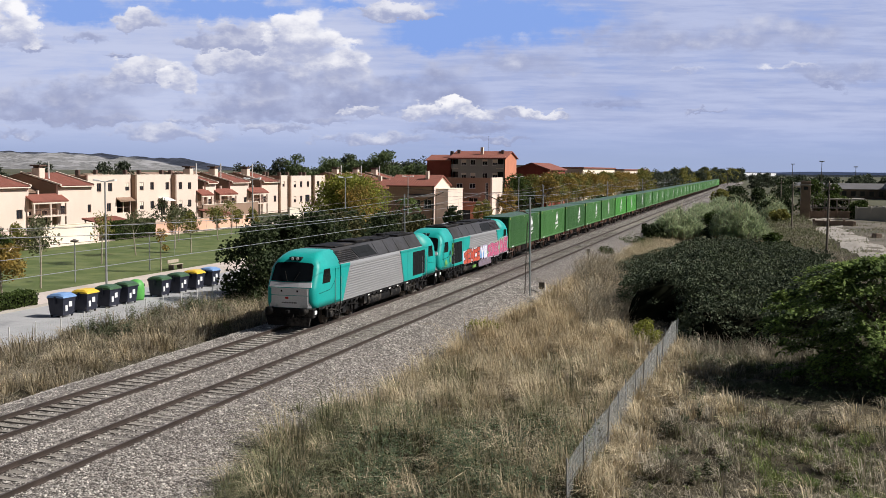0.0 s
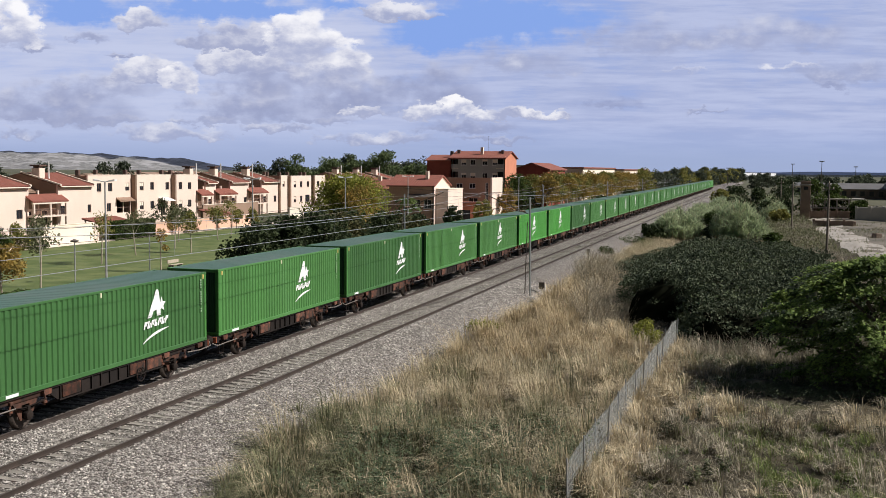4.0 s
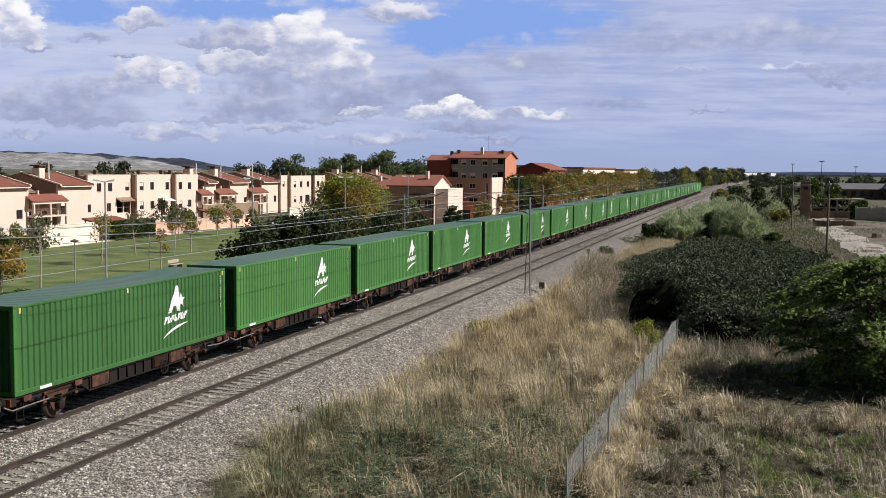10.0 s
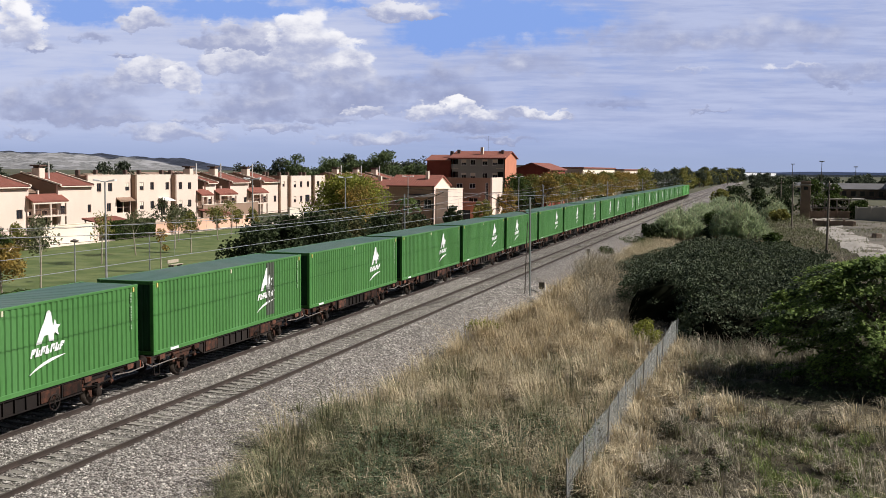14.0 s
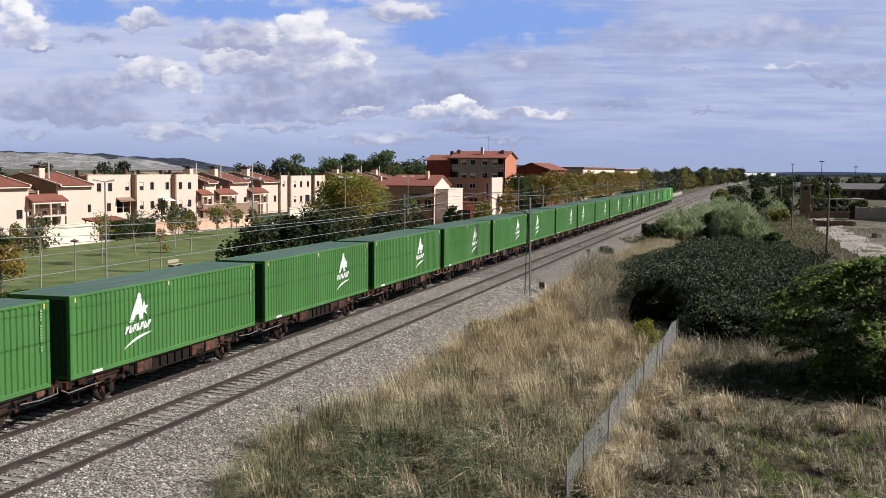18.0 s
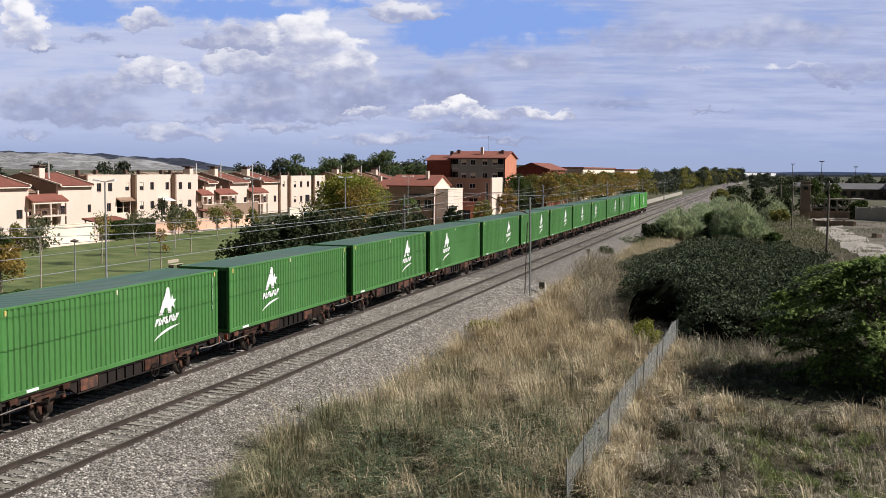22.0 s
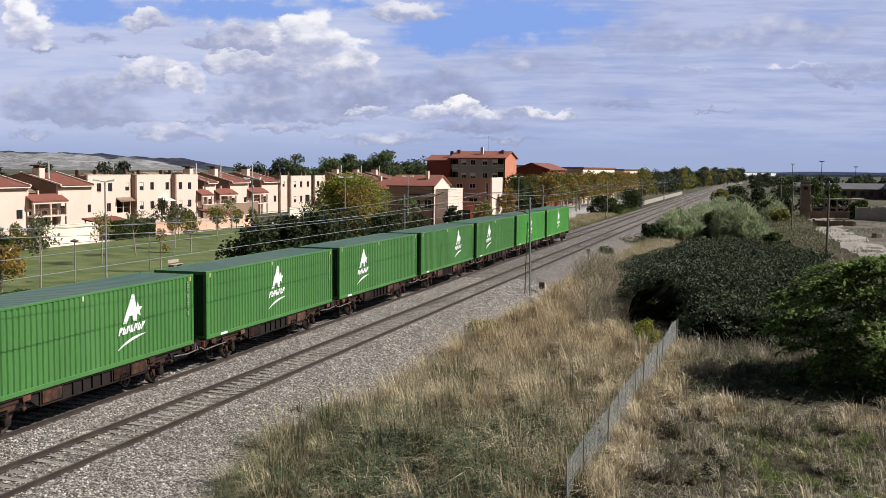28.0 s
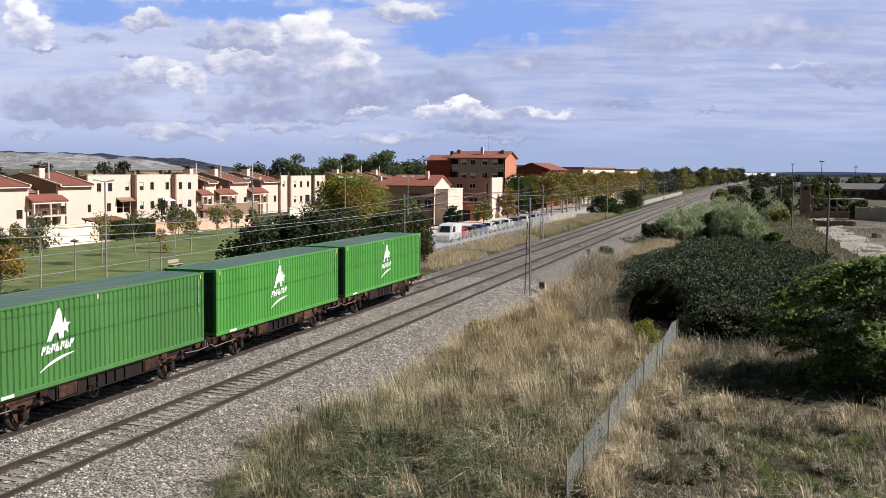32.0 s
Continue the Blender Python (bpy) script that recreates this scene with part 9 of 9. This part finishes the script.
    # plane trees along the street
    for k in range(17):
        y = 196 + k * 8.2
        tree("plane_tree", -38.6 - 0.6 * (k % 2), y, -0.55, 8.2 + 0.5 * math.sin(k * 2.3), 3.1, L_OLIVE if k % 2 else L_YELLOW, 3400, "plane tree with yellowing leaves and pale trunk", 120 + k, 0.16, 0.34, 0.17, 26, M_PALEBARK, "plane trees along the street")
        if k % 2 == 0:
            tree("plane_tree", -45.5, y + 3, -0.55, 8.0, 3.2, L_OLIVE if k % 4 else L_GREEN, 2400, "plane tree with olive leaves and pale trunk", 150 + k, 0.16, 0.34, 0.18, 24, M_PALEBARK, "plane trees along the street")
    for k, (x, y, h, r, m) in enumerate(((-46.0, 204, 6.4, 2.8, L_DARK), (-45.0, 210, 6.0, 2.6, L_DARK), (-44.8, 190, 5.6, 2.0, L_YELLOW), (-31.2, 214, 3.9, 2.4, L_DARK), (-30.0, 222, 3.4, 2.2, L_GREEN), (-29.0, 246, 4.6, 3.0, L_DARK), (-29.4, 254, 4.4, 2.6, L_DARK), (-44.6, 172, 4.2, 1.6, L_OLIVE), (-43.4, 150, 3.6, 1.5, L_DARK))):
        tree("street_tree", x, y, -0.6, h, r, m, 2600, "leafy tree beside the street", 180 + k, 0.12, 0.1, 0.16, 26, None, "street trees")
    # distant trees
    rng = random.Random(31)
    for k in range(16):
        x = -150 + k * 3.1 + rng.uniform(-2, 2)
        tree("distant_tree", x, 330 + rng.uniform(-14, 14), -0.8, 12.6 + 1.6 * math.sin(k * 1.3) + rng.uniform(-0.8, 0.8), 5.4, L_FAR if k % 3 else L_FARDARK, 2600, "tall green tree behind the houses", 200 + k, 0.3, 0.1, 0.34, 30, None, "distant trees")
    for k, (x, y) in enumerate(((-150, 300), (-158, 305), (-205, 300), (-196, 296), (-240, 290), (-228, 300))):
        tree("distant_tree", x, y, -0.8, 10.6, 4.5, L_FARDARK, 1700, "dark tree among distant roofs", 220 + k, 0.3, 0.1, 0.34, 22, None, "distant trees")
    for k in range(30):
        t = k / 29
        x, y = -36 + 22 * t + rng.uniform(-4, 2), 360 + 560 * t + rng.uniform(-20, 20)
        if x > -27.5 and y < 700:
            x = -29
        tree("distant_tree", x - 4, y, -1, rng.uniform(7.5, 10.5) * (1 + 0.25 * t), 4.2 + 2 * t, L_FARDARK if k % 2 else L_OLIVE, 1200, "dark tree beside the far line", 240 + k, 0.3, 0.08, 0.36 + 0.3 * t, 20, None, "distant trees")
    for k in range(46):
        x, y = -4 + 190 * (k / 45) + rng.uniform(-3, 3), rng.uniform(520, 760)
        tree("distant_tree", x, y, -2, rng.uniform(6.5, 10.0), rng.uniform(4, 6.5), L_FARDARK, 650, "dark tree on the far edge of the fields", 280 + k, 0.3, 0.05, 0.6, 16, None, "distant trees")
    # right side: bramble, reeds, the leafy tree
    bush_mound("bramble_thicket", "dense dark bramble thicket with dry tips", 330, (-14.5, 7.5, 56, 141), thicket_height, 150000, 0.085, L_BRAMBLE)
    rng2 = np.random.default_rng(332)
    x, y = rng2.uniform(-14.5, 7.5, 60000), rng2.uniform(56, 141, 60000)
    h = thicket_height(x, y)
    k = (h > 0.2) & (vnoise(x, y, 4.2, 9) + 0.5 * vnoise(x, y, 1.2, 3) > 0.15)
    x, y, h = x[k], y[k], h[k]
    creeper = leafy("creeper_leaves", (0.05, 0.07, 0.032), (0.105, 0.125, 0.07), 0.15, 0.5, 0.1)
    me = leaf_mesh("creepers", rng2, np.stack([x, y, gz(x, y) + h * rng2.uniform(0.88, 1.1, len(x))], 1), 0.095, creeper)
    tagged(part("creepers", me, creeper), "lighter green creepers over the bramble", "creepers", kind="stuff")
    tufts("bramble_canes", "pale dry canes that stick out of the bramble", 331, 1200, (-13.5, 6.0, 58, 130), 0.5, 0.009, G_GREY, 0.3, 4, 0.9, zf=lambda x, y: gz(x, y) + np.maximum(0, thicket_height(x, y)) * 0.9, keep=lambda x, y: (thicket_height(x, y) > 0.8) * 0.8, cat="canes")
    brush = lambda x, y: np.clip(1.25 - np.abs(x - np.interp(y, [62, 66, 70, 78, 84, 92, 100], [-9.6, -9.8, -10.0, -10.8, -12.0, -13.8, -14.8])) / 1.4, 0, 1)
    tufts("dry_brush", "pale dry canes and brush beside the bramble", 333, 4200, (-15.5, -7.5, 64, 101), 1.6, 0.012, G_GREY, 0.3, 9, 0.6, keep=brush, cat="canes")
    scrub("brown_weeds", "olive and brown brush beside the bramble", 334, 80000, (-15.5, -7.5, 64, 101), 1.9, 0.06, G_BROWN, keep=lambda x, y: 0.8 * brush(x, y))
    tufts("dry_stalks", "pale stalks that stand before the bramble", 335, 420, (-4.0, 5.0, 55.4, 59.0), 0.95, 0.011, G_GREY, 0.35, 6, 0.6, cat="canes")
    for k, (cx, cy, rx, ry, h, n) in enumerate(((-11.2, 152, 3.5, 6, 4.4, 800), (-2.8, 147, 3.6, 5.5, 5.6, 1000), (-5.8, 200, 4, 9, 4.4, 500), (-11, 215, 3.5, 14, 3.6, 420), (1.8, 228, 3.2, 8, 5.0, 420), (-8, 270, 5, 20, 4.0, 420))):
        reeds("reed_clump", "tall grey-green reeds with pale stems", 340 + k, cx, cy, rx, ry, h, n, 0.38 if k == 1 else 0.12)
    # the first bush is added as the dark shade between two reed clumps
    for k, (x, y, h, r, m) in enumerate(((-5.6, 150, 3.8, 2.2, L_DARK), (1.4, 142, 2.2, 1.5, L_GREEN), (2.4, 127, 2.0, 1.5, L_DARK), (-14, 146, 2.4, 1.6, L_DARK), (-7.5, 176, 3.2, 2.2, L_GREEN), (0.5, 226, 4.8, 3.0, L_DARK), (4.0, 236, 4.2, 2.6, L_DARK), (-6, 240, 4.2, 3.0, L_DARK), (-1.0, 300, 5.2, 3.6, L_DARK), (-12, 320, 4.2, 3, L_OLIVE), (5.5, 330, 6, 4, L_DARK), (-9, 380, 5, 4, L_DARK), (8, 420, 8, 5, L_DARK), (3.2, 205, 2.6, 2, L_OLIVE), (10.5, 238, 8.0, 3.4, L_GREEN), (14.5, 242, 7.0, 3.2, L_GREEN), (19, 232, 4.0, 2.4, L_GREEN))):
        tree("field_bush", x, y, float(gz(x, y)) - 0.1, h, r, m, 1900, "dark bush in the dry field", 360 + k, 0.1, 0.02, 0.15 + 0.0004 * y, 20, None, "field bushes", 1.0, "bush")
    spray_tree(5.3, 51.6, 6.1, 4.7, 320, "leafy tree with bright green foliage low to the ground", 400)
    spray_tree(8.8, 54.5, 6.6, 4.2, 220, "leafy tree with tiers of green foliage", 401)
    # unseen tree beyond the right edge, added for the shadow it casts
    spray_tree(11.2, 51.0, 6.4, 4.4, 200, "leafy tree with dense green foliage low to the ground", 402)
    for k, (x, y, h, r, m) in enumerate(((-14.9, 57.8, 0.9, 1.2, L_YGREEN), (-6.1, 58.2, 1.5, 0.95, L_YGREEN), (-16.4, 115.5, 1.3, 1.1, L_GREEN), (-15.2, 134, 1.3, 2.6, L_GREEN))):
        tree("small_bush", x, y, float(gz(x, y)) + 0.02, h, r, m, 1700, "small yellow-green bush in the dry grass", 410 + k, 0.03, 0.0, 0.06, 14, None, "small bushes", 1.0, "bush", 0.08)


def build_yard():
    """Derelict works across the field: brick tower, concrete frames, long sheds."""
    zg = -1.9
    brick = surface("weathered_brick", (0.24, 0.17, 0.13), (0.19, 0.14, 0.11), 0.5, 0.9, 0.2, fine=6.0, dirt=(0.32, 0.28, 0.24), dirt_at=(0.55, 0.75))
    th = thing("brick_tower", "square weathered brick tower of a derelict works", "tower", "", (7.4, 230, zg))
    part("shaft", Shape().box(0, 1.9, 0, 2.4, 0, 8.4, 0.03), brick, th)
    part("cap", Shape().box(-0.15, 2.05, -0.15, 2.55, 7.5, 7.75, 0.03), M_CONCRETE, th)
    part("opening", Shape().box(0.55, 1.35, -0.04, 0.02, 6.6, 7.3), M_PANE, th)

    def shed(x0, x1, y0, y1, h, m, r, label, bays=6):
        s = thing("long_shed", label, "shed", "derelict sheds", (x0, y0, zg))
        W, D = x1 - x0, y1 - y0
        part("wall", Shape().box(0, W, 0, D, 0, h), m, s)
        part("roof", Shape().prism([(-0.5, h), (D + 0.5, h), (D / 2, h + D * 0.13)], "x", -0.6, W + 0.6), r, s, "grey sheet roof")
        for k in range(bays):
            x = W * (k + 0.25) / bays
            part("opening", Shape().box(x, x + W / bays * 0.5, -0.06, 0.02, h * 0.35, h * 0.8), M_PANE, s)
    roofm = surface("brown_grey_sheets", (0.14, 0.135, 0.14), (0.11, 0.106, 0.11), 0.2, 0.8, 0.1, fine=2.0)
    shed(24, 43, 420, 436, 4.0, brick, roofm, "long derelict shed with brown-grey roof")
    shed(43, 64, 408, 426, 4.2, brick, roofm, "long derelict shed with brown-grey roof")
    shed(66, 100, 400, 420, 4.2, brick, roofm, "long derelict shed with brown-grey roof")
    shed(12, 24, 470, 480, 4.5, M_PALE, roofm, "distant shed with pale walls", 3)
    for x0, x1, y, h, m, lb in ((18.0, 32.0, 228, 2.9, M_GREYWALL, "grey concrete yard wall with piers"), (9.6, 17.4, 236, 1.9, brick, "broken brick wall"), (20, 48, 262, 2.2, M_CONCRETE, "long pale concrete wall"), (9, 15.8, 205, 1.3, brick, "low broken brick wall")):
        s = thing("yard_wall", lb, "wall", "yard walls", (x0, y, float(gz(x0, y)) - 0.2))
        part("wall_body", Shape().box(0, x1 - x0, 0, 0.3, 0, h, 0.02), m, s)
        for k in range(int((x1 - x0) / 2.6) + 1):
            part("pier", Shape().box(2.6 * k - 0.2, 2.6 * k + 0.2, -0.12, 0.42, 0, h + 0.25, 0.02), m, s)
    s = thing("concrete_frame", "open concrete frame of a derelict building", "ruin", "", (10.0, 238, zg))
    for k in range(5):
        part("column", Shape().box(2.4 * k, 2.4 * k + 0.3, 0, 0.3, 0, 4.4), M_CONCRETE, s)
    for z in (2.6, 4.4):
        part("slab", Shape().box(-0.4, 10.6, -0.4, 6, z, z + 0.28, 0.02), M_CONCRETE, s)
    for k in range(3):
        part("back_wall", Shape().box(0.3 + 3.3 * k, 2.9 + 3.3 * k, 5.6, 5.9, 0, 2.6), brick, s)
    # dusty track across the yard and rubble
    rng = random.Random(5)
    for k in range(9):
        x, y = rng.uniform(16, 34), rng.uniform(150, 235)
        w, d, h = rng.uniform(0.5, 2.2), rng.uniform(0.4, 1.4), rng.uniform(0.25, 0.8)
        b = Shape().box(-w / 2, w / 2, -d / 2, d / 2, -0.15, h, 0.08)
        o = part("rubble_block", b, M_CONCRETE if k % 2 else brick)
        o.matrix_basis = pose(x, y, float(gz(x, y)) + 0.12, rng.uniform(-6, 6), rng.uniform(-6, 6), rng.uniform(0, 180))
        tagged(o, "broken block of rubble on the sandy yard", "rubble", "rubble blocks")
    tr = surface("dusty_track", (0.37, 0.335, 0.30), (0.31, 0.28, 0.245), 0.2, 0.95, 0.1, fine=2.0, dirt=(0.24, 0.21, 0.175), dirt_at=(0.6, 0.8))
    mid = lambda y: np.interp(y, [112, 121, 137, 158, 187, 222, 250, 300], [16.0, 14.4, 12.8, 12.4, 11.4, 11.4, 13.0, 18.0])
    ys = lines((112, 300, 140))
    v, f = [], []
    for k, y in enumerate(ys):
        m, w = float(mid(y)), 2.4 + 0.3 * math.sin(y * 0.31)
        for q in np.linspace(-1, 1, 9):
            v.append((m + q * w, y, float(gz(m + q * w, y)) + (0.12 if m + q * w > 11.9 else 0.02) + 0.08 - 0.05 * abs(q)))
        if k:
            for q in range(8):
                a = 9 * (k - 1) + q
                f.append((a, a + 1, a + 10, a + 9))
    tagged(part("dirt_road", Shape().add(v, f), tr, smooth=True), "pale dusty track winding past the works", "dirt road", kind="structure")
    for x, y, h in ((17.2, 700, 15.3), (27.5, 560, 15.8), (49.5, 640, 13.5), (-21.5, 690, 12.5)):
        s = thing("floodlight_mast", "slender floodlight mast in the distance", "mast", "floodlight masts", (x, y, -2))
        part("pole", Shape().tube((0, 0, 0), (0, 0, h), 0.25, 0.14, n=7), M_DARKSTEEL, s)
        part("lamp_head", Shape().box(-1.2, 1.2, -0.2, 0.2, h - 0.5, h, 0.05), M_STEEL, s)


build_grass()
build_plants()
build_yard()


# ---------------------------------------------------------------- bird
M_BIRD = surface("dark_feathers", (0.03, 0.028, 0.03), (0.05, 0.045, 0.045), 8.0, 0.8, 0.1)
BIRD = thing("bird", "dark bird flying across the sky", "bird")
_b = Shape()
K = 0.5
_b.spin([(K * r, K * h) for r, h in [(0.005, -0.26), (0.035, -0.2), (0.06, -0.08), (0.065, 0.04), (0.035, 0.16), (0.05, 0.3), (0.01, 0.32)]], (0, 0, 0), "y", 8)
part("body", _b, M_BIRD, BIRD)
WINGS = []
for _s in (-1, 1):
    _w = Shape().prism([(K * a, K * b) for a, b in [(0, -0.1), (_s * 0.28, -0.14), (_s * 0.62, 0.02), (_s * 0.3, 0.08), (0, 0.1)]], "z", -0.006, 0.006)
    _o = part("wing", _w, M_BIRD, BIRD)
    _o.location.x = _s * 0.02
    WINGS.append((_o, _s))


def bird_flight():
    """Crosses the sky to the upper left late in the clip."""
    p, v = Vector((-3.26, 50.0, 11.2)), Vector((-11.3, 0.0, 5.95))
    m = look((0, 0, 0), v).to_3x3().to_4x4() @ pose(0, 0, 0, -90, 0, 0)
    rows = [(0.0, Vector((150, 60, 14))), (27.5, Vector((22, 51, 7.5))), (28.7, Vector((7.1, 50, 6.6)))]
    rows += [(t, p + v * (t - 29.6)) for t in (29.2, 29.6, 30.0, 30.4, 32.0)]
    walk(BIRD, [(t, Matrix.Translation(q) @ m) for t, q in rows])
    for ob, s in WINGS:
        rows = []
        for k in range(129):
            t = k * 0.25
            rows.append((t, pose(s * 0.02, 0, 0, 0, -s * (28 if k % 2 else -22), 0)))
        walk(ob, rows)


# ---------------------------------------------------------------- what moves
def run(t):
    """Metres that the train has gone since the start: it slows gently."""
    return 17.601 * t - 0.09236 * t * t / 2 - 0.000639 * t ** 3 / 6


def motions():
    times = [0, 1, 2, 3, 4, 6, 8, 10, 12, 14, 16, 18, 20, 22, 24, 26, 28, 29, 30, 31, 32]
    for ob, y0 in TRAIN:
        turn = 180.0 if ob.get("backwards") else 0.0
        walk(ob, [(t, pose(XL, y0 - run(t), ob.location.z, 0, 0, turn)) for t in times])
    walk(SKY, [(0.0, pose(0, 0, EYE[2], 0, 0, 16.7)), (16.0, pose(0, 0, EYE[2], 0, 0, 16.45)), (32.0, pose(0, 0, EYE[2], 0, 0, 16.2))])
    bird_flight()


motions()
